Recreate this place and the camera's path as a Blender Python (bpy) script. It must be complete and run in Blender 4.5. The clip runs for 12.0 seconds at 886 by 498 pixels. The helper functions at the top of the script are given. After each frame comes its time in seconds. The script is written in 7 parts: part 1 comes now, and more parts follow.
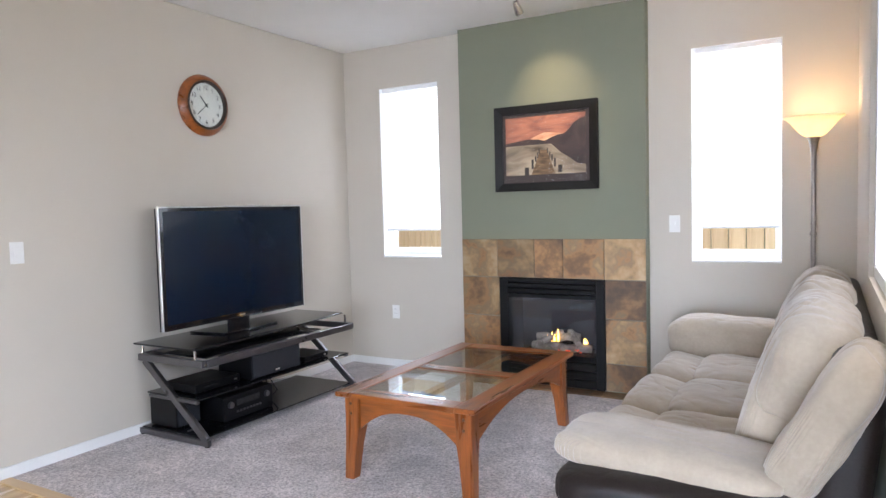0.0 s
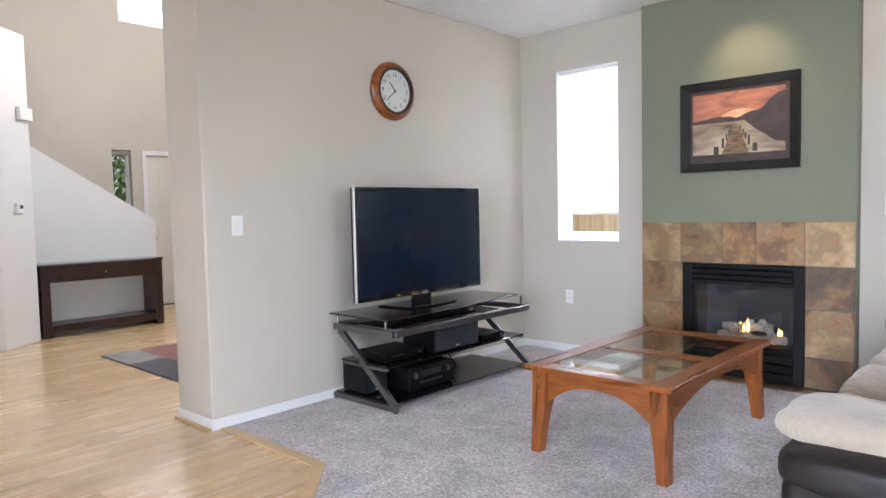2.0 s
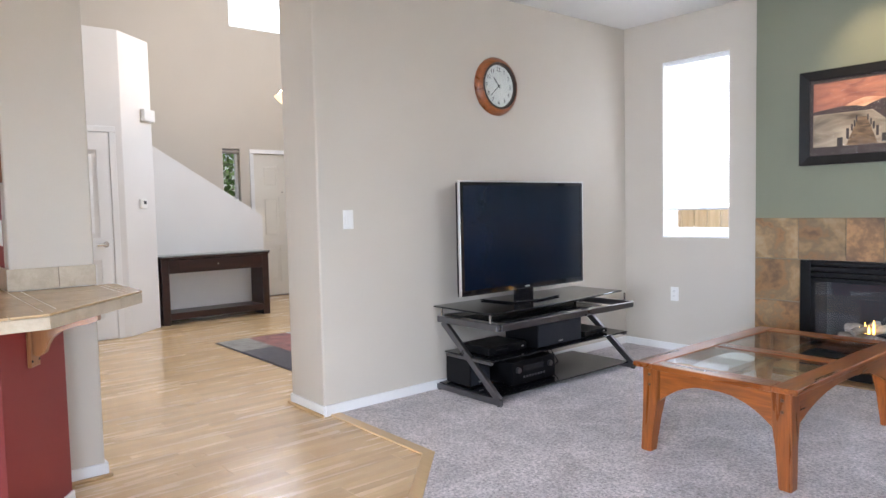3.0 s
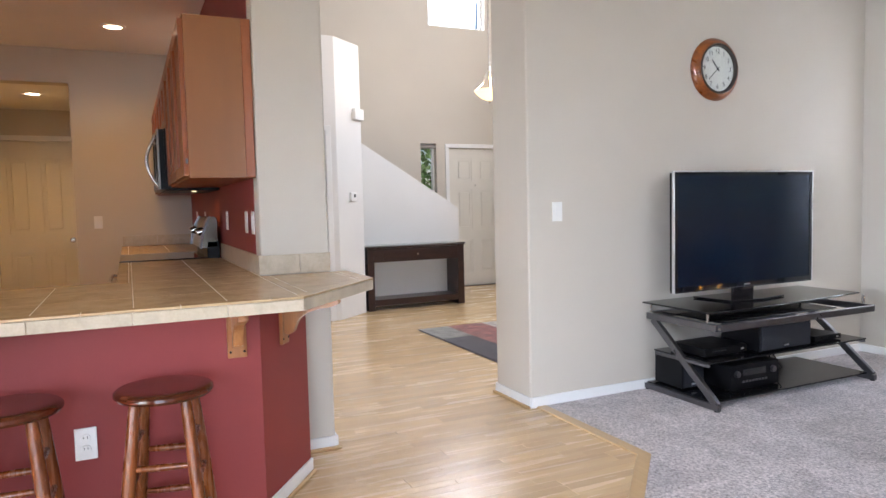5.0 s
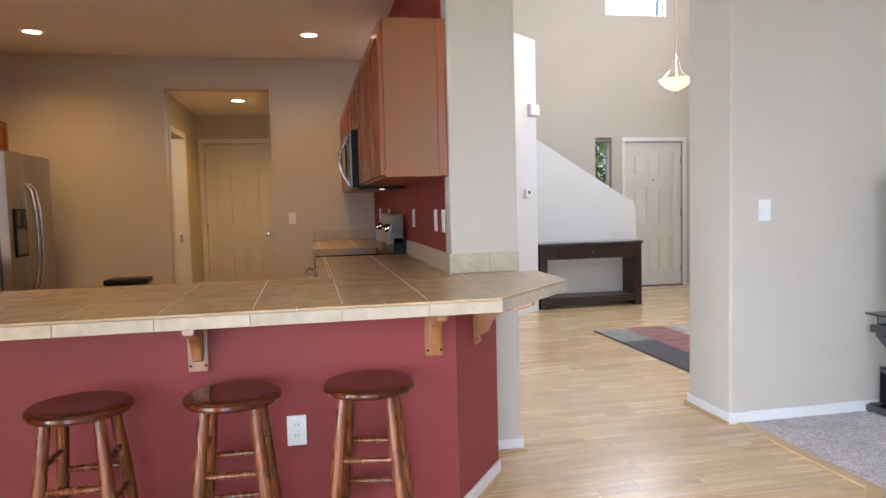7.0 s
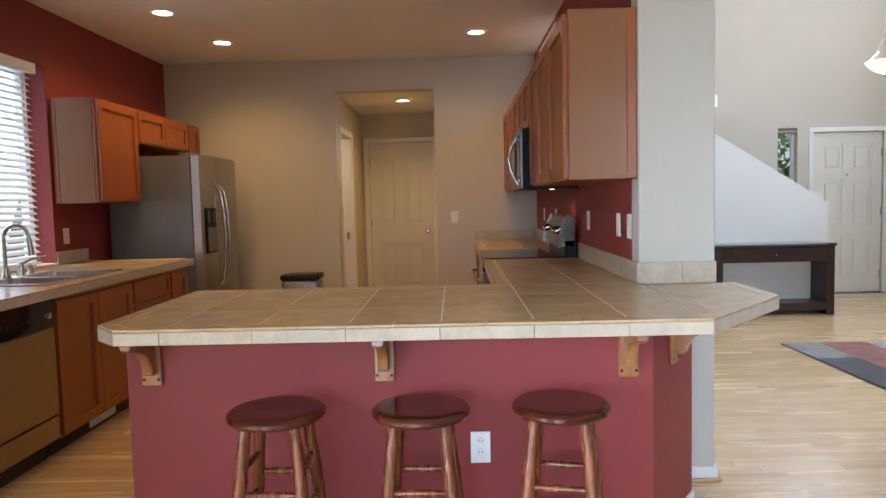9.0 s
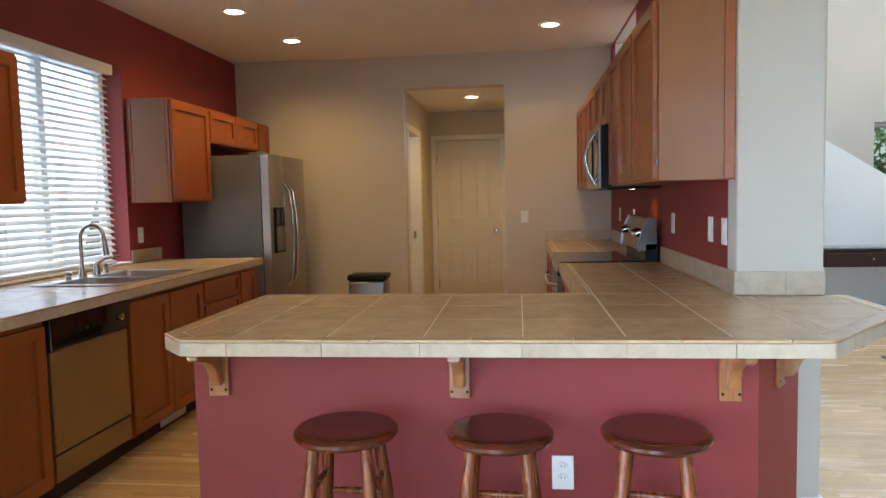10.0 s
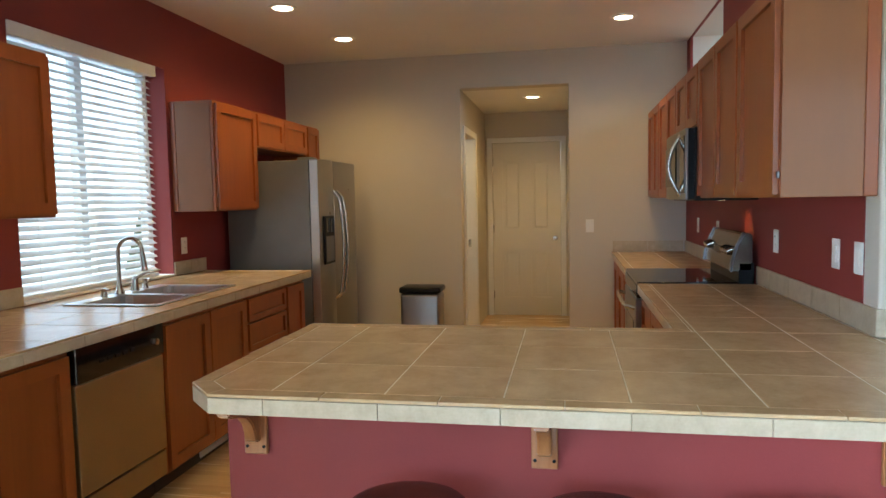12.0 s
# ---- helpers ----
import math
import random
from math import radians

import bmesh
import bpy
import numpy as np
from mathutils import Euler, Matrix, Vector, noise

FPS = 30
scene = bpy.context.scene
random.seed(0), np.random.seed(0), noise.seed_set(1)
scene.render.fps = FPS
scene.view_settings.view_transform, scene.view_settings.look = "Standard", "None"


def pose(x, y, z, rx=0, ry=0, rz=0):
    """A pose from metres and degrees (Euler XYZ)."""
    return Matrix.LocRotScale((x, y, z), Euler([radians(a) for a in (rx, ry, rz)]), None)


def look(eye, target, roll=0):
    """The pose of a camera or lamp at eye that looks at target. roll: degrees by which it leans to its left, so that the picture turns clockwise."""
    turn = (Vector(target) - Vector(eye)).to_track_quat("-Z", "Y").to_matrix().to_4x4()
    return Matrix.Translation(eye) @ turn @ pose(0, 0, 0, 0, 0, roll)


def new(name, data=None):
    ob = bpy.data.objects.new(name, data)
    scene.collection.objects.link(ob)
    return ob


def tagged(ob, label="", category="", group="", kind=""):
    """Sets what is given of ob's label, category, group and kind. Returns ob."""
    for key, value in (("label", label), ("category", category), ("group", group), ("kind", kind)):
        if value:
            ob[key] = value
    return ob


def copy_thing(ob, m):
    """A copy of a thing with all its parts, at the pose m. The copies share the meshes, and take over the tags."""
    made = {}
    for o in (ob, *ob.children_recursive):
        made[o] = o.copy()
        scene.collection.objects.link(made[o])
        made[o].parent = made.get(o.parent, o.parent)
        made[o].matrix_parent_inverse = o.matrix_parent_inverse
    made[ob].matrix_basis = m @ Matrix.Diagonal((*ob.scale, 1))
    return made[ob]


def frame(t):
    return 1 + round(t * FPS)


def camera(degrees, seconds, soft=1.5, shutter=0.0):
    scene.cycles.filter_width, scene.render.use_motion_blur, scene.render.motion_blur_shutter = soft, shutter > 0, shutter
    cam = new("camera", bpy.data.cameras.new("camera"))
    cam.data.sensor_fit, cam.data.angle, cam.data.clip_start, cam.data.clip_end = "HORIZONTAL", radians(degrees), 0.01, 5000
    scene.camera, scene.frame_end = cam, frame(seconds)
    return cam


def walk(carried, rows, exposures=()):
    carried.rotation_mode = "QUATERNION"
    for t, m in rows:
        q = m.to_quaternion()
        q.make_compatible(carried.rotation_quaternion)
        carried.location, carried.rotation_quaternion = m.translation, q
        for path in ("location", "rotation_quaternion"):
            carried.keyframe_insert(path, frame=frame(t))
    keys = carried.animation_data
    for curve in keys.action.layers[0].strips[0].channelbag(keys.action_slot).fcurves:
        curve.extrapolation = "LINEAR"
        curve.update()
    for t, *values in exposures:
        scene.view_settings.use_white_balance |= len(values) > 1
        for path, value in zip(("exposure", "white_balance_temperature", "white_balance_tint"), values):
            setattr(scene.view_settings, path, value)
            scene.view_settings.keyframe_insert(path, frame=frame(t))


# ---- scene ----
cam = camera(66.4, 12.0)
PATH = [
    (0, (0.423, 0.461, 1.351), (-0.572, 2.192, 1.234), -1.5),
    (0.5, (0.395, 0.436, 1.325), (-0.684, 2.116, 1.208), -1.5),
    (1, (0.361, 0.404, 1.29), (-0.807, 2.023, 1.176), -1.4),
    (1.5, (0.327, 0.366, 1.27), (-0.935, 1.913, 1.153), -1.4),
    (2, (0.288, 0.326, 1.25), (-1.067, 1.792, 1.132), -1.3),
    (2.5, (0.254, 0.284, 1.24), (-1.19, 1.662, 1.123), -1.3),
    (3, (0.227, 0.226, 1.239), (-1.304, 1.507, 1.117), -1.3),
    (3.5, (0.197, 0.188, 1.237), (-1.418, 1.361, 1.111), -1.3),
    (5.5, (0.081, 0.059, 1.241), (-1.779, 0.784, 1.109), -1.4),
    (6, (0.045, 0.035, 1.246), (-1.855, 0.646, 1.113), -1.4),
    (6.5, (0.018, 0.009, 1.25), (-1.914, 0.508, 1.118), -1.4),
    (7, (-0.01, -0.021, 1.257), (-1.967, 0.368, 1.124), -1.4),
    (9, (-0.182, -0.162, 1.308), (-2.176, -0.201, 1.168), -1.4),
    (9.5, (-0.257, -0.197, 1.319), (-2.247, -0.335, 1.175), -1.3),
    (10, (-0.352, -0.223, 1.335), (-2.334, -0.448, 1.189), -1.3),
    (10.5, (-0.451, -0.249, 1.355), (-2.425, -0.536, 1.214), -1.3),
    (11, (-0.544, -0.284, 1.373), (-2.512, -0.61, 1.228), -1.2),
    (11.5, (-0.649, -0.321, 1.39), (-2.612, -0.675, 1.242), -1.2),
    (12, (-0.754, -0.363, 1.404), (-2.716, -0.727, 1.261), -1.1),
]
walk(cam, [(t, look(eye, target, roll)) for t, eye, target, roll in PATH],
     ((0, -0.12, 6450, 13), (3.5, -0.05, 6450, 13), (6, 0.0, 6400, 13), (9, 0.0, 5850, 6), (12, 0.05, 5550, -4)))

# ---------------------------------------------------------------- helpers of this scene
def part(name, bm, material, parent=None, label="", smooth=False):
    """One mesh object from a bmesh in world coordinates, under a thing or a part."""
    me = bpy.data.meshes.new(name)
    bm.normal_update()
    bm.to_mesh(me)
    bm.free()
    if smooth:
        me.polygons.foreach_set("use_smooth", [True] * len(me.polygons))
        if smooth != "all":
            me.set_sharp_from_angle(angle=radians(38))
    mats = material if isinstance(material, (list, tuple)) else [material]
    for m in mats:
        me.materials.append(m)
    ob = new(name, me)
    if parent is not None:
        ob.parent = parent
        if parent.type == "EMPTY":
            ob.matrix_parent_inverse = parent.matrix_basis.inverted()
    if label:
        tagged(ob, label)
    return ob


def thing(name, x, y, z, label, category, group="", rz=0):
    ob = new(name)
    ob.empty_display_size = 0.1
    ob.matrix_basis = pose(x, y, z, 0, 0, rz)
    return tagged(ob, label, category, group)


def structure(ob, label, category=""):
    return tagged(ob, label, category or "structure", kind="structure")


def box(x0, x1, y0, y1, z0, z1, bevel=0.0, seg=2, bm=None):
    own = bmesh.new()
    bmesh.ops.create_cube(own, size=1, matrix=Matrix.LocRotScale(((x0 + x1) / 2, (y0 + y1) / 2, (z0 + z1) / 2), None, (abs(x1 - x0), abs(y1 - y0), abs(z1 - z0))))
    if bevel:
        bmesh.ops.bevel(own, geom=own.edges[:], offset=bevel, segments=seg, affect="EDGES", profile=0.5)
    if bm is None:
        return own
    return join(bm, own)


def join(bm, other):
    me = bpy.data.meshes.new("join")
    other.to_mesh(me)
    other.free()
    bm.from_mesh(me)
    bpy.data.meshes.remove(me)
    return bm


def moved(bm, m):
    bmesh.ops.transform(bm, matrix=m, verts=bm.verts[:])
    return bm


def prism(poly, z0, z1, bevel=0.0, seg=2):
    """A polygon in plan, drawn up from z0 to z1."""
    bm = bmesh.new()
    f = bm.faces.new([bm.verts.new((x, y, z0)) for x, y in poly])
    bm.normal_update()
    if f.normal.z > 0:
        f.normal_flip()
    up = bmesh.ops.extrude_face_region(bm, geom=[f])["geom"]
    bmesh.ops.translate(bm, verts=[v for v in up if isinstance(v, bmesh.types.BMVert)], vec=(0, 0, z1 - z0))
    bmesh.ops.recalc_face_normals(bm, faces=bm.faces[:])
    if bevel:
        bmesh.ops.bevel(bm, geom=bm.edges[:], offset=bevel, segments=seg, affect="EDGES", profile=0.5)
    return bm


def lathe(profile, seg=32):
    """Round body about z from (radius, height) pairs."""
    bm = bmesh.new()
    rings = []
    for r, z in profile:
        if r < 1e-5:
            rings.append([bm.verts.new((0, 0, z))])
        else:
            rings.append([bm.verts.new((r * math.cos(2 * math.pi * k / seg), r * math.sin(2 * math.pi * k / seg), z)) for k in range(seg)])
    for a, b in zip(rings, rings[1:]):
        for k in range(seg):
            j = (k + 1) % seg
            if len(a) == 1 and len(b) > 1:
                bm.faces.new((a[0], b[j], b[k]))
            elif len(b) == 1 and len(a) > 1:
                bm.faces.new((a[k], a[j], b[0]))
            elif len(a) > 1:
                bm.faces.new((a[k], a[j], b[j], b[k]))
    bmesh.ops.recalc_face_normals(bm, faces=bm.faces[:])
    return bm


def rod(p0, p1, r0, r1=None, seg=12, bm=None):
    p0, p1 = Vector(p0), Vector(p1)
    r1 = r0 if r1 is None else r1
    own = bmesh.new()
    d = p1 - p0
    bmesh.ops.create_cone(own, cap_ends=True, segments=seg, radius1=r0, radius2=r1, depth=d.length,
                          matrix=Matrix.Translation((p0 + p1) / 2) @ d.to_track_quat("Z", "Y").to_matrix().to_4x4())
    return own if bm is None else join(bm, own)


def tube(points, r, seg=10, bm=None):
    """A bent round bar along points."""
    own = bmesh.new()
    pts = [Vector(p) for p in points]
    rings = []
    ref = Vector((0.13, 0.21, 0.97)).normalized()
    for i, p in enumerate(pts):
        d = (pts[min(i + 1, len(pts) - 1)] - pts[max(i - 1, 0)]).normalized()
        if abs(d.dot(ref)) > 0.95:
            ref = Vector((0.9, 0.3, 0.1)).normalized()
        u = d.cross(ref).normalized()
        v = d.cross(u)
        rr = r[i] if isinstance(r, (list, tuple)) else r
        rings.append([own.verts.new(p + rr * (math.cos(2 * math.pi * k / seg) * u + math.sin(2 * math.pi * k / seg) * v)) for k in range(seg)])
    for a, b in zip(rings, rings[1:]):
        for k in range(seg):
            own.faces.new((a[k], a[(k + 1) % seg], b[(k + 1) % seg], b[k]))
    own.faces.new(rings[0])
    own.faces.new(rings[-1])
    bmesh.ops.recalc_face_normals(own, faces=own.faces[:])
    return own if bm is None else join(bm, own)


def bar(p0, p1, w, h, bm=None, bevel=0.003):
    """A straight bar of rectangular section; w lies level, h stands across it."""
    p0, p1 = Vector(p0), Vector(p1)
    d = p1 - p0
    own = box(-w / 2, w / 2, -h / 2, h / 2, 0, d.length, bevel, 1)
    z = d.normalized()
    side = Vector((0, 0, 1)).cross(z)
    side = Vector((1, 0, 0)) if side.length < 1e-4 else side.normalized()
    m = Matrix((side, z.cross(side), z)).transposed().to_4x4()
    moved(own, Matrix.Translation(p0) @ m)
    return own if bm is None else join(bm, own)


def slab_wall(axis, near, far, u0, u1, z0, z1, holes=()):
    """A wall between two planes of axis x or y, from u0 to u1 and z0 to z1, with holes (u0, u1, z0, z1) right through it."""
    us = sorted({u0, u1, *[h[0] for h in holes], *[h[1] for h in holes]})
    zs = sorted({z0, z1, *[h[2] for h in holes], *[h[3] for h in holes]})
    us = [u for u in us if u0 - 1e-6 <= u <= u1 + 1e-6]
    zs = [z for z in zs if z0 - 1e-6 <= z <= z1 + 1e-6]

    def solid(i, k):
        if not (0 <= i < len(us) - 1 and 0 <= k < len(zs) - 1):
            return False
        um, zm = (us[i] + us[i + 1]) / 2, (zs[k] + zs[k + 1]) / 2
        return not any(h[0] < um < h[1] and h[2] < zm < h[3] for h in holes)

    bm = bmesh.new()
    cache = {}

    def vert(p, i, k):
        key = (p, i, k)
        if key not in cache:
            w = near if p == 0 else far
            cache[key] = bm.verts.new((w, us[i], zs[k]) if axis == "x" else (us[i], w, zs[k]))
        return cache[key]

    for i in range(len(us) - 1):
        for k in range(len(zs) - 1):
            if not solid(i, k):
                continue
            for p in (0, 1):
                bm.faces.new([vert(p, i, k), vert(p, i + 1, k), vert(p, i + 1, k + 1), vert(p, i, k + 1)])
            for di, dk, a, b in ((-1, 0, (0, 0), (0, 1)), (1, 0, (1, 0), (1, 1)), (0, -1, (0, 0), (1, 0)), (0, 1, (0, 1), (1, 1))):
                if not solid(i + di, k + dk):
                    bm.faces.new([vert(0, i + a[0], k + a[1]), vert(0, i + b[0], k + b[1]), vert(1, i + b[0], k + b[1]), vert(1, i + a[0], k + a[1])])
    bmesh.ops.recalc_face_normals(bm, faces=bm.faces[:])
    return bm


def lettering(text, size, m, depth=0.0015):
    """Words in the built-in font as a bmesh, laid by the pose m."""
    cu = bpy.data.curves.new("lettering", "FONT")
    cu.body, cu.size, cu.align_x, cu.align_y, cu.extrude = text, size, "CENTER", "CENTER", depth
    ob = new("lettering", cu)
    me = bpy.data.meshes.new_from_object(ob.evaluated_get(bpy.context.evaluated_depsgraph_get()))
    bm = bmesh.new()
    bm.from_mesh(me)
    bpy.data.objects.remove(ob)
    bpy.data.meshes.remove(me)
    return moved(bm, m)


# ---------------------------------------------------------------- daylight and lamps
CEIL = 2.74
world = bpy.data.worlds.new("sky")
scene.world = world
world.use_nodes = True
wn = world.node_tree.nodes
sky = wn.new("ShaderNodeTexSky")
sky.sky_type, sky.sun_disc, sky.sun_elevation, sky.sun_rotation = "NISHITA", False, radians(73), radians(150)
world.node_tree.links.new(sky.outputs[0], wn["Background"].inputs[0])
wn["Background"].inputs[1].default_value = 0.12

sun = new("sun", bpy.data.lights.new("sun", "SUN"))
sun.data.energy, sun.data.angle, sun.data.color = 4.5, radians(12), (1.0, 0.96, 0.9)
sun.matrix_basis = look((0, 0, 0), (-0.15, 0.26, -1.0))


def area_lamp(name, place, toward, w, h, watts, colour, spread=180):
    la = bpy.data.lights.new(name, "AREA")
    la.shape, la.size, la.size_y, la.energy, la.color, la.spread = "RECTANGLE", w, h, watts, colour, radians(spread)
    ob = new(name, la)
    ob.matrix_basis = look(place, toward)
    return ob


DAY = (0.775, 0.86, 1.0)
WARM = (1.0, 0.56, 0.16)
# sky light standing in the windows' openings
area_lamp("window_light", (-2.65, 5.62, 1.82), (-2.65, 0, 1.82), 0.60, 1.16, 100, DAY)
area_lamp("window_light", (-0.125, 5.62, 1.82), (-0.125, 0, 1.82), 0.60, 1.16, 100, DAY)
area_lamp("window_light", (1.9, 2.25, 2.0), (-1.6, 3.6, 0.2), 2.0, 1.9, 55, DAY, 150)
area_lamp("window_light", (-4.35, -3.62, 1.65), (-4.2, -1.5, 0.9), 2.3, 2.2, 40, DAY)
area_lamp("window_light", (3.3, -0.9, 1.0), (-3.2, 1.25, -0.1), 2.4, 1.8, 18, (0.66, 0.80, 1.0), 46)
# lamp at the unseen, added dining doors, aimed to lift the fireplace wall
area_lamp("window_light", (0.5, -3.40, 1.1), (-0.9, 5.2, -1.4), 2.0, 1.9, 150, (0.67, 0.795, 1.0), 84)
# light thrown up from the sunlit lawn and terrace
LAWN = (1.0, 0.95, 0.70)
area_lamp("ground_light", (0.5, -3.42, 0.5), (-1.0, 0.6, 2.9), 2.0, 0.8, 24, LAWN, 140)
area_lamp("ground_light", (1.2, 2.4, 1.0), (-3.3, 3.4, 2.7), 2.0, 0.8, 6, LAWN, 140)
area_lamp("window_light", (-9.22, 4.6, 4.4), (0, 4.2, 3.0), 0.9, 1.15, 130, DAY)
# added lamp at an unseen upper opening, to brighten the entry hall
area_lamp("window_light", (-5.6, 5.72, 3.7), (-6.2, 2.0, 1.6), 1.5, 1.6, 140, DAY)


def spot_lamp(name, place, toward, watts, colour, angle, blend=0.6, size=0.03):
    la = bpy.data.lights.new(name, "SPOT")
    la.energy, la.color, la.spot_size, la.spot_blend, la.shadow_soft_size = watts, colour, radians(angle), blend, size
    ob = new(name, la)
    ob.matrix_basis = look(place, toward)
    return ob


def point_lamp(name, place, watts, colour, size=0.05):
    la = bpy.data.lights.new(name, "POINT")
    la.energy, la.color, la.shadow_soft_size = watts, colour, size
    ob = new(name, la)
    ob.location = place
    return ob


CANS = ((-6.05, 0.05, CEIL), (-5.21, -2.27, CEIL), (-6.16, -2.16, CEIL), (-3.6, -1.9, CEIL), (-7.71, -0.71, 2.43))
for cx, cy, cz in CANS:
    spot_lamp("downlight_beam", (cx, cy, cz - 0.012), (cx, cy, 0), 27 if cx > -4 else 54, WARM, 150, 0.8, 0.05)
spot_lamp("picture_beam", (-1.36, 4.64, 2.60), (-1.33, 5.19, 2.1), 26, (1.0, 0.78, 0.46), 66, 1.0, 0.02)
point_lamp("floor_lamp_bulb", (0.33, 5.02, 1.85), 5, (1.0, 0.66, 0.32), 0.06)
point_lamp("pendant_bulb", (-6.2, 3.59, 2.43), 60, (1.0, 0.72, 0.42), 0.06)
point_lamp("bath_bulb", (-7.6, -2.3, 2.1), 12, (1.0, 0.8, 0.6), 0.08)

# ---------------------------------------------------------------- materials


def material(name, colour, rough=0.6, metal=0.0, vary=0.06, scale=6.0, fine=120.0, bump=0.0, bump_scale=None, tint=None, coat=0.0, spec=0.5, sheen=0.0, per_piece=0.0, island=False, rough_vary=0.06):
    """A painted or plain surface: colour with slow stains and fine grain, relief, and a tone of its own for every piece."""
    m = bpy.data.materials.new(name)
    m.use_nodes = True
    n, l = m.node_tree.nodes, m.node_tree.links
    b = n["Principled BSDF"]
    co = n.new("ShaderNodeTexCoord")
    slow = n.new("ShaderNodeTexNoise")
    slow.inputs["Scale"].default_value, slow.inputs["Detail"].default_value = scale, 4
    quick = n.new("ShaderNodeTexNoise")
    quick.inputs["Scale"].default_value, quick.inputs["Detail"].default_value = fine, 3
    for t in (slow, quick):
        l.new(co.outputs["Object"], t.inputs["Vector"])
    mix = n.new("ShaderNodeMix")
    mix.data_type = "RGBA"
    dark = tint or tuple(c * (1 - 2.2 * vary) for c in colour)
    light = tuple(min(1, c * (1 + 1.2 * vary)) for c in colour)
    mix.inputs[6].default_value, mix.inputs[7].default_value = (*dark, 1), (*light, 1)
    add = n.new("ShaderNodeMath")
    add.operation = "MULTIPLY_ADD"
    add.inputs[1].default_value, add.inputs[2].default_value = 0.35, 0.0
    l.new(quick.outputs[0], add.inputs[0])
    add2 = n.new("ShaderNodeMath")
    add2.operation = "MULTIPLY_ADD"
    add2.inputs[1].default_value = 0.65
    l.new(slow.outputs[0], add2.inputs[0])
    l.new(add.outputs[0], add2.inputs[2])
    ramp = n.new("ShaderNodeMapRange")
    ramp.inputs[1].default_value, ramp.inputs[2].default_value = 0.3, 0.7
    l.new(add2.outputs[0], ramp.inputs[0])
    l.new(ramp.outputs[0], mix.inputs[0])
    out = mix.outputs[2]
    if per_piece:
        hsv = n.new("ShaderNodeHueSaturation")
        src = n.new("ShaderNodeNewGeometry" if island else "ShaderNodeObjectInfo")
        mr = n.new("ShaderNodeMapRange")
        mr.inputs[3].default_value, mr.inputs[4].default_value = 1 - per_piece, 1 + per_piece
        l.new(src.outputs["Random Per Island" if island else "Random"], mr.inputs[0])
        l.new(mr.outputs[0], hsv.inputs["Value"])
        l.new(out, hsv.inputs["Color"])
        out = hsv.outputs[0]
    l.new(out, b.inputs["Base Color"])
    rr = n.new("ShaderNodeMapRange")
    rr.inputs[3].default_value, rr.inputs[4].default_value = max(0.02, rough - rough_vary), min(1, rough + rough_vary)
    l.new(slow.outputs[0], rr.inputs[0])
    l.new(rr.outputs[0], b.inputs["Roughness"])
    b.inputs["Metallic"].default_value = metal
    b.inputs["Specular IOR Level"].default_value = spec
    b.inputs["Coat Weight"].default_value = coat
    b.inputs["Coat Roughness"].default_value = 0.12
    b.inputs["Sheen Weight"].default_value = sheen
    if bump:
        bp = n.new("ShaderNodeBump")
        bp.inputs["Strength"].default_value, bp.inputs["Distance"].default_value = bump, 0.004
        src = quick
        if bump_scale:
            src = n.new("ShaderNodeTexNoise")
            src.inputs["Scale"].default_value, src.inputs["Detail"].default_value = bump_scale, 4
            l.new(co.outputs["Object"], src.inputs["Vector"])
        l.new(src.outputs[0], bp.inputs["Height"])
        l.new(bp.outputs[0], b.inputs["Normal"])
    return m


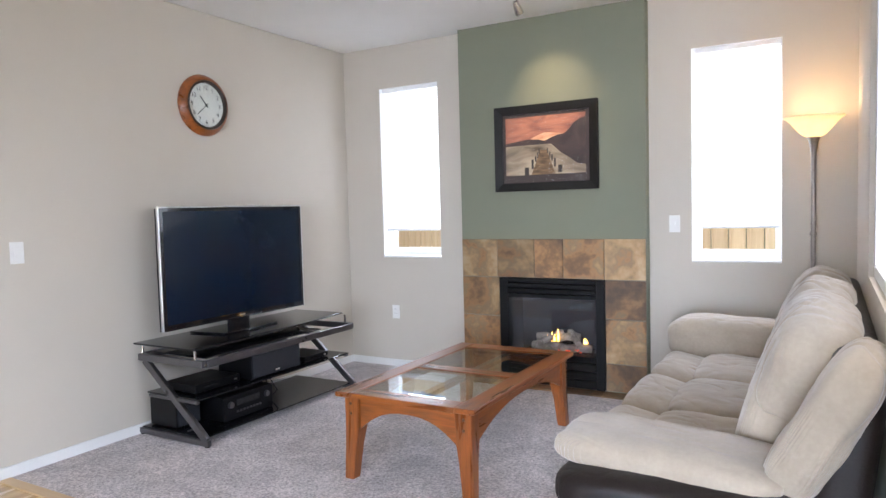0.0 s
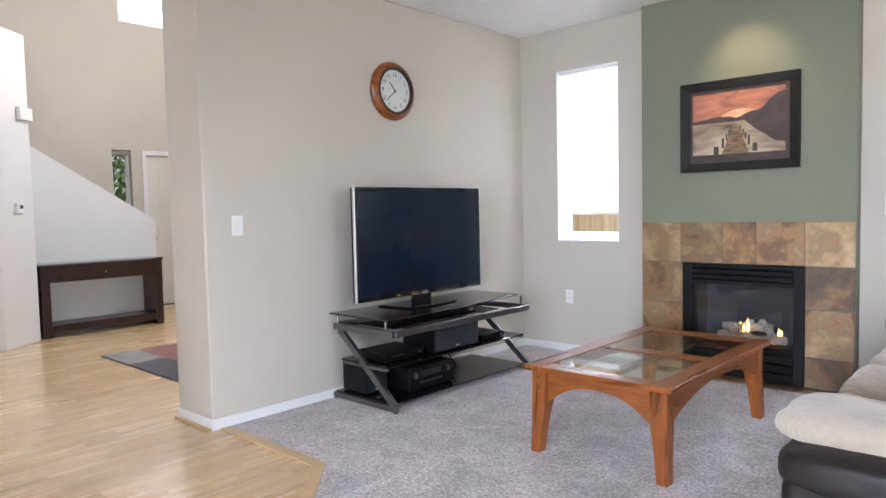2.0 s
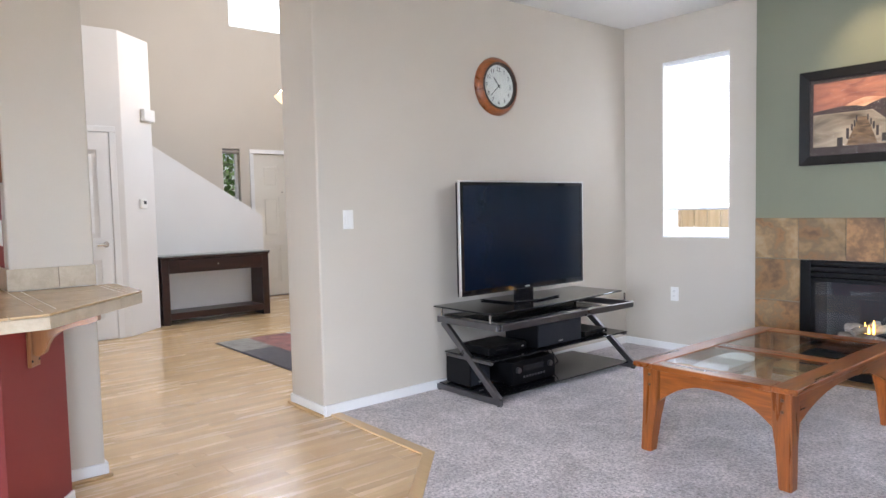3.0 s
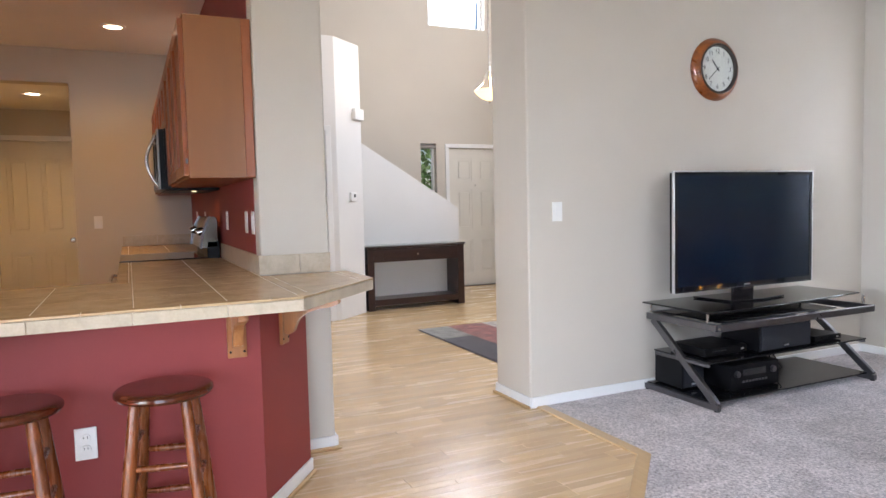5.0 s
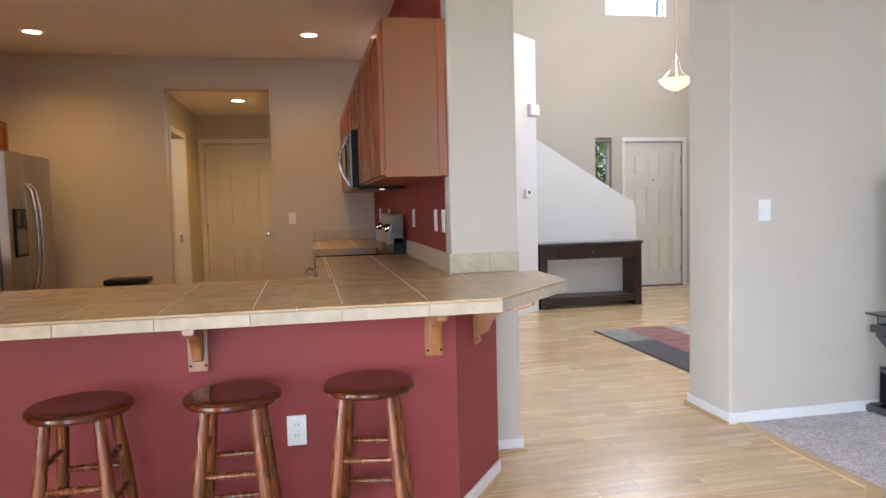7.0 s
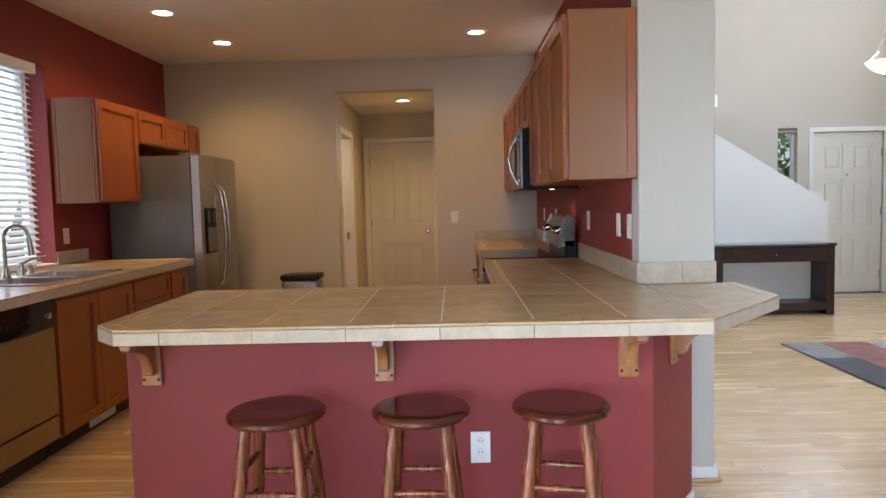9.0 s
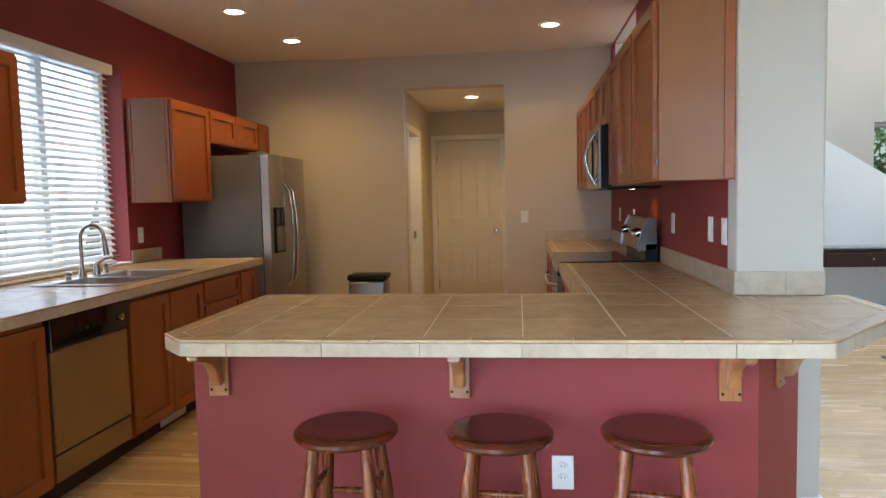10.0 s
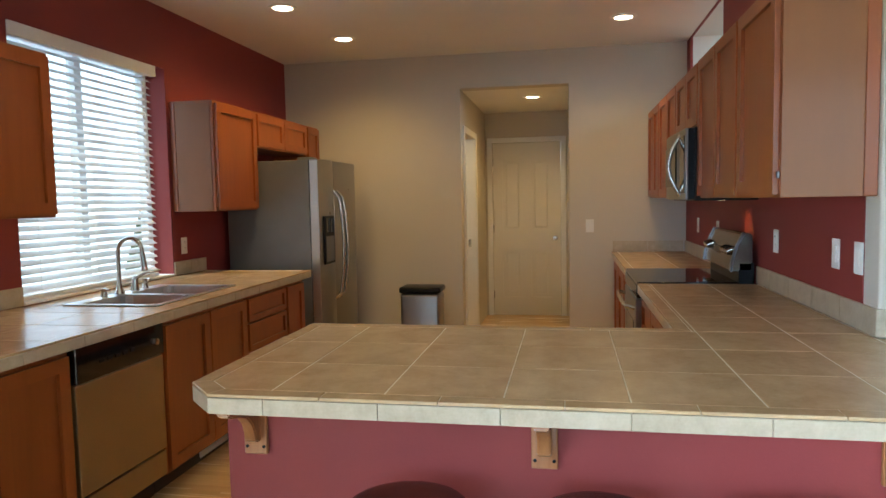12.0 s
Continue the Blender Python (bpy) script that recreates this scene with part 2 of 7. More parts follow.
def wood(name, light, dark, axis="y", rough=0.35, grain=1.0, coat=0.2, per_piece=0.0, island=False, streak=22.0, along=1.2, bump=0.15):
    """Timber with streaks along one axis, pores, and a tone of its own for every board."""
    m = bpy.data.materials.new(name)
    m.use_nodes = True
    n, l = m.node_tree.nodes, m.node_tree.links
    b = n["Principled BSDF"]
    co = n.new("ShaderNodeTexCoord")
    mp = n.new("ShaderNodeMapping")
    sc = {"x": (along, streak, streak), "y": (streak, along, streak), "z": (streak, streak, along)}[axis]
    mp.inputs["Scale"].default_value = sc
    l.new(co.outputs["Object"], mp.inputs[0])
    shift = n.new("ShaderNodeNewGeometry" if island else "ShaderNodeObjectInfo")
    rnd = shift.outputs["Random Per Island" if island else "Random"]
    mul = n.new("ShaderNodeMath")
    mul.operation = "MULTIPLY"
    mul.inputs[1].default_value = 37.0
    l.new(rnd, mul.inputs[0])
    va = n.new("ShaderNodeVectorMath")
    l.new(mp.outputs[0], va.inputs[0])
    l.new(mul.outputs[0], va.inputs[1])
    g1 = n.new("ShaderNodeTexNoise")
    g1.inputs["Scale"].default_value, g1.inputs["Detail"].default_value, g1.inputs["Distortion"].default_value = 1.0 * grain, 6, 0.6
    g2 = n.new("ShaderNodeTexNoise")
    g2.inputs["Scale"].default_value, g2.inputs["Detail"].default_value = 5.0 * grain, 4
    for g in (g1, g2):
        l.new(va.outputs[0], g.inputs["Vector"])
    mx = n.new("ShaderNodeMath")
    mx.operation = "MULTIPLY_ADD"
    mx.inputs[1].default_value = 0.35
    l.new(g2.outputs[0], mx.inputs[0])
    ms = n.new("ShaderNodeMath")
    ms.operation = "MULTIPLY"
    ms.inputs[1].default_value = 0.65
    l.new(g1.outputs[0], ms.inputs[0])
    l.new(ms.outputs[0], mx.inputs[2])
    ramp = n.new("ShaderNodeValToRGB")
    e = ramp.color_ramp.elements
    e[0].position, e[0].color = 0.33, (*dark, 1)
    e[1].position, e[1].color = 0.62, (*light, 1)
    l.new(mx.outputs[0], ramp.inputs[0])
    out = ramp.outputs[0]
    if per_piece:
        hsv = n.new("ShaderNodeHueSaturation")
        mr = n.new("ShaderNodeMapRange")
        mr.inputs[3].default_value, mr.inputs[4].default_value = 1 - per_piece, 1 + per_piece * 0.7
        l.new(rnd, mr.inputs[0])
        l.new(mr.outputs[0], hsv.inputs["Value"])
        l.new(out, hsv.inputs["Color"])
        out = hsv.outputs[0]
    l.new(out, b.inputs["Base Color"])
    rr = n.new("ShaderNodeMapRange")
    rr.inputs[3].default_value, rr.inputs[4].default_value = rough - 0.06, rough + 0.08
    l.new(g1.outputs[0], rr.inputs[0])
    l.new(rr.outputs[0], b.inputs["Roughness"])
    b.inputs["Coat Weight"].default_value, b.inputs["Coat Roughness"].default_value = coat, 0.15
    bp = n.new("ShaderNodeBump")
    bp.inputs["Strength"].default_value, bp.inputs["Distance"].default_value = bump, 0.001
    l.new(g2.outputs[0], bp.inputs["Height"])
    l.new(bp.outputs[0], b.inputs["Normal"])
    return m


def wrinkled(m, scale=8.5, depth=0.022, strength=0.9, squash=(1.0, 1.6, 0.7)):
    """Adds drawn folds to a cloth."""
    n, l = m.node_tree.nodes, m.node_tree.links
    b = n["Principled BSDF"]
    old = b.inputs["Normal"].links[0].from_socket
    co, mp, no, bp = n.new("ShaderNodeTexCoord"), n.new("ShaderNodeMapping"), n.new("ShaderNodeTexNoise"), n.new("ShaderNodeBump")
    mp.inputs["Scale"].default_value = squash
    no.noise_type = "RIDGED_MULTIFRACTAL"
    no.inputs["Scale"].default_value, no.inputs["Detail"].default_value, no.inputs["Distortion"].default_value = scale, 1.5, 0.9
    bp.invert = True
    bp.inputs["Strength"].default_value, bp.inputs["Distance"].default_value = strength, depth
    l.new(co.outputs["Object"], mp.inputs[0])
    l.new(mp.outputs[0], no.inputs["Vector"])
    l.new(no.outputs[0], bp.inputs["Height"])
    l.new(old, bp.inputs["Normal"])
    l.new(bp.outputs[0], b.inputs["Normal"])


def mottled(name, low, high, rough, per_piece, scale=9.0):
    """Glazed tile with cloudy patches, small flecks and a tone of its own for every tile."""
    m = bpy.data.materials.new(name)
    m.use_nodes = True
    n, l = m.node_tree.nodes, m.node_tree.links
    b = n["Principled BSDF"]
    co, oi, va, mul = n.new("ShaderNodeTexCoord"), n.new("ShaderNodeObjectInfo"), n.new("ShaderNodeVectorMath"), n.new("ShaderNodeMath")
    mul.operation, mul.inputs[1].default_value = "MULTIPLY", 41.0
    l.new(oi.outputs["Random"], mul.inputs[0])
    l.new(co.outputs["Object"], va.inputs[0])
    l.new(mul.outputs[0], va.inputs[1])
    cloud, fleck, add, ramp = n.new("ShaderNodeTexNoise"), n.new("ShaderNodeTexNoise"), n.new("ShaderNodeMath"), n.new("ShaderNodeValToRGB")
    cloud.inputs["Scale"].default_value, cloud.inputs["Detail"].default_value, cloud.inputs["Roughness"].default_value, cloud.inputs["Distortion"].default_value = scale, 7, 0.66, 0.25
    fleck.inputs["Scale"].default_value, fleck.inputs["Detail"].default_value = scale * 9, 3
    for t in (cloud, fleck):
        l.new(va.outputs[0], t.inputs["Vector"])
    add.operation, add.inputs[1].default_value = "MULTIPLY_ADD", 0.22
    l.new(fleck.outputs[0], add.inputs[0])
    l.new(cloud.outputs[0], add.inputs[2])
    e = ramp.color_ramp.elements
    e[0].position, e[0].color = 0.42, (*low, 1)
    e[1].position, e[1].color = 0.80, (*high, 1)
    l.new(add.outputs[0], ramp.inputs[0])
    hsv, mr = n.new("ShaderNodeHueSaturation"), n.new("ShaderNodeMapRange")
    mr.inputs[3].default_value, mr.inputs[4].default_value = 1 - per_piece, 1 + per_piece
    l.new(oi.outputs["Random"], mr.inputs[0])
    l.new(mr.outputs[0], hsv.inputs["Value"])
    l.new(ramp.outputs[0], hsv.inputs["Color"])
    l.new(hsv.outputs[0], b.inputs["Base Color"])
    rr, bp = n.new("ShaderNodeMapRange"), n.new("ShaderNodeBump")
    rr.inputs[3].default_value, rr.inputs[4].default_value = rough - 0.05, rough + 0.08
    l.new(cloud.outputs[0], rr.inputs[0])
    l.new(rr.outputs[0], b.inputs["Roughness"])
    bp.inputs["Strength"].default_value, bp.inputs["Distance"].default_value = 0.12, 0.002
    l.new(cloud.outputs[0], bp.inputs["Height"])
    l.new(bp.outputs[0], b.inputs["Normal"])
    return m


def glow(name, colour, strength):
    m = bpy.data.materials.new(name)
    m.use_nodes = True
    b = m.node_tree.nodes["Principled BSDF"]
    b.inputs["Base Color"].default_value = (*colour, 1)
    b.inputs["Emission Color"].default_value = (*colour, 1)
    b.inputs["Emission Strength"].default_value = strength
    return m


def glass(name, colour=(1, 1, 1), rough=0.0, ior=1.45):
    m = bpy.data.materials.new(name)
    m.use_nodes = True
    b = m.node_tree.nodes["Principled BSDF"]
    b.inputs["Base Color"].default_value = (*colour, 1)
    b.inputs["Roughness"].default_value = rough
    b.inputs["Transmission Weight"].default_value = 1.0
    b.inputs["IOR"].default_value = ior
    return m


def cloth_light(name, colour, through_it):
    """Thin white cloth that lets daylight through."""
    m = bpy.data.materials.new(name)
    m.use_nodes = True
    n, l = m.node_tree.nodes, m.node_tree.links
    d, t, mx = n.new("ShaderNodeBsdfDiffuse"), n.new("ShaderNodeBsdfTranslucent"), n.new("ShaderNodeMixShader")
    co, w = n.new("ShaderNodeTexCoord"), n.new("ShaderNodeTexNoise")
    w.inputs["Scale"].default_value = 30
    l.new(co.outputs["Object"], w.inputs["Vector"])
    r = n.new("ShaderNodeMix")
    r.data_type = "RGBA"
    r.inputs[6].default_value, r.inputs[7].default_value = (*[c * 0.94 for c in colour], 1), (*colour, 1)
    l.new(w.outputs[0], r.inputs[0])
    for s in (d, t):
        l.new(r.outputs[2], s.inputs["Color"])
    mx.inputs[0].default_value = through_it
    l.new(d.outputs[0], mx.inputs[1])
    l.new(t.outputs[0], mx.inputs[2])
    l.new(mx.outputs[0], n["Material Output"].inputs["Surface"])
    n.remove(n["Principled BSDF"])
    return m


WALL = material("greige_paint", (0.56, 0.507, 0.432), 0.75, vary=0.02, scale=1.5, fine=260, bump=0.10, bump_scale=140)
WHITE_WALL = material("off_white_paint", (0.72, 0.70, 0.67), 0.75, vary=0.02, scale=1.5, fine=260, bump=0.10, bump_scale=140)
CEILING = material("ceiling_paint", (0.76, 0.74, 0.71), 0.9, vary=0.02, scale=2, fine=200, bump=0.25, bump_scale=90)
GREEN = material("sage_green_paint", (0.192, 0.198, 0.137), 0.7, vary=0.02, scale=1.5, fine=260, bump=0.10, bump_scale=140)
RED = material("brick_red_paint", (0.232, 0.029, 0.027), 0.62, vary=0.03, scale=1.5, fine=260, bump=0.10, bump_scale=140)
TRIM = material("white_trim_paint", (0.78, 0.77, 0.75), 0.4, vary=0.02, scale=3, fine=90, bump=0.04)
DOORP = material("white_door_paint", (0.72, 0.68, 0.60), 0.45, vary=0.02, scale=3, fine=90, bump=0.06, bump_scale=60)
PLASTIC = material("white_plastic", (0.80, 0.79, 0.76), 0.35, vary=0.015, scale=20, fine=200)
CARPET = material("taupe_carpet", (0.60, 0.535, 0.53), 0.95, vary=0.34, scale=80, fine=190, bump=1.0, bump_scale=120, spec=0.1, sheen=0.3)


def trodden(m):
    """Broad patches where the pile lies over, light and dark."""
    n, l = m.node_tree.nodes, m.node_tree.links
    b = n["Principled BSDF"]
    old = b.inputs["Base Color"].links[0].from_socket
    co, no, mr, hsv = n.new("ShaderNodeTexCoord"), n.new("ShaderNodeTexNoise"), n.new("ShaderNodeMapRange"), n.new("ShaderNodeHueSaturation")
    no.inputs["Scale"].default_value, no.inputs["Detail"].default_value, no.inputs["Roughness"].default_value, no.inputs["Distortion"].default_value = 3.2, 6, 0.62, 0.9
    mr.inputs[1].default_value, mr.inputs[2].default_value, mr.inputs[3].default_value, mr.inputs[4].default_value = 0.36, 0.62, 0.80, 1.14
    l.new(co.outputs["Object"], no.inputs["Vector"])
    l.new(no.outputs[0], mr.inputs[0])
    l.new(mr.outputs[0], hsv.inputs["Value"])
    l.new(old, hsv.inputs["Color"])
    l.new(hsv.outputs[0], b.inputs["Base Color"])


trodden(CARPET)

# ---------------------------------------------------------------- the large structure
TVX, FY, RX, ENDY = -3.31, 5.285, 0.56, 2.23      # screen wall, fireplace wall, window wall, end of the screen wall
KY, KW, KB = 0.66, -3.05, -7.015                  # cabinet wall, sink wall, back wall of the kitchen
FRONT, TALL = -8.97, 5.3

W1, W2 = (-2.94, -2.365, 0.95, 2.39), (-0.40, 0.15, 0.95, 2.38)
structure(part("wall_fireplace", slab_wall("y", FY, FY + 0.16, TVX, RX + 0.16, 0, CEIL, (W1, W2, (-1.79, -0.97, 0.0, 0.82))), WALL), "greige painted living room wall with two tall narrow windows", "wall")
structure(part("wall_screen", box(TVX - 0.41, TVX, ENDY, FY + 0.16, 0, CEIL, 0.012, 3), WALL), "thick greige painted wall with rounded corners behind the television", "wall")
RW = (1.12, 3.82, 1.02, 2.38)
structure(part("wall_sofa", slab_wall("x", RX, RX + 0.16, 1.0, FY, 0, CEIL, (RW,)), WALL), "greige painted wall with a bright window behind the sofa", "wall")
structure(part("wall_dining", slab_wall("y", 1.0, 1.16, RX + 0.16, 3.36, 0, CEIL), WALL), "plain greige wall of the dining corner", "wall")
DW = (-2.1, 0.3, 0.2, 2.5)
structure(part("wall_dining_window", slab_wall("x", 3.2, 3.36, KW - 0.2, 1.0, 0, CEIL, (DW,)), WALL), "greige wall with a wide window in the dining corner", "wall")
KWIN = (-5.0, -3.68, 0.93, 2.33)
structure(part("wall_sink", slab_wall("y", KW - 0.2, KW, KB - 0.16, 3.2, 0, CEIL, (KWIN, (-0.6, 1.6, 0.03, 2.12))), RED), "dark red painted kitchen wall round the sink window", "wall")
structure(part("wall_cabinets", slab_wall("y", KY, KY + 0.02, KB - 0.16, -3.36, 0, CEIL, ((-6.85, -5.62, 2.2, CEIL - 0.004),)), RED), "dark red painted wall behind the kitchen cabinets", "wall")
structure(part("wall_hallway_side", slab_wall("y", KY + 0.02, KY + 0.34, -7.25, -3.36, 0, TALL, ((-6.85, -5.62, 2.2, CEIL - 0.004),)), WHITE_WALL), "off-white tall wall of the entry hall", "wall")
structure(part("column", box(-3.36, -3.234, KY, KY + 0.34, 0, CEIL, 0.010, 3), WALL), "greige painted wall end with rounded corners between kitchen and hall", "wall")
HALL = (-1.34, -0.352, 0, 2.43)
structure(part("wall_kitchen_back", slab_wall("x", KB - 0.16, KB, KW, KY, 0, CEIL, (HALL,)), WALL), "greige kitchen back wall with an opening to a hallway", "wall")
SIDE = (-8.0, -7.22, 0, 2.05)
structure(part("wall_hall_left", slab_wall("y", HALL[0] - 0.12, HALL[0], FRONT, KB - 0.16, 0, 2.43, (SIDE,)), WALL), "greige hallway wall with an open doorway", "wall")
structure(part("wall_hall_right", slab_wall("y", HALL[1], HALL[1] + 0.12, FRONT, KB - 0.16, 0, 2.43), WALL), "greige hallway wall", "wall")
BDOOR = (-1.255, -0.445, 0, 2.075)
structure(part("wall_hall_end", slab_wall("x", -9.03, -8.91, HALL[0], HALL[1], 0, 2.43, (BDOOR,)), WALL), "greige hallway end wall round a panelled door", "wall")
structure(part("hall_ceiling", box(-9.03, KB - 0.16, HALL[0] - 0.12, HALL[1] + 0.12, 2.43, 2.55), CEILING), "white textured low hallway ceiling", "ceiling")
structure(part("wall_bath", prism([(-9.0, -3.0), (-9.0, -2.9), (-7.18, -2.9), (-7.18, -3.0)], 0, 2.43), WHITE_WALL), "off-white wall seen through an open doorway", "wall")
structure(part("wall_bath_end", box(-9.03, -8.93, -2.9, -1.46, 0, 2.43), WHITE_WALL), "off-white wall of the side room", "wall")
structure(part("bath_ceiling", box(-9.03, -7.18, -3.0, -1.46, 2.43, 2.5), CEILING), "white ceiling of the side room", "ceiling")

structure(part("ceiling", prism([(KB - 0.16, KW - 0.2), (3.36, KW - 0.2), (3.36, 1.16), (RX + 0.16, 1.16), (RX + 0.16, FY + 0.16), (TVX - 0.41, FY + 0.16), (TVX - 0.41, KY + 0.2), (KB - 0.16, KY + 0.2)], CEIL, CEIL + 0.2), CEILING), "white finely textured ceiling", "ceiling")
structure(part("wall_entry_upper", slab_wall("x", TVX - 0.41, TVX - 0.21, KY + 0.2, 5.75, CEIL + 0.2, TALL), WHITE_WALL), "off-white upper wall above the passage", "wall")
EWIN, HWIN, FDOOR = (3.97, 4.22, 1.0, 2.13), (4.15, 5.06, 3.82, 4.95), (4.42, 5.31, 0, 2.07)
structure(part("wall_entry_front", slab_wall("x", FRONT - 0.16, FRONT, HALL[1] + 0.12, 5.75, 0, TALL, (EWIN, HWIN, FDOOR)), WALL), "tall cream entry wall with front door and windows", "wall")
# its high opening is unseen, added to let the extra entry lamp in
structure(part("wall_entry_right", slab_wall("y", 5.6, 5.75, FRONT, TVX - 0.41, 0, TALL, ((-6.4, -4.8, 2.85, 4.6),)), WALL), "cream entry hall wall", "wall")
structure(part("wall_stair_left", slab_wall("y", HALL[1] + 0.12, HALL[1] + 0.2, FRONT, -7.25, 0, TALL), WHITE_WALL), "off-white stairwell wall", "wall")
structure(part("wall_stair_right", slab_wall("x", -7.25, KB - 0.16, HALL[1] + 0.2, KY + 0.2, CEIL, TALL), WHITE_WALL), "off-white stairwell upper wall", "wall")
structure(part("entry_ceiling", box(FRONT - 0.16, TVX - 0.21, HALL[1] + 0.12, 5.75, TALL, TALL + 0.1), CEILING), "white high entry ceiling", "ceiling")
# closet block with a slanted corner beside the stairs, open ledge on top
structure(part("closet_block", prism([(-7.05, KY + 0.34), (-7.05, 2.165), (-7.40, 2.56), (-7.95, 2.56), (-7.95, KY + 0.34)], 0, 3.07, 0.006, 2), WHITE_WALL), "white painted closet block with a slanted corner", "wall")
# half wall of the stairs with its slanting top
bm = bmesh.new()
pts = [(2.565, 0), (3.97, 0), (3.97, 1.19), (3.84, 1.28), (2.565, 2.082)]
f = bm.faces.new([bm.verts.new((-7.78, y, z)) for y, z in pts])
up = bmesh.ops.extrude_face_region(bm, geom=[f])["geom"]
bmesh.ops.translate(bm, verts=[v for v in up if isinstance(v, bmesh.types.BMVert)], vec=(-0.12, 0, 0))
bmesh.ops.recalc_face_normals(bm, faces=bm.faces[:])
structure(part("stair_half_wall", bm, WHITE_WALL), "white stair half wall with a sloping top", "wall")
# chimney breast with the firebox opening
FBOX = (-1.79, -0.97, 0.0, 0.82)
BY = 5.19
structure(part("chimney_breast", slab_wall("y", BY, FY, -2.115, -0.68, 0, CEIL, (FBOX,)), GREEN), "sage green painted chimney breast", "wall")
structure(part("firebox_recess", slab_wall("y", FY + 0.17, FY + 0.5, -2.0, -0.8, 0, 1.0), material("soot_black", (0.02, 0.02, 0.02), 0.9)), "sooty back of the fireplace recess", "wall")

# red bar wall under the counter, with its slanted end
structure(part("bar_wall", prism([(-2.59, -1.37), (-2.59, 0.535), (-2.985, 0.81), (-3.035, 0.745), (-3.236, 0.745), (-3.236, 0.63), (-2.98, 0.62), (-2.71, 0.45), (-2.71, -1.37)], 0, 0.862), RED), "raspberry red painted bar wall under the counter", "wall")

# floors
structure(part("subfloor", prism([(-9.13, -3.25), (3.36, -3.25), (3.36, 1.16), (0.72, 1.16), (0.72, 5.44), (-3.72, 5.44), (-3.72, 5.75), (-9.13, 5.75)], -0.14, -0.012), material("subfloor", (0.2, 0.14, 0.08), 0.8)), "timber subfloor", "floor")
CARPET_EDGE = [(TVX, 2.33), (-2.385, 2.33), (-0.95, 0.895), (RX, 0.895)]
structure(part("carpet", prism([(TVX, FY), *CARPET_EDGE, (RX, FY)], -0.012, 0.008), CARPET), "taupe cut pile carpet", "floor")
# ground outside
structure(part("ground", box(-60, 60, -60, 60, -0.5, -0.14), material("lawn", (0.07, 0.10, 0.03), 0.9, vary=0.3, scale=3)), "grassy ground outside the house", "ground")

# ---------------------------------------------------------------- more materials
OAKBAR = wood("honey_oak", (0.38, 0.16, 0.055), (0.25, 0.09, 0.026), "z", 0.3, coat=0.4)
CHERRY = wood("cherry_wood", (0.30, 0.082, 0.012), (0.10, 0.024, 0.004), "y", 0.28, coat=0.25, along=2.0)
CHERRYZ = wood("cherry_wood_upright", (0.29, 0.079, 0.012), (0.10, 0.024, 0.004), "z", 0.28, coat=0.25, along=2.0)
BLACKGLASS = material("black_glass", (0.008, 0.008, 0.010), 0.05, vary=0.02, spec=0.6, rough_vary=0.02)
SCREEN = material("dark_screen", (0.003, 0.009, 0.022), 0.20, vary=0.05, scale=2, spec=0.3, rough_vary=0.02)
BLACKP = material("black_plastic", (0.0045, 0.0045, 0.0055), 0.36, vary=0.1, scale=15, spec=0.18)
GUNMETAL = material("gunmetal", (0.17, 0.163, 0.17), 0.30, 0.9, vary=0.06, scale=12)
CHROME = material("brushed_nickel", (0.62, 0.60, 0.57), 0.22, 1.0, vary=0.03, scale=30)
STEEL = material("stainless_steel", (0.36, 0.345, 0.325), 0.40, 1.0, vary=0.03, scale=9)
# lighter copy of the steel: the window's reflection in the sink, as colour
SINKSTEEL = material("sink_steel_window_sheen", (0.68, 0.68, 0.67), 0.30, 1.0, vary=0.03, scale=9)
SILVER = material("silver_trim", (0.66, 0.65, 0.63), 0.3, 0.9, vary=0.02)
SUEDE = material("beige_microsuede", (0.41, 0.342, 0.265), 0.9, vary=0.07, scale=7, fine=70, bump=0.25, bump_scale=24, spec=0.15, sheen=0.5)
wrinkled(SUEDE, 5.5, 0.016, 0.55)
LEATHER = material("dark_brown_leather", (0.015, 0.010, 0.009), 0.46, vary=0.15, scale=12, fine=160, bump=0.25, bump_scale=120, spec=0.3)
CLEAR = glass("clear_glass")
GREENGLASS = glass("greenish_glass", (0.86, 0.96, 0.92))
SHADE = cloth_light("white_cellular_shade", (0.90, 0.90, 0.90), 0.62)
VINYL = material("white_vinyl", (0.82, 0.82, 0.82), 0.35, vary=0.015, scale=12)
FENCE = wood("cedar_fence", (0.78, 0.60, 0.38), (0.62, 0.44, 0.25), "z", 0.8, coat=0.0, per_piece=0.08)


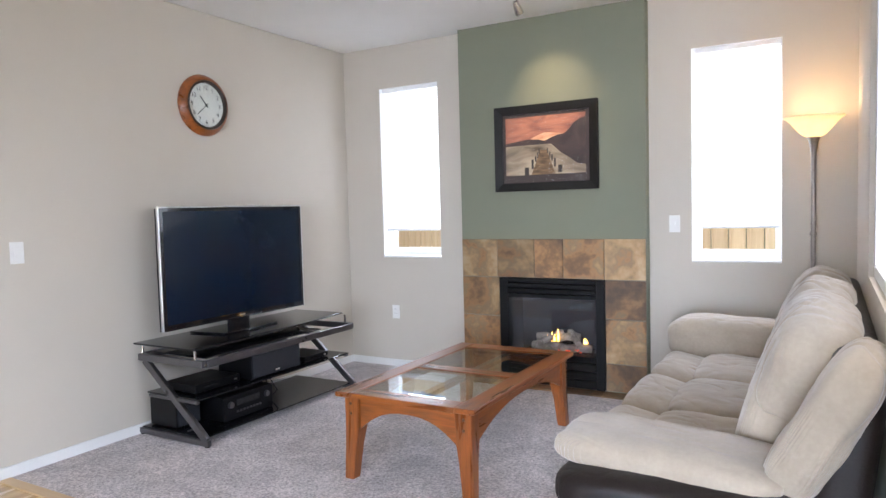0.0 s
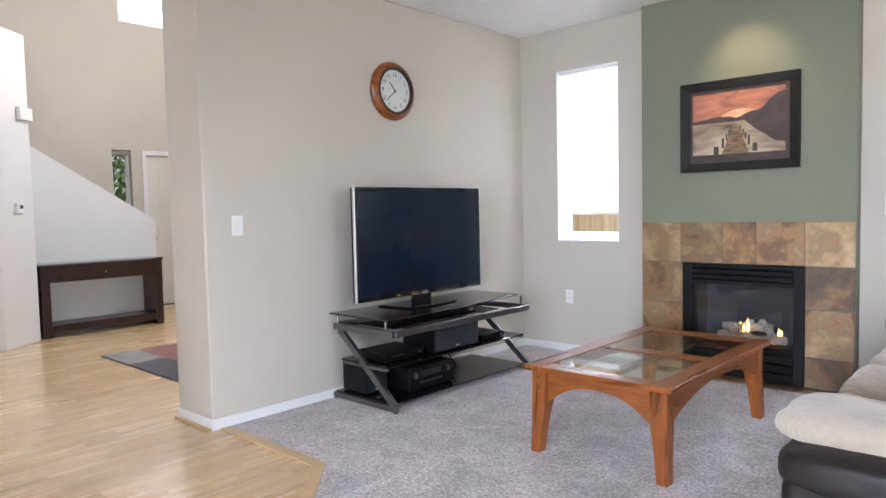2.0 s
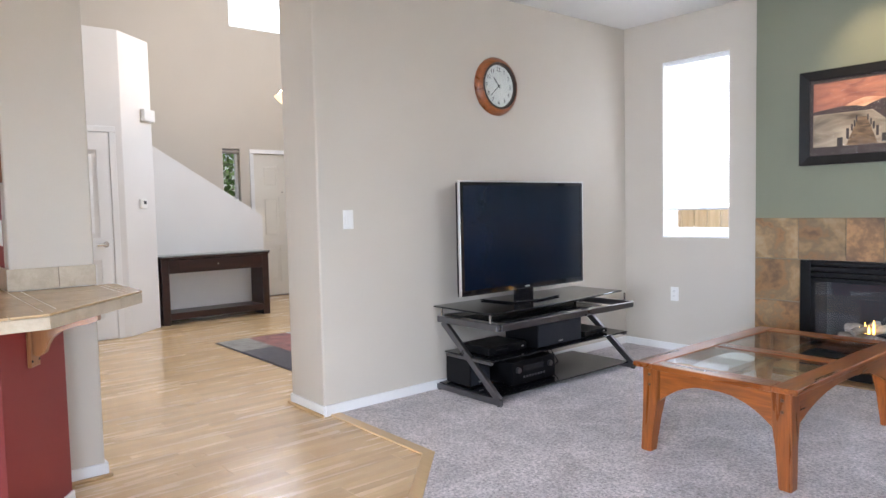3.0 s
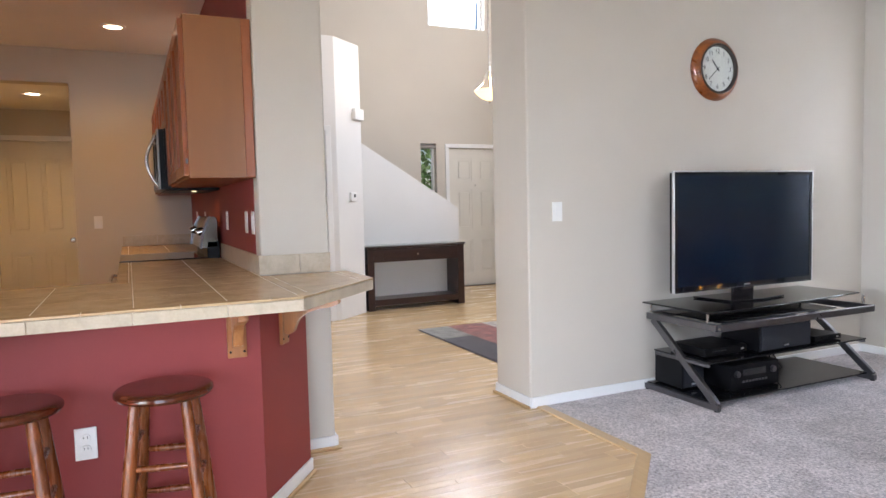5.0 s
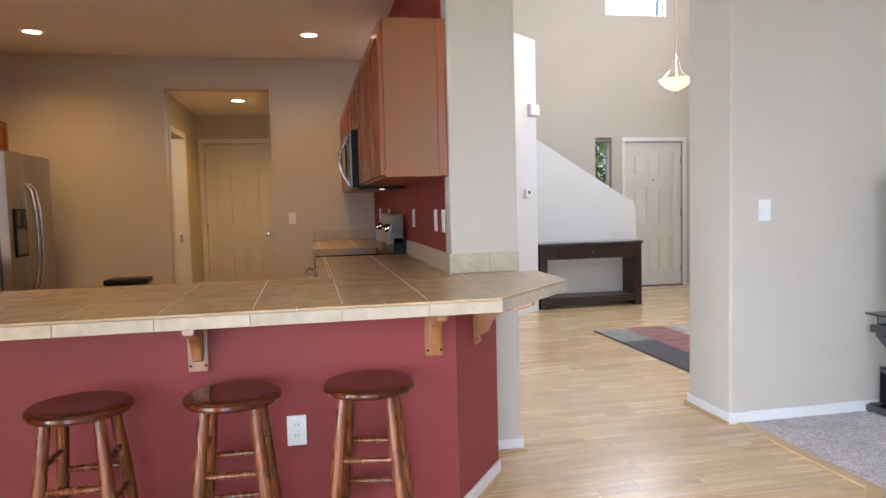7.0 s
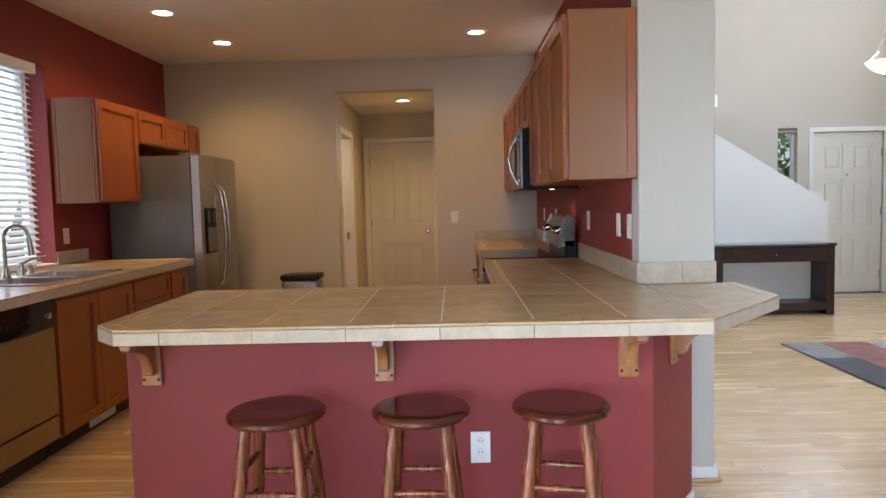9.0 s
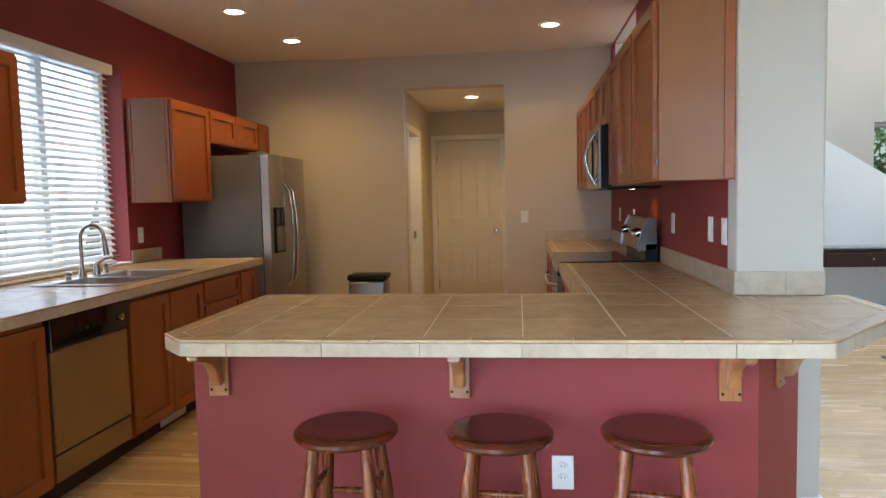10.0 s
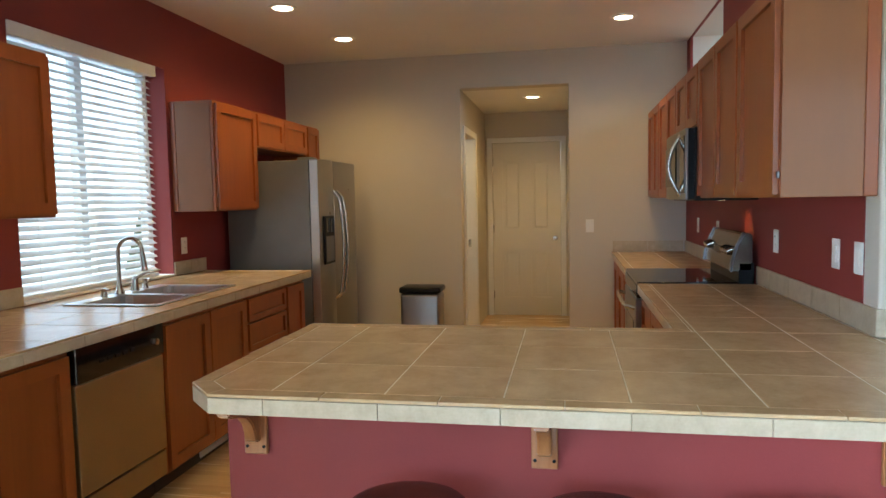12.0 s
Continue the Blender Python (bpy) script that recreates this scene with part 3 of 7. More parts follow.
def slate(name, per_piece=0.32):
    """Rusty multicoloured slate: broad patches of brown, ochre and olive, with fine clefts."""
    m = bpy.data.materials.new(name)
    m.use_nodes = True
    n, l = m.node_tree.nodes, m.node_tree.links
    b = n["Principled BSDF"]
    co, oi = n.new("ShaderNodeTexCoord"), n.new("ShaderNodeObjectInfo")
    mul = n.new("ShaderNodeMath")
    mul.operation, mul.inputs[1].default_value = "MULTIPLY", 53.0
    l.new(oi.outputs["Random"], mul.inputs[0])
    va = n.new("ShaderNodeVectorMath")
    l.new(co.outputs["Object"], va.inputs[0])
    l.new(mul.outputs[0], va.inputs[1])
    big, fine = n.new("ShaderNodeTexNoise"), n.new("ShaderNodeTexNoise")
    big.inputs["Scale"].default_value, big.inputs["Detail"].default_value, big.inputs["Distortion"].default_value = 4.5, 6, 0.5
    fine.inputs["Scale"].default_value, fine.inputs["Detail"].default_value = 26, 6
    l.new(va.outputs[0], big.inputs["Vector"])
    l.new(va.outputs[0], fine.inputs["Vector"])
    mx = n.new("ShaderNodeMath")
    mx.operation, mx.inputs[1].default_value = "MULTIPLY_ADD", 0.22
    l.new(fine.outputs[0], mx.inputs[0])
    sc = n.new("ShaderNodeMath")
    sc.operation, sc.inputs[1].default_value = "MULTIPLY", 0.78
    l.new(big.outputs[0], sc.inputs[0])
    l.new(sc.outputs[0], mx.inputs[2])
    ramp = n.new("ShaderNodeValToRGB")
    e = ramp.color_ramp.elements
    e[0].position, e[0].color = 0.30, (0.085, 0.05, 0.028, 1)
    e[1].position, e[1].color = 0.72, (0.42, 0.29, 0.165, 1)
    for p, c in ((0.42, (0.17, 0.092, 0.042, 1)), (0.49, (0.30, 0.155, 0.062, 1)), (0.55, (0.22, 0.145, 0.075, 1)), (0.62, (0.34, 0.21, 0.095, 1))):
        k = e.new(p)
        k.color = c
    tone, off = n.new("ShaderNodeMath"), n.new("ShaderNodeMath")
    tone.operation, tone.inputs[1].default_value = "FRACT", 0.0
    l.new(mul.outputs[0], tone.inputs[0])
    off.operation, off.inputs[1].default_value, off.inputs[2].default_value = "MULTIPLY_ADD", 0.22, -0.11
    l.new(tone.outputs[0], off.inputs[0])
    tot = n.new("ShaderNodeMath")
    l.new(mx.outputs[0], tot.inputs[0])
    l.new(off.outputs[0], tot.inputs[1])
    l.new(tot.outputs[0], ramp.inputs[0])
    hsv, mr = n.new("ShaderNodeHueSaturation"), n.new("ShaderNodeMapRange")
    mr.inputs[3].default_value, mr.inputs[4].default_value = 1 - per_piece, 1 + per_piece
    l.new(oi.outputs["Random"], mr.inputs[0])
    l.new(mr.outputs[0], hsv.inputs["Value"])
    l.new(ramp.outputs[0], hsv.inputs["Color"])
    l.new(hsv.outputs[0], b.inputs["Base Color"])
    b.inputs["Roughness"].default_value = 0.45
    bp = n.new("ShaderNodeBump")
    bp.inputs["Strength"].default_value, bp.inputs["Distance"].default_value = 0.7, 0.006
    l.new(mx.outputs[0], bp.inputs["Height"])
    l.new(bp.outputs[0], b.inputs["Normal"])
    return m


SLATE = slate("rust_slate")

# ---------------------------------------------------------------- living room: windows
def narrow_window(name, x0, x1, z0, z1, label):
    """Vinyl window in a plastered opening, white shade drawn nearly down, pane below it."""
    w = structure(part(name, box(x0, x1, FY + 0.10, FY + 0.16, z0, z0 + 0.05, 0.004), VINYL), label, "window")
    part("window_frame", box(x0, x0 + 0.045, FY + 0.10, FY + 0.16, z0 + 0.05, z1, 0.004), VINYL, w)
    part("window_frame", box(x1 - 0.045, x1, FY + 0.10, FY + 0.16, z0 + 0.05, z1, 0.004), VINYL, w)
    part("window_frame", box(x0 + 0.045, x1 - 0.045, FY + 0.10, FY + 0.16, z1 - 0.05, z1, 0.004), VINYL, w)
    part("sash_rail", box(x0 + 0.045, x1 - 0.045, FY + 0.112, FY + 0.148, z0 + 0.05, z0 + 0.08, 0.003), VINYL, w)
    p = part("pane", box(x0 + 0.045, x1 - 0.045, FY + 0.128, FY + 0.132, z0 + 0.08, z1 - 0.05), CLEAR, w)
    p.visible_shadow = False
    part("window_sill", box(x0 + 0.002, x1 - 0.002, FY - 0.012, FY + 0.10, z0, z0 + 0.016, 0.005), TRIM, w)
    part("window_reveal", box(x0, x0 + 0.004, FY + 0.002, FY + 0.10, z0 + 0.016, z1 - 0.004), TRIM, w)
    part("window_reveal", box(x1 - 0.004, x1, FY + 0.002, FY + 0.10, z0 + 0.016, z1 - 0.004), TRIM, w)
    part("window_reveal", box(x0, x1, FY + 0.002, FY + 0.10, z1 - 0.004, z1), TRIM, w)
    s = thing("pleated_blind", (x0 + x1) / 2, FY + 0.05, 1.18, "white cellular window shade drawn nearly to the sill", "blind", "living room blinds")
    bm = bmesh.new()
    zs, top = [], z1 - 0.006
    k = 0
    while top - k * 0.02 > 1.19:
        zs.append(top - k * 0.02)
        k += 1
    line = []
    for k, zz in enumerate(zs):
        for off, dz in ((0.05, 0.0), (0.043, -0.01)):
            line.append([bm.verts.new((xx, FY + off, zz + dz)) for xx in (x0 + 0.012, x1 - 0.012)])
    for p, q in zip(line, line[1:]):
        bm.faces.new((p[0], p[1], q[1], q[0]))
    part("fabric", bm, SHADE, s)
    part("bottom_rail", box(x0 + 0.010, x1 - 0.010, FY + 0.038, FY + 0.058, 1.175, 1.192, 0.003), VINYL, s)
    part("head_rail", box(x0 + 0.006, x1 - 0.006, FY + 0.03, FY + 0.07, z1 - 0.035, z1 - 0.004, 0.003), VINYL, s)
    return w


narrow_window("window_1", *W1, "tall narrow white vinyl window with a drawn shade")
narrow_window("window_2", *W2, "tall narrow white vinyl window with a drawn shade")
w = structure(part("window_3", box(RX + 0.02, RX + 0.10, RW[0], RW[1], RW[2], RW[2] + 0.05, 0.004), VINYL), "wide white vinyl window above the sofa", "window")
for y0, y1, z0, z1 in ((RW[0], RW[0] + 0.05, RW[2] + 0.05, RW[3]), (RW[1] - 0.05, RW[1], RW[2] + 0.05, RW[3]), (RW[0] + 0.05, RW[1] - 0.05, RW[3] - 0.05, RW[3])):
    part("window_frame", box(RX + 0.02, RX + 0.10, y0, y1, z0, z1, 0.004), VINYL, w)

# board fence outside
fence = thing("board_fence", -1.4, 7.2, -0.14, "honey coloured cedar board fence outside the windows", "fence")
for k in range(34):
    x = -4.2 + k * 0.152
    part("board", box(x, x + 0.143, 7.2, 7.22, -0.14, 1.72 + 0.01 * math.sin(k * 2.3), 0.003, 1), FENCE, fence)
for z in (0.3, 1.3):
    part("rail", box(-4.2, 0.97, 7.22, 7.26, z, z + 0.09, 0.003, 1), FENCE, fence)

# ---------------------------------------------------------------- fireplace
sur = thing("fireplace_surround", -1.4, BY, 0, "rust brown slate tile surround of the fireplace", "fireplace surround")
X5 = (-2.113, -1.808, -1.503, -1.278, -0.972, -0.682)
tiles = [(X5[k], X5[k + 1], 0.822, 1.112) for k in range(5)]
tiles += [(X5[0], -1.792, a, b) for a, b in ((0.522, 0.818), (0.222, 0.518), (0.022, 0.218))]
tiles += [(-0.968, X5[5], a, b) for a, b in ((0.542, 0.818), (0.222, 0.538), (0.022, 0.218))]
part("grout_bed", slab_wall("y", BY - 0.006, BY - 0.001, X5[0], X5[5], 0.02, 1.112, ((-1.79, -0.97, 0.02, 0.82),)), material("grout", (0.22, 0.18, 0.13), 0.9), sur)
for x0, x1, z0, z1 in tiles:
    part("slate_tile", box(x0 + 0.002, x1 - 0.002, BY - 0.014, BY - 0.004, z0 + 0.002, z1 - 0.002, 0.0025, 1), SLATE, sur)
hearth = thing("hearth", -1.4, 5.13, 0, "flush rust brown slate tile hearth", "hearth")
for k in range(5):
    part("slate_tile", box(X5[k] + 0.002, X5[k + 1] - 0.002, 5.045, BY - 0.016, -0.005, 0.018, 0.0025, 1), SLATE, hearth)

IRON = material("matt_black_iron", (0.005, 0.005, 0.0055), 0.42, vary=0.1, scale=20, spec=0.22)
fp = thing("gas_fireplace", -1.38, BY, 0.02, "black metal gas fireplace insert with burning logs behind glass", "fireplace")
part("frame_side", box(-1.788, -1.715, BY - 0.028, BY + 0.06, 0.02, 0.818, 0.004), IRON, fp)
part("frame_side", box(-1.035, -0.972, BY - 0.028, BY + 0.06, 0.02, 0.818, 0.004), IRON, fp)
part("frame_top", box(-1.715, -1.035, BY - 0.028, BY + 0.06, 0.672, 0.70, 0.004), IRON, fp)
for k in range(3):
    part("louvre", box(-1.715, -1.035, BY - 0.040 + 0.006 * k, BY + 0.03, 0.708 + 0.038 * k, 0.740 + 0.038 * k, 0.006), IRON, fp)
part("frame_bottom", box(-1.715, -1.035, BY - 0.028, BY + 0.06, 0.215, 0.255, 0.004), IRON, fp)
for k in range(3):
    part("louvre", box(-1.715, -1.035, BY - 0.030, BY + 0.03, 0.022 + 0.064 * k, 0.080 + 0.064 * k, 0.006), IRON, fp)
bm = box(-1.715, -1.035, FY + 0.158, FY + 0.166, 0.20, 0.72)
for x in (-1.722, -1.035):
    box(x, x + 0.006, BY + 0.06, FY + 0.16, 0.20, 0.72, bm=bm)
box(-1.715, -1.035, BY + 0.06, FY + 0.16, 0.694, 0.70, bm=bm)
box(-1.715, -1.035, BY + 0.06, FY + 0.16, 0.215, 0.225, bm=bm)
part("firebox", bm, material("firebox_lining", (0.022, 0.023, 0.028), 0.8, vary=0.2, scale=8), fp)
p = part("pane", box(-1.714, -1.036, BY + 0.010, BY + 0.014, 0.256, 0.671), CLEAR, fp)
p.visible_shadow = False
LOG = material("ceramic_log", (0.36, 0.33, 0.29), 0.95, vary=0.3, scale=14, fine=60, bump=0.9, bump_scale=25)
for a, b, r in (((-1.58, 5.33, 0.275), (-1.34, 5.26, 0.29), 0.042), ((-1.40, 5.28, 0.27), (-1.12, 5.34, 0.28), 0.044), ((-1.56, 5.36, 0.34), (-1.22, 5.36, 0.36), 0.036), ((-1.48, 5.25, 0.33), (-1.36, 5.37, 0.39), 0.028), ((-1.20, 5.26, 0.33), (-1.30, 5.37, 0.40), 0.026)):
    pts = [Vector(a).lerp(Vector(b), k / 6) + Vector((0, 0.004 * math.sin(k * 2.1), 0.006 * math.sin(k * 1.7))) for k in range(7)]
    part("log", tube(pts, [r * (0.9 + 0.12 * math.sin(k * 2.7)) for k in range(7)], 10), LOG, fp, smooth=True)
part("ember_bed", box(-1.64, -1.08, 5.24, 5.40, 0.225, 0.258, 0.006), material("ash_bed", (0.07, 0.06, 0.055), 0.95, vary=0.3, scale=40, bump=1.0, bump_scale=90), fp, "dark ash bed")
EMBER = glow("ember", (0.9, 0.08, 0.02), 0.6)
er = random.Random(3)
for k in range(14):
    bm = bmesh.new()
    bmesh.ops.create_icosphere(bm, subdivisions=1, radius=er.uniform(0.004, 0.008), matrix=Matrix.Translation((er.uniform(-1.36, -1.18), er.uniform(5.235, 5.27), 0.262 + er.uniform(0, 0.02))))
    part("ember", bm, EMBER, fp, "glowing red ember")
FLAME = glow("flame", (1.0, 0.50, 0.10), 9.0)
for x, y, h in ((-1.42, 5.30, 0.10), (-1.395, 5.29, 0.075), (-1.37, 5.30, 0.125), (-1.16, 5.29, 0.06), (-1.455, 5.30, 0.06), (-1.145, 5.29, 0.045)):
    bm = lathe([(0.0, 0), (0.008, 0.012), (0.0105, 0.03), (0.006, 0.065), (0.0, 0.10)], 10)
    moved(bm, Matrix.Translation((x, y, 0.322)) @ Matrix.Diagonal((0.85, 0.5, 0.85 * h / 0.1, 1)))
    part("flame", bm, FLAME, fp, smooth=True)

# ---------------------------------------------------------------- picture over the fireplace
pic = thing("framed_picture", -1.40, BY, 1.47, "sunset lake jetty picture in a wide black frame", "picture")
FRAMEM = material("black_frame", (0.012, 0.010, 0.009), 0.5, vary=0.1, scale=30, spec=0.25)
PX0, PX1, PZ0, PZ1 = -1.80, -1.005, 1.47, 2.102
FW = 0.062
outer = ((PX0, PZ0), (PX1, PZ0), (PX1, PZ1), (PX0, PZ1))
inner_ = ((PX0 + FW, PZ0 + FW), (PX1 - FW, PZ0 + FW), (PX1 - FW, PZ1 - FW), (PX0 + FW, PZ1 - FW))
for k in range(4):
    j = (k + 1) % 4
    bm = bmesh.new()
    ring = [(*outer[k], -0.002), (*outer[j], -0.002), (*inner_[j], -0.002), (*inner_[k], -0.002), (*outer[k], -0.036), (*outer[j], -0.036), (*inner_[j], -0.024), (*inner_[k], -0.024)]
    v = [bm.verts.new((x, BY + d_, z)) for x, z, d_ in ring]
    for q in ((0, 1, 2, 3), (4, 5, 6, 7), (0, 1, 5, 4), (1, 2, 6, 5), (2, 3, 7, 6), (3, 0, 4, 7)):
        bm.faces.new([v[i] for i in q])
    bmesh.ops.recalc_face_normals(bm, faces=bm.faces[:])
    part("frame_bar", bm, FRAMEM, pic)
IX0, IX1, IZ0, IZ1 = PX0 + FW, PX1 - FW, PZ0 + FW, PZ1 - FW
part("mount", box(IX0, IX1, BY - 0.012, BY - 0.004, IZ0, IZ1), material("dark_mount", (0.05, 0.035, 0.032), 0.8), pic)


def flat(points, depth, mat, name):
    """A flat printed shape on the sheet; points run from 0 to 1 across it and up."""
    bm = bmesh.new()
    sx, sz = IX1 - IX0 - 0.05, IZ1 - IZ0 - 0.08
    bm.faces.new([bm.verts.new((IX0 + 0.022 + u * sx, BY - 0.0125 - depth * 0.0003, IZ0 + 0.057 + v * sz)) for u, v in points])
    bm.normal_update()
    for fc in bm.faces:
        if fc.normal.y > 0:
            fc.normal_flip()
    part(name, bm, mat, pic)


def print_ink(name, low, high, sx, sz):
    m = material(name, low, 0.6, vary=0.1, scale=5)
    n, l = m.node_tree.nodes, m.node_tree.links
    co, mp, no, rp = n.new("ShaderNodeTexCoord"), n.new("ShaderNodeMapping"), n.new("ShaderNodeTexNoise"), n.new("ShaderNodeValToRGB")
    mp.inputs["Scale"].default_value = (sx, 1, sz)
    l.new(co.outputs["Object"], mp.inputs[0])
    l.new(mp.outputs[0], no.inputs["Vector"])
    no.inputs["Scale"].default_value, no.inputs["Detail"].default_value, no.inputs["Distortion"].default_value = 1.0, 6, 0.7
    rp.color_ramp.elements[0].position, rp.color_ramp.elements[0].color = 0.35, (*low, 1)
    rp.color_ramp.elements[1].position, rp.color_ramp.elements[1].color = 0.65, (*high, 1)
    l.new(no.outputs[0], rp.inputs[0])
    l.new(rp.outputs[0], n["Principled BSDF"].inputs["Base Color"])
    return m


INK_SKY = print_ink("ink_sky", (0.12, 0.045, 0.036), (0.42, 0.15, 0.085), 4, 14)
INK_GLOW = print_ink("ink_glow", (0.46, 0.17, 0.09), (0.72, 0.42, 0.24), 3, 22)
INK_LAKE = print_ink("ink_lake", (0.085, 0.058, 0.034), (0.40, 0.31, 0.215), 2.5, 9)
INK_HILL = print_ink("ink_hill", (0.028, 0.018, 0.016), (0.06, 0.034, 0.030), 8, 8)
INK_DOCK = print_ink("ink_dock", (0.085, 0.048, 0.022), (0.21, 0.125, 0.06), 12, 60)
INK_POST = material("ink_post", (0.035, 0.025, 0.02), 0.6)
flat([(0, 0.55), (1, 0.55), (1, 1), (0, 1)], 1, INK_SKY, "sky")
flat([(0.28, 0.56), (0.72, 0.56), (0.76, 0.66), (0.66, 0.69), (0.58, 0.71), (0.50, 0.71), (0.42, 0.68), (0.34, 0.63)], 2, INK_GLOW, "sunset_glow")
flat([(0, 0), (1, 0), (1, 0.53), (0, 0.53)], 3, INK_LAKE, "lake")
flat([(0, 0.51), (1, 0.52), (1, 0.93), (0.92, 0.89), (0.86, 0.84), (0.80, 0.74), (0.74, 0.67), (0.66, 0.66), (0.58, 0.62), (0.50, 0.57), (0.42, 0.60), (0.28, 0.61), (0.12, 0.58), (0, 0.56)], 4, INK_HILL, "hills")
flat([(0.58, 0.515), (1, 0.52), (1, 0.14), (0.90, 0.16), (0.80, 0.27), (0.70, 0.36)], 4, INK_HILL, "hill_reflection")
flat([(0.33, 0.0), (0.63, 0.0), (0.525, 0.42), (0.445, 0.42)], 5, INK_DOCK, "jetty")
for u, v0, v1, wd in ((0.27, 0.0, 0.13, 0.055), (0.69, 0.02, 0.15, 0.05), (0.345, 0.10, 0.26, 0.028), (0.625, 0.12, 0.27, 0.024), (0.385, 0.22, 0.32, 0.02), (0.590, 0.22, 0.33, 0.02), (0.41, 0.28, 0.38, 0.016), (0.565, 0.29, 0.38, 0.014), (0.43, 0.35, 0.45, 0.014), (0.535, 0.36, 0.45, 0.012)):
    flat([(u - wd / 2, v0), (u + wd / 2, v0), (u + wd / 2, v1), (u - wd / 2, v1)], 6, INK_POST, "mooring_post")
p = part("glazing", box(IX0, IX1, BY - 0.020, BY - 0.018, IZ0, IZ1), glass("picture_glazing", ior=1.12), pic)
p.visible_shadow = False

# ---------------------------------------------------------------- clock
clock = thing("wall_clock", TVX, 3.71, 1.90, "round wooden wall clock with a cream dial", "clock")
CM = Matrix.Translation((TVX, 3.71, 2.10)) @ pose(0, 0, 0, 90, 0, 90)
part("rim", moved(lathe([(0.150, 0.0), (0.205, 0.0), (0.208, 0.012), (0.198, 0.032), (0.182, 0.046), (0.166, 0.052), (0.152, 0.050), (0.150, 0.0)], 56), CM), CHERRY, clock, smooth=True)
part("bezel", moved(lathe([(0.146, 0.03), (0.152, 0.054), (0.164, 0.056), (0.168, 0.050), (0.168, 0.03)], 56), CM), material("dark_bezel", (0.03, 0.018, 0.014), 0.3), clock, smooth=True)
part("dial", moved(lathe([(0.0, 0.034), (0.150, 0.034)], 48), CM), material("cream_dial", (0.66, 0.66, 0.60), 0.6, vary=0.03, scale=8), clock)
INK = material("black_ink", (0.03, 0.03, 0.03), 0.6)
for k in range(1, 13):
    a = radians(90 - 30 * k)
    part("numeral", lettering(str(k), 0.042, CM @ Matrix.Translation((0.116 * math.cos(a), 0.116 * math.sin(a), 0.035)), 0.0004), INK, clock)
for ang, ln, wd in ((10.63 * 30, 0.075, 0.008), (38 * 6, 0.105, 0.005)):
    a = radians(90 - ang)
    hb = box(-0.02, ln, -wd / 2, wd / 2, 0.037, 0.039)
    part("clock_hand", moved(hb, CM @ Matrix.Rotation(a, 4, "Z")), INK, clock)
part("hub", moved(lathe([(0.0, 0.043), (0.007, 0.042), (0.008, 0.034)], 16), CM), INK, clock)
p = part("crystal", moved(lathe([(0.0, 0.050), (0.15, 0.046), (0.15, 0.044), (0.0, 0.048)], 40), CM), CLEAR, clock, smooth=True)
p.visible_shadow = False


# ---------------------------------------------------------------- plates on the walls
def wall_plate(name, m, kind, label, category):
    """A cover plate in its own plane, x across and y up; kind rocker, toggle or socket."""
    t = new(name)
    t.matrix_basis = m
    tagged(t, label, category, "wall plates")
    bodies = [("plate", box(-0.036, 0.036, -0.058, 0.058, 0, 0.006, 0.0025))]
    if kind == "rocker":
        bodies.append(("rocker", box(-0.016, 0.016, -0.033, 0.033, 0.005, 0.0095, 0.002)))
    elif kind == "toggle":
        bodies.append(("toggle", box(-0.005, 0.005, -0.010, 0.012, 0.005, 0.018, 0.002)))
    else:
        for s in (-0.02, 0.02):
            bodies.append(("socket", moved(lathe([(0.0, 0.0085), (0.016, 0.0085), (0.017, 0.005)], 20), Matrix.Translation((0, s, 0)))))
    for nm, bm in bodies:
        ob = part(nm, moved(bm, m), PLASTIC, t)
    if kind == "socket":
        for s in (-0.02, 0.02):
            for dx in (-0.006, 0.006):
                part("slot", moved(box(dx - 0.001, dx + 0.001, s, s + 0.008, 0.008, 0.0092), m), INK, t)
    return t


def facing(x, y, z, way):
    rz = {"+x": 90, "-x": -90, "-y": 0, "+y": 180}[way]
    return pose(x, y, z, 90, 0, rz)


wall_plate("light_switch", facing(TVX + 0.001, 2.435, 1.18, "+x"), "rocker", "white rocker light switch on the greige wall", "light switch")
wall_plate("light_switch", facing(-0.51, FY - 0.001, 1.21, "-y"), "toggle", "white light switch beside the chimney breast", "light switch")
wall_plate("wall_outlet", facing(-2.83, FY - 0.001, 0.48, "-y"), "socket", "white power outlet below the narrow window", "outlet")
wall_plate("wall_outlet", facing(-2.589, -0.09, 0.415, "+x"), "socket", "white power outlet on the red bar wall", "outlet")
for x, kind in ((-3.39, "rocker"), (-3.60, "rocker"), (-4.37, "socket"), (-5.71, "socket"), (-6.43, "socket")):
    wall_plate("wall_outlet" if kind == "socket" else "light_switch", facing(x, KY - 0.001, 1.17, "-y"), kind, "white cover plate on the red kitchen wall", "outlet" if kind == "socket" else "light switch")
wall_plate("light_switch", facing(KB + 0.001, -0.17, 1.15, "+x"), "toggle", "white light switch beside the hallway opening", "light switch")
wall_plate("wall_outlet", facing(-5.14, KW + 0.001, 1.12, "+y"), "socket", "white power outlet beside the sink window", "outlet")

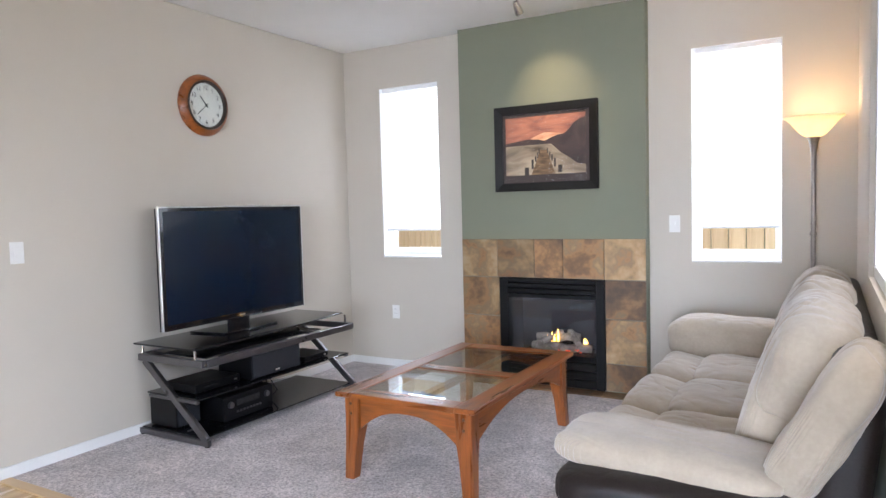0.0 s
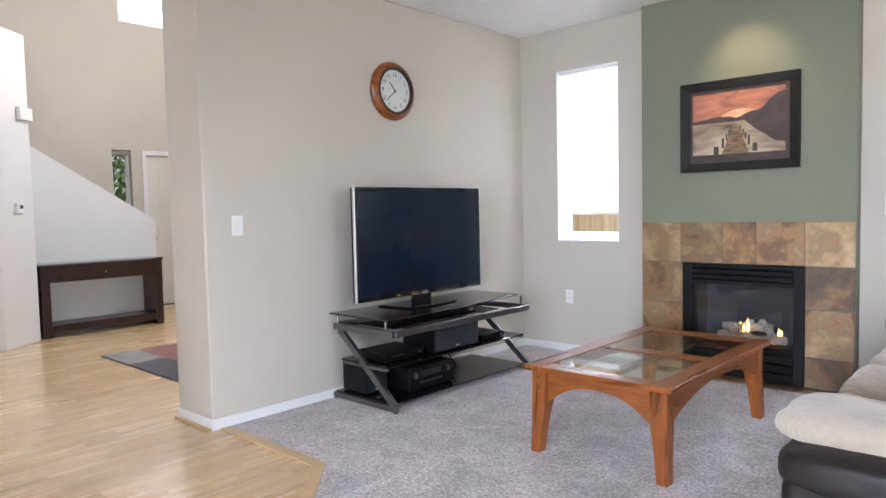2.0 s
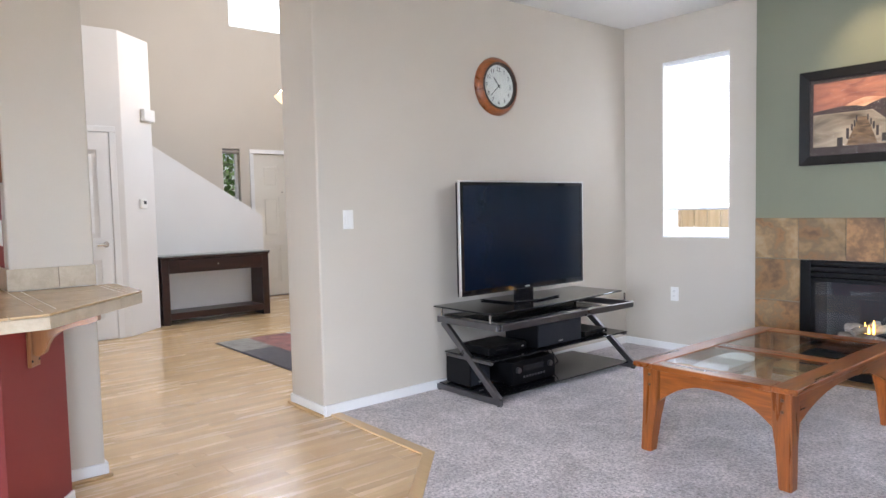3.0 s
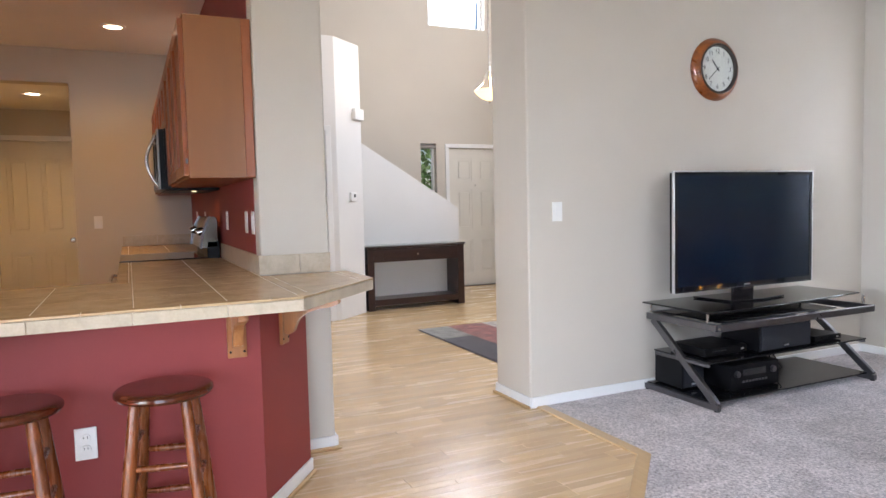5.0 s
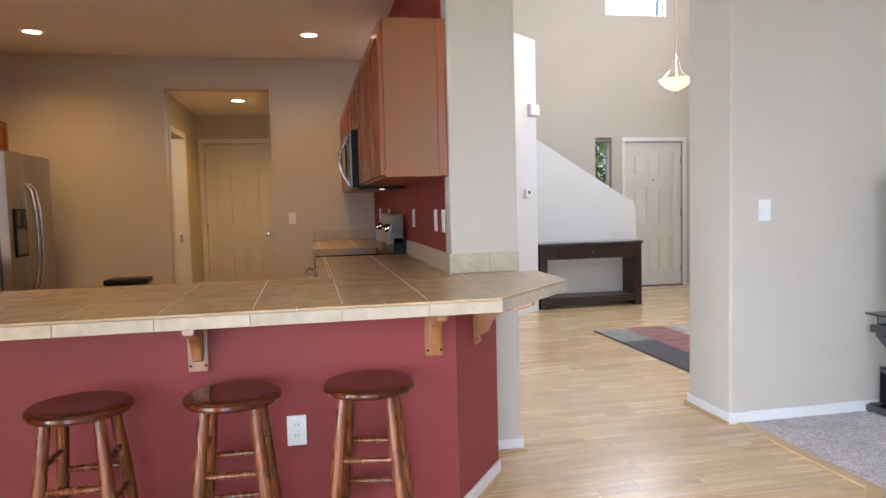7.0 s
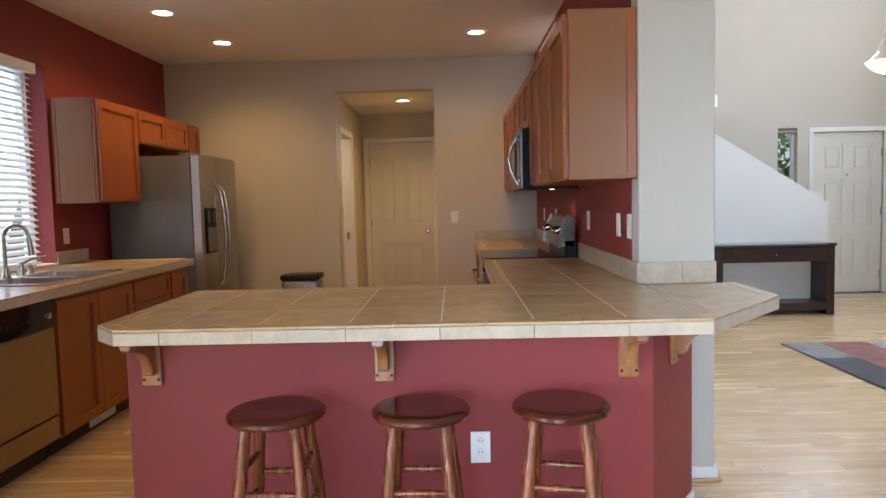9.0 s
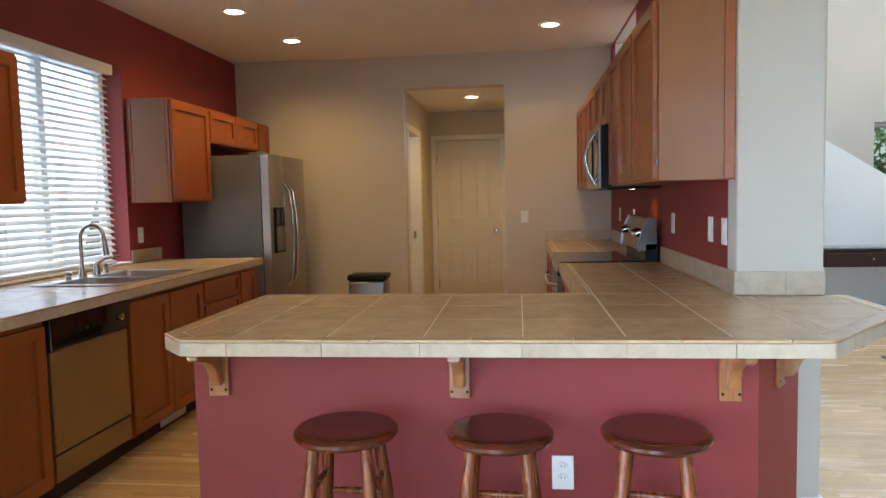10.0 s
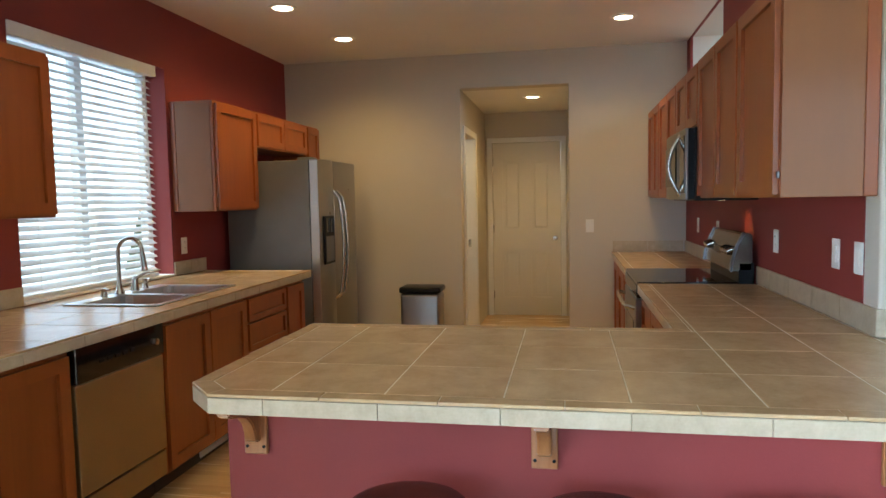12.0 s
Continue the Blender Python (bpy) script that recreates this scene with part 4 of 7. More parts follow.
# ---------------------------------------------------------------- television and its stand
tv = thing("television", -3.06, 3.745, 0.585, "large flat television with a dark screen and silver edge", "television")
bm = box(-3.105, -3.062, 3.128, 4.360, 0.664, 1.400, 0.005)
part("housing", bm, BLACKP, tv)
for y0, y1, z0, z1 in ((3.114, 3.124, 0.654, 1.412), (4.364, 4.374, 0.654, 1.412), (3.124, 4.364, 1.402, 1.412)):
    part("edge_trim", box(-3.072, -3.052, y0, y1, z0, z1, 0.002, 1), SILVER, tv)
part("lower_trim", box(-3.100, -3.052, 3.124, 4.364, 0.654, 0.662, 0.002, 1), BLACKGLASS, tv)
part("bezel", slab_wall("x", -3.062, -3.054, 3.124, 4.364, 0.662, 1.402, ((3.148, 4.340, 0.690, 1.380),)), BLACKGLASS, tv)
part("screen", box(-3.062, -3.057, 3.148, 4.340, 0.690, 1.380), SCREEN, tv)
part("maker_mark", box(-3.054, -3.0525, 3.72, 3.77, 0.670, 0.677), SILVER, tv, "small silver bar in place of a maker's mark")
part("neck", box(-3.115, -3.080, 3.66, 3.84, 0.588, 0.70, 0.010), BLACKGLASS, tv)
part("foot", prism([(-3.24, 3.46), (-2.97, 3.50), (-2.93, 3.745), (-2.97, 3.99), (-3.24, 4.03)], 0.5825, 0.592, 0.003), BLACKGLASS, tv)

st = thing("television_stand", -3.0, 3.80, 0.008, "black glass and gunmetal television stand with crossed ends", "tv stand")
SY0, SY1, SXB, SXF = 3.09, 4.53, -3.28, -2.71
part("top_glass", prism([(-3.305, SY0 - 0.005), (-3.305, SY1 + 0.03), (-2.84, SY1 + 0.03), (-2.745, SY0 + 0.6), (-2.745, SY0 - 0.005)], 0.570, 0.580, 0.002, 1), BLACKGLASS, st)
part("middle_glass", box(-3.22, -2.76, SY0 + 0.015, SY1 - 0.015, 0.272, 0.282, 0.002, 1), BLACKGLASS, st)
part("bottom_glass", box(-3.29, -2.74, SY0 + 0.02, SY1 - 0.02, 0.048, 0.056, 0.002, 1), BLACKGLASS, st)
for y in (SY0 + 0.02, SY1 - 0.02):
    part("upper_bar", bar((SXB, y, 0.492), (SXF, y, 0.492), 0.03, 0.042), GUNMETAL, st)
    part("lower_bar", bar((SXB - 0.02, y, 0.030), (SXF + 0.02, y, 0.030), 0.03, 0.034), GUNMETAL, st)
    part("diagonal_bar", bar((SXB + 0.05, y, 0.476), (SXF + 0.0, y, 0.045), 0.03, 0.045), GUNMETAL, st)
    for x in (SXB - 0.0, SXF + 0.0):
        part("foot", moved(lathe([(0.0, 0.0), (0.016, 0.0), (0.016, 0.008), (0.0, 0.008)], 14), Matrix.Translation((x, y, 0.006))), BLACKP, st)
    for x in (SXB + 0.03, -2.78):
        part("post", rod((x, y, 0.510), (x, y, 0.571), 0.008), CHROME, st)
    part("shelf_bar", bar((-3.20, y + (0.0), 0.262), (-2.77, y, 0.262), 0.025, 0.018), GUNMETAL, st)
part("front_bar", bar((SXF, SY0 + 0.036, 0.492), (SXF, SY1 - 0.036, 0.492), 0.03, 0.042), GUNMETAL, st)
part("back_bar", bar((SXB, SY0 + 0.036, 0.492), (SXB, SY1 - 0.036, 0.492), 0.03, 0.042), GUNMETAL, st)
part("inner_glass", box(-3.20, -2.735, SY0 + 0.06, 4.18, 0.515, 0.523, 0.002, 1), BLACKGLASS, st)
part("bolt", rod((SXF + 0.014, SY0 + 0.02, 0.492), (SXF + 0.022, SY0 + 0.02, 0.492), 0.009), CHROME, st)


def av_box(name, x0, x1, y0, y1, z0, z1, label, category, front):
    t = thing(name, (x0 + x1) / 2, (y0 + y1) / 2, z0, label, category)
    part("case", box(x0, x1, y0, y1, z0 + 0.006, z1, 0.004), BLACKP, t)
    for y in (y0 + 0.03, y1 - 0.03):
        part("foot", box(x1 - 0.05, x1 - 0.03, y - 0.012, y + 0.012, z0, z0 + 0.007), BLACKP, t)
    h = z1 - z0
    if front == "receiver":
        part("display", box(x1, x1 + 0.002, y0 + 0.10, y1 - 0.12, z0 + 0.55 * h, z0 + 0.8 * h), BLACKGLASS, t)
        for y in (y0 + 0.05, y1 - 0.06):
            part("knob", rod((x1, y, z0 + 0.66 * h), (x1 + 0.018, y, z0 + 0.66 * h), 0.02, 0.019, 18), GUNMETAL, t)
        for k in range(8):
            part("button", box(x1, x1 + 0.003, y0 + 0.10 + k * 0.028, y0 + 0.118 + k * 0.028, z0 + 0.28 * h, z0 + 0.36 * h), GUNMETAL, t)
    elif front == "speaker":
        part("grille", box(x1, x1 + 0.006, y0 + 0.008, y1 - 0.008, z0 + 0.012, z1 - 0.008, 0.002), material("speaker_cloth", (0.012, 0.013, 0.018), 0.9, bump=0.4, bump_scale=300), t)
        part("badge", box(x1 + 0.006, x1 + 0.008, (y0 + y1) / 2 - 0.02, (y0 + y1) / 2 + 0.02, z0 + 0.025, z0 + 0.035), SILVER, t)
    else:
        part("slot", box(x1, x1 + 0.0015, y0 + 0.06, (y0 + y1) / 2, z0 + 0.55 * h, z0 + 0.68 * h), BLACKGLASS, t)
        part("button", box(x1, x1 + 0.003, y1 - 0.05, y1 - 0.03, z0 + 0.45 * h, z0 + 0.6 * h), SILVER, t)
    return t


av_box("centre_speaker", -3.10, -2.80, 3.56, 4.02, 0.282, 0.468, "black centre loudspeaker on the glass shelf", "loudspeaker", "speaker")
av_box("disc_player", -3.14, -2.86, 3.17, 3.52, 0.282, 0.338, "black disc player on the glass shelf", "disc player", "player")
av_box("set_top_box", -3.08, -2.83, 4.10, 4.36, 0.282, 0.322, "slim black cable box on the glass shelf", "cable box", "player")
av_box("av_receiver", -3.16, -2.84, 3.36, 3.78, 0.056, 0.214, "black audio receiver on the bottom glass shelf", "receiver", "receiver")
av_box("subwoofer", -3.26, -3.02, 3.15, 3.33, 0.056, 0.255, "small black subwoofer on the bottom shelf", "loudspeaker", "speaker")
cab = thing("cable_bundle", -2.95, 3.85, 0.06, "loose black cables behind the receiver", "cable")
for k in range(3):
    part("cable", tube([(-3.15, 3.80 + 0.03 * k, 0.26), (-3.0, 3.84 + 0.04 * k, 0.20), (-2.93, 3.82 + 0.05 * k, 0.12), (-3.0, 3.88 + 0.02 * k, 0.066), (-3.15, 3.9, 0.064)], 0.004, 6), BLACKP, cab, smooth=True)

# ---------------------------------------------------------------- coffee table
tb = thing("coffee_table", -1.36, 3.745, 0.008, "cherry wood coffee table with two inset glass panes", "coffee table")
TX0, TX1, TY0, TY1, TZ = -1.730, -0.945, 3.078, 4.422, 0.457
gl = ((TX0 + 0.105, TX1 - 0.105, TY0 + 0.105, 3.69), (TX0 + 0.105, TX1 - 0.105, 3.785, TY1 - 0.115))
for x0, x1, y0, y1 in ((TX0, TX0 + 0.105, TY0, TY1), (TX1 - 0.105, TX1, TY0, TY1)):
    part("top_rail", box(x0, x1, y0, y1, TZ - 0.026, TZ, 0.007, 3), CHERRY, tb)
CHERRYX = wood("cherry_wood_cross", (0.30, 0.082, 0.012), (0.10, 0.024, 0.004), "x", 0.28, coat=0.25, along=2.0)
for y0, y1 in ((TY0, TY0 + 0.105), (3.69, 3.785), (TY1 - 0.115, TY1)):
    part("top_cross_rail", box(TX0 + 0.1055, TX1 - 0.1055, y0, y1, TZ - 0.026, TZ - 0.0005, 0.004, 2), CHERRYX, tb)
for x0, x1, y0, y1 in gl:
    g = part("glass_pane", box(x0 - 0.004, x1 + 0.004, y0 - 0.004, y1 + 0.004, TZ - 0.012, TZ - 0.004, 0.002, 1), GREENGLASS, tb)
LX0, LX1, LY0, LY1 = TX0 + 0.035, TX1 - 0.035, TY0 + 0.035, TY1 - 0.035
for sx, x in ((1, LX0), (-1, LX1)):
    for sy, y in ((1, LY0), (-1, LY1)):
        bm = bmesh.new()
        rows = ((0.43, 0.0, 0.088), (0.29, 0.0, 0.084), (0.18, -0.002, 0.068), (0.008, -0.008, 0.056))
        prev = None
        for z, off, wdt in rows:
            ring = [bm.verts.new((x + sx * (off + a * wdt), y + sy * (off + b * wdt), z)) for a, b in ((0, 0), (1, 0), (1, 1), (0, 1))]
            if prev:
                for k in range(4):
                    bm.faces.new((prev[k], prev[(k + 1) % 4], ring[(k + 1) % 4], ring[k]))
            else:
                bm.faces.new(ring)
            prev = ring
        bm.faces.new(prev)
        bmesh.ops.recalc_face_normals(bm, faces=bm.faces[:])
        bmesh.ops.bevel(bm, geom=bm.edges[:], offset=0.004, segments=2, affect="EDGES")
        leg = part("leg", bm, CHERRYZ, tb)
        for kk, zz in ((0.03, 0.395), (0.03, 0.345)):
            part("peg", box(x + sx * 0.038 - 0.006, x + sx * 0.038 + 0.006, y - sy * 0.004 - 0.002, y - sy * 0.004 + 0.006, zz - 0.006, zz + 0.006, 0.001, 1), material("dark_peg", (0.06, 0.02, 0.01), 0.4) if "dark_peg" not in bpy.data.materials else bpy.data.materials["dark_peg"], leg)


def arched_apron(a, b, fixed, thick, axis):
    """A rail with an arch cut from below, between a and b."""
    bm = bmesh.new()
    n = 22
    cols = []
    for k in range(n + 1):
        u = a + (b - a) * k / n
        s = 2 * k / n - 1
        low = 0.375 - 0.105 * abs(s) ** 2.4
        row = []
        for w in (fixed - thick / 2, fixed + thick / 2):
            for z in (low, 0.431):
                row.append(bm.verts.new((w, u, z) if axis == "y" else (u, w, z)))
        cols.append(row)
    for c0, c1 in zip(cols, cols[1:]):
        for i, j in ((0, 1), (1, 3), (3, 2), (2, 0)):
            bm.faces.new((c0[i], c0[j], c1[j], c1[i]))
    for c in (cols[0], cols[-1]):
        bm.faces.new((c[0], c[1], c[3], c[2]))
    bmesh.ops.recalc_face_normals(bm, faces=bm.faces[:])
    return bm


part("apron", arched_apron(LX0 + 0.088, LX1 - 0.088, LY0 + 0.022, 0.022, "x"), CHERRYX, tb)
part("apron", arched_apron(LX0 + 0.088, LX1 - 0.088, LY1 - 0.022, 0.022, "x"), CHERRYX, tb)
part("apron", arched_apron(LY0 + 0.088, LY1 - 0.088, LX0 + 0.022, 0.022, "y"), CHERRY, tb)
part("apron", arched_apron(LY0 + 0.088, LY1 - 0.088, LX1 - 0.022, 0.022, "y"), CHERRY, tb)
part("under_rail", box(-1.38, -1.33, LY0 + 0.04, LY1 - 0.04, 0.395, 0.42, 0.003), CHERRY, tb)

# ---------------------------------------------------------------- sofa


def cushion(centre, half, turn=(0, 0, 0), e1=0.5, e2=0.5, lump=0.012, crease=0.006, seed=0.0, nu=220, nv=72, pleat=0.007):
    """A stuffed pillow: a rounded block with soft lumps and drawn creases."""
    bm = bmesh.new()

    def sp(c, e):
        return math.copysign(abs(c) ** e, c)

    rows = []
    for i in range(nv + 1):
        v = -math.pi / 2 + math.pi * i / nv
        row = []
        for k in range(nu):
            u = 2 * math.pi * k / nu
            p = Vector((half[0] * sp(math.cos(v), e1) * sp(math.cos(u), e2), half[1] * sp(math.cos(v), e1) * sp(math.sin(u), e2), half[2] * sp(math.sin(v), e1)))
            q = p * 5.5 + Vector((seed, seed * 0.7, -seed))
            d = lump * noise.noise(q) + 0.5 * lump * noise.noise(p * 13 + Vector((seed, 0, 3)))
            w1 = noise.noise(Vector((p.x * 6 + p.y * 11 + seed, p.y * 4 - p.x * 5, p.z * 6)))
            w2 = noise.noise(Vector((p.x * 19 - p.y * 15, p.y * 7 + seed, p.z * 5 + p.x * 8)))
            d -= crease * max(0.0, 1 - 5 * abs(w1)) + 0.45 * crease * max(0.0, 1 - 4 * abs(w2)) * max(0.0, noise.noise(p * 4 + Vector((0, seed, 0))) + 0.35)
            rim = math.exp(-(math.sin(v) / 0.42) ** 2)
            d -= pleat * rim * (0.5 + 0.5 * math.sin(54 * u + 5 * noise.noise(p * 7 + Vector((seed, 1, 0))))) * max(0.0, 0.55 + 1.6 * noise.noise(p * 5 - Vector((0, seed, 2))))
            row.append(bm.verts.new(p + p.normalized() * d))
        rows.append(row)
    for a, b in zip(rows, rows[1:]):
        for k in range(nu):
            bm.faces.new((a[k], a[(k + 1) % nu], b[(k + 1) % nu], b[k]))
    bmesh.ops.remove_doubles(bm, verts=bm.verts[:], dist=0.0004)
    bmesh.ops.recalc_face_normals(bm, faces=bm.faces[:])
    return moved(bm, pose(*centre, *turn))


sofa = thing("sofa", 0.06, 3.6, 0.008, "beige microsuede reclining sofa on a dark leather base", "sofa")
part("base", box(-0.34, 0.50, 2.50, 4.86, 0.03, 0.36, 0.03, 3), LEATHER, sofa, "dark brown leather base", smooth=True)
part("back_shell", moved(box(-0.07, 0.07, 2.50, 4.86, -0.40, 0.36, 0.05, 4), pose(0.455, 0, 0.56, 0, 7, 0)), LEATHER, sofa, "dark brown leather back", smooth=True)
for y0, y1, nm in ((2.40, 2.76, "near"), (4.58, 4.94, "far")):
    part("arm_base", box(-0.32, 0.46, y0, y1, 0.03, 0.46, 0.05, 4), LEATHER, sofa, "dark brown leather arm", smooth=True)
    part("arm_roll", cushion((0.06, (y0 + y1) / 2, 0.47), (0.40, 0.195, 0.075), (0, 0, 0), 0.55, 0.35, 0.004, 0.002, 1.0), LEATHER, sofa, "dark brown leather roll", smooth="all")
    if y0 < 3:
        part("arm_pad", cushion((-0.015, 2.625, 0.566), (0.352, 0.162, 0.060), (4, 2, -4), 0.7, 0.36, 0.006, 0.005, 2.0 + y0), SUEDE, sofa, smooth="all")
    else:
        part("arm_pad", cushion((-0.06, 4.70, 0.545), (0.37, 0.175, 0.135), (0, 2, 0), 0.62, 0.38, 0.008, 0.005, 2.0 + y0), SUEDE, sofa, smooth="all")
for k, (y0, y1) in enumerate(((2.76, 3.40), (3.40, 3.98), (3.98, 4.58))):
    part("footrest_pad", cushion((-0.285, (y0 + y1) / 2, 0.385), (0.135, (y1 - y0) / 2 + 0.004, 0.115), (0, 12, 0), 0.62, 0.42, 0.008, 0.005, 5.0 + k), SUEDE, sofa, smooth="all")
    part("seat_cushion", cushion((0.03, (y0 + y1) / 2, 0.405), (0.24, (y1 - y0) / 2 + 0.006, 0.10), (0, 2, 0), 0.55, 0.36, 0.010, 0.006, 8.0 + k), SUEDE, sofa, smooth="all")
    part("lumbar_cushion", cushion((0.255, (y0 + y1) / 2, 0.60), (0.105, (y1 - y0) / 2 + 0.004, 0.18), (0, 14, 0), 0.6, 0.45, 0.012, 0.007, 11.0 + k, pleat=0.002), SUEDE, sofa, smooth="all")
    part("headrest_cushion", cushion((0.350, (y0 + y1) / 2, 0.785), (0.135, (y1 - y0) / 2 + 0.02, 0.24), (0, 20, 0), 0.66, 0.5, 0.020, 0.010, 14.0 + k, pleat=0.0012), SUEDE, sofa, smooth="all")
part("wing_cushion", cushion((0.415, 2.63, 0.715), (0.082, 0.17, 0.27), (0, 28, -8), 0.66, 0.5, 0.012, 0.007, 21.0, pleat=0.003), SUEDE, sofa, smooth="all")

# ---------------------------------------------------------------- floor lamp
fl = thing("floor_lamp", 0.33, 5.02, 0.008, "bronze torchiere floor lamp with a lit alabaster glass bowl", "floor lamp")
FLM = Matrix.Translation((0.33, 5.02, 0))
PEWTER = material("dark_pewter", (0.30, 0.265, 0.24), 0.32, 0.9, vary=0.1, scale=20)
part("base", moved(lathe([(0.0, 0.008), (0.14, 0.008), (0.145, 0.02), (0.13, 0.032), (0.03, 0.05), (0.014, 0.07), (0.0, 0.07)], 36), FLM), PEWTER, fl, smooth=True)
part("pole", rod((0.33, 5.02, 0.06), (0.33, 5.02, 1.66), 0.014, 0.014, 16), PEWTER, fl, smooth=True)
for z in (0.62, 1.15):
    part("collar", moved(lathe([(0.014, z - 0.012), (0.019, z - 0.008), (0.019, z + 0.008), (0.014, z + 0.012)], 18), FLM), PEWTER, fl, smooth=True)
part("socket_cup", moved(lathe([(0.014, 1.60), (0.017, 1.63), (0.026, 1.69), (0.036, 1.715), (0.03, 1.72), (0.0, 1.70)], 24), FLM), PEWTER, fl, smooth=True)


ALABASTER = cloth_light("alabaster_glass", (0.96, 0.88, 0.72), 0.5)
part("shade", moved(lathe([(0.03, 1.715), (0.06, 1.728), (0.095, 1.765), (0.125, 1.805), (0.150, 1.825), (0.162, 1.832), (0.160, 1.837), (0.146, 1.832), (0.120, 1.812), (0.09, 1.772), (0.056, 1.736), (0.03, 1.722)], 48), FLM), ALABASTER, fl, "lit alabaster glass bowl", smooth=True)
part("bulb", moved(lathe([(0.0, 1.725), (0.012, 1.735), (0.024, 1.765), (0.022, 1.785), (0.0, 1.80)], 20), FLM), glow("lit_bulb", (1.0, 0.72, 0.38), 30), fl, "lit bulb", smooth=True)

# ---------------------------------------------------------------- spot on the living room ceiling
sp_ = thing("ceiling_spot", -1.36, 4.64, CEIL, "small brushed nickel ceiling spot aimed at the picture", "spotlight")
part("mount", moved(lathe([(0.0, CEIL), (0.045, CEIL), (0.042, CEIL - 0.012), (0.0, CEIL - 0.014)], 24), Matrix.Translation((-1.36, 4.62, 0))), CHROME, sp_, smooth=True)
part("stem", rod((-1.36, 4.62, CEIL - 0.012), (-1.36, 4.62, CEIL - 0.07), 0.007), CHROME, sp_)
part("head", moved(lathe([(0.0, -0.06), (0.016, -0.055), (0.024, -0.02), (0.030, 0.03), (0.027, 0.03), (0.02, -0.015), (0.0, -0.04)], 22), look((-1.36, 4.625, CEIL - 0.10), (-1.33, 5.19, 2.1)) @ pose(0, 0, 0, 180)), CHROME, sp_, smooth=True)

# ---------------------------------------------------------------- baseboards
def baseboard(x0, x1, y0, y1, shoe=None):
    b = structure(part("baseboard", box(x0, x1, y0, y1, 0.0, 0.068, 0.004, 2), TRIM), "white painted baseboard", "baseboard")
    if shoe:
        part("shoe_moulding", box(*shoe, 0.0, 0.018, 0.005, 2), SHOE, b, "maple shoe moulding")


SHOE = wood("maple_shoe", (0.56, 0.36, 0.17), (0.44, 0.26, 0.11), "y", 0.35)
baseboard(TVX, TVX + 0.013, ENDY + 0.004, FY)
baseboard(TVX + 0.013, -2.115, FY - 0.013, FY)
baseboard(-0.68, RX, FY - 0.013, FY)
baseboard(TVX - 0.413, TVX + 0.013, ENDY - 0.012, ENDY + 0.001, (TVX - 0.425, TVX + 0.02, ENDY - 0.026, ENDY - 0.012))
baseboard(TVX - 0.423, TVX - 0.41, ENDY, 5.6)
baseboard(-3.236, -3.222, 0.748, KY + 0.353, (-3.222, -3.208, 0.748, KY + 0.367))
baseboard(-7.05, -3.236, KY + 0.34, KY + 0.353, (-7.05, -3.222, KY + 0.353, KY + 0.367))

# ---------------------------------------------------------------- kitchen
MAPLE = wood("orange_maple", (0.30, 0.076, 0.012), (0.245, 0.058, 0.009), "z", 0.38, coat=0.15, streak=9, along=0.8, per_piece=0.07)
MAPLE_SIDE = wood("pale_maple_panel", (0.238, 0.083, 0.017), (0.222, 0.076, 0.015), "z", 0.42, coat=0.15, streak=5, along=0.9)
TILE = mottled("beige_ceramic_tile", (0.43, 0.287, 0.150), (0.56, 0.398, 0.228), 0.22, 0.06)
EDGE = mottled("beige_edge_tile", (0.41, 0.332, 0.232), (0.54, 0.455, 0.34), 0.34, 0.04, 15)
GROUT = material("pale_grout", (0.70, 0.60, 0.45), 0.9, vary=0.05, scale=30)
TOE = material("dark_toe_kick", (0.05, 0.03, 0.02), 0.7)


def shaker(parent, name, x0, x1, z0, z1, y, way, stile=0.055, thick=0.02):
    """A door or drawer front with a sunk panel, in a level plane at y; way +1 looks to larger y."""
    door = part(name, slab_wall("y", y, y + way * thick, x0, x1, z0, z1, ((x0 + stile, x1 - stile, z0 + stile, z1 - stile),)), MAPLE, parent)
    c, d = sorted((y + way * 0.001, y + way * thick * 0.28))
    part("door_panel", box(x0 + stile - 0.004, x1 - stile + 0.004, c, d, z0 + stile - 0.004, z1 - stile + 0.004, 0.002, 1), MAPLE, door)
    return door


def wall_cabinet(x0, x1, z0, z1, yb, yf, doors, label, side=None):
    """An upper cabinet between the wall plane yb and its face yf."""
    way = 1 if yf > yb else -1
    t = thing("wall_cabinet", (x0 + x1) / 2, (yb + yf) / 2, z0, label, "cabinet", "kitchen wall cabinets")
    part("body", box(x0 + 0.001, x1 - 0.001, min(yb, yf), max(yb, yf), z0, z1, 0.002, 1), MAPLE, t)
    if side is not None:
        sx = x1 if side > 0 else x0
        part("side_panel", box(min(sx, sx + 0.003 * side), max(sx, sx + 0.003 * side), min(yb, yf) + 0.002, max(yb, yf) - (0.022 if way > 0 else 0), z0 + 0.002, z1 - 0.002), MAPLE_SIDE, t, "paler maple side panel")
        part("end_stile", box(min(sx, sx + 0.008 * side), max(sx, sx + 0.008 * side), (yb - 0.045) if way < 0 else yb + 0.002, yb - 0.002 if way < 0 else yb + 0.04, z0 + 0.003, z1 - 0.003, 0.002, 1), MAPLE, t)
    for d0, d1 in doors:
        shaker(t, "door", d0, d1, z0 + 0.012, z1 - 0.018, yf, way)
    return t


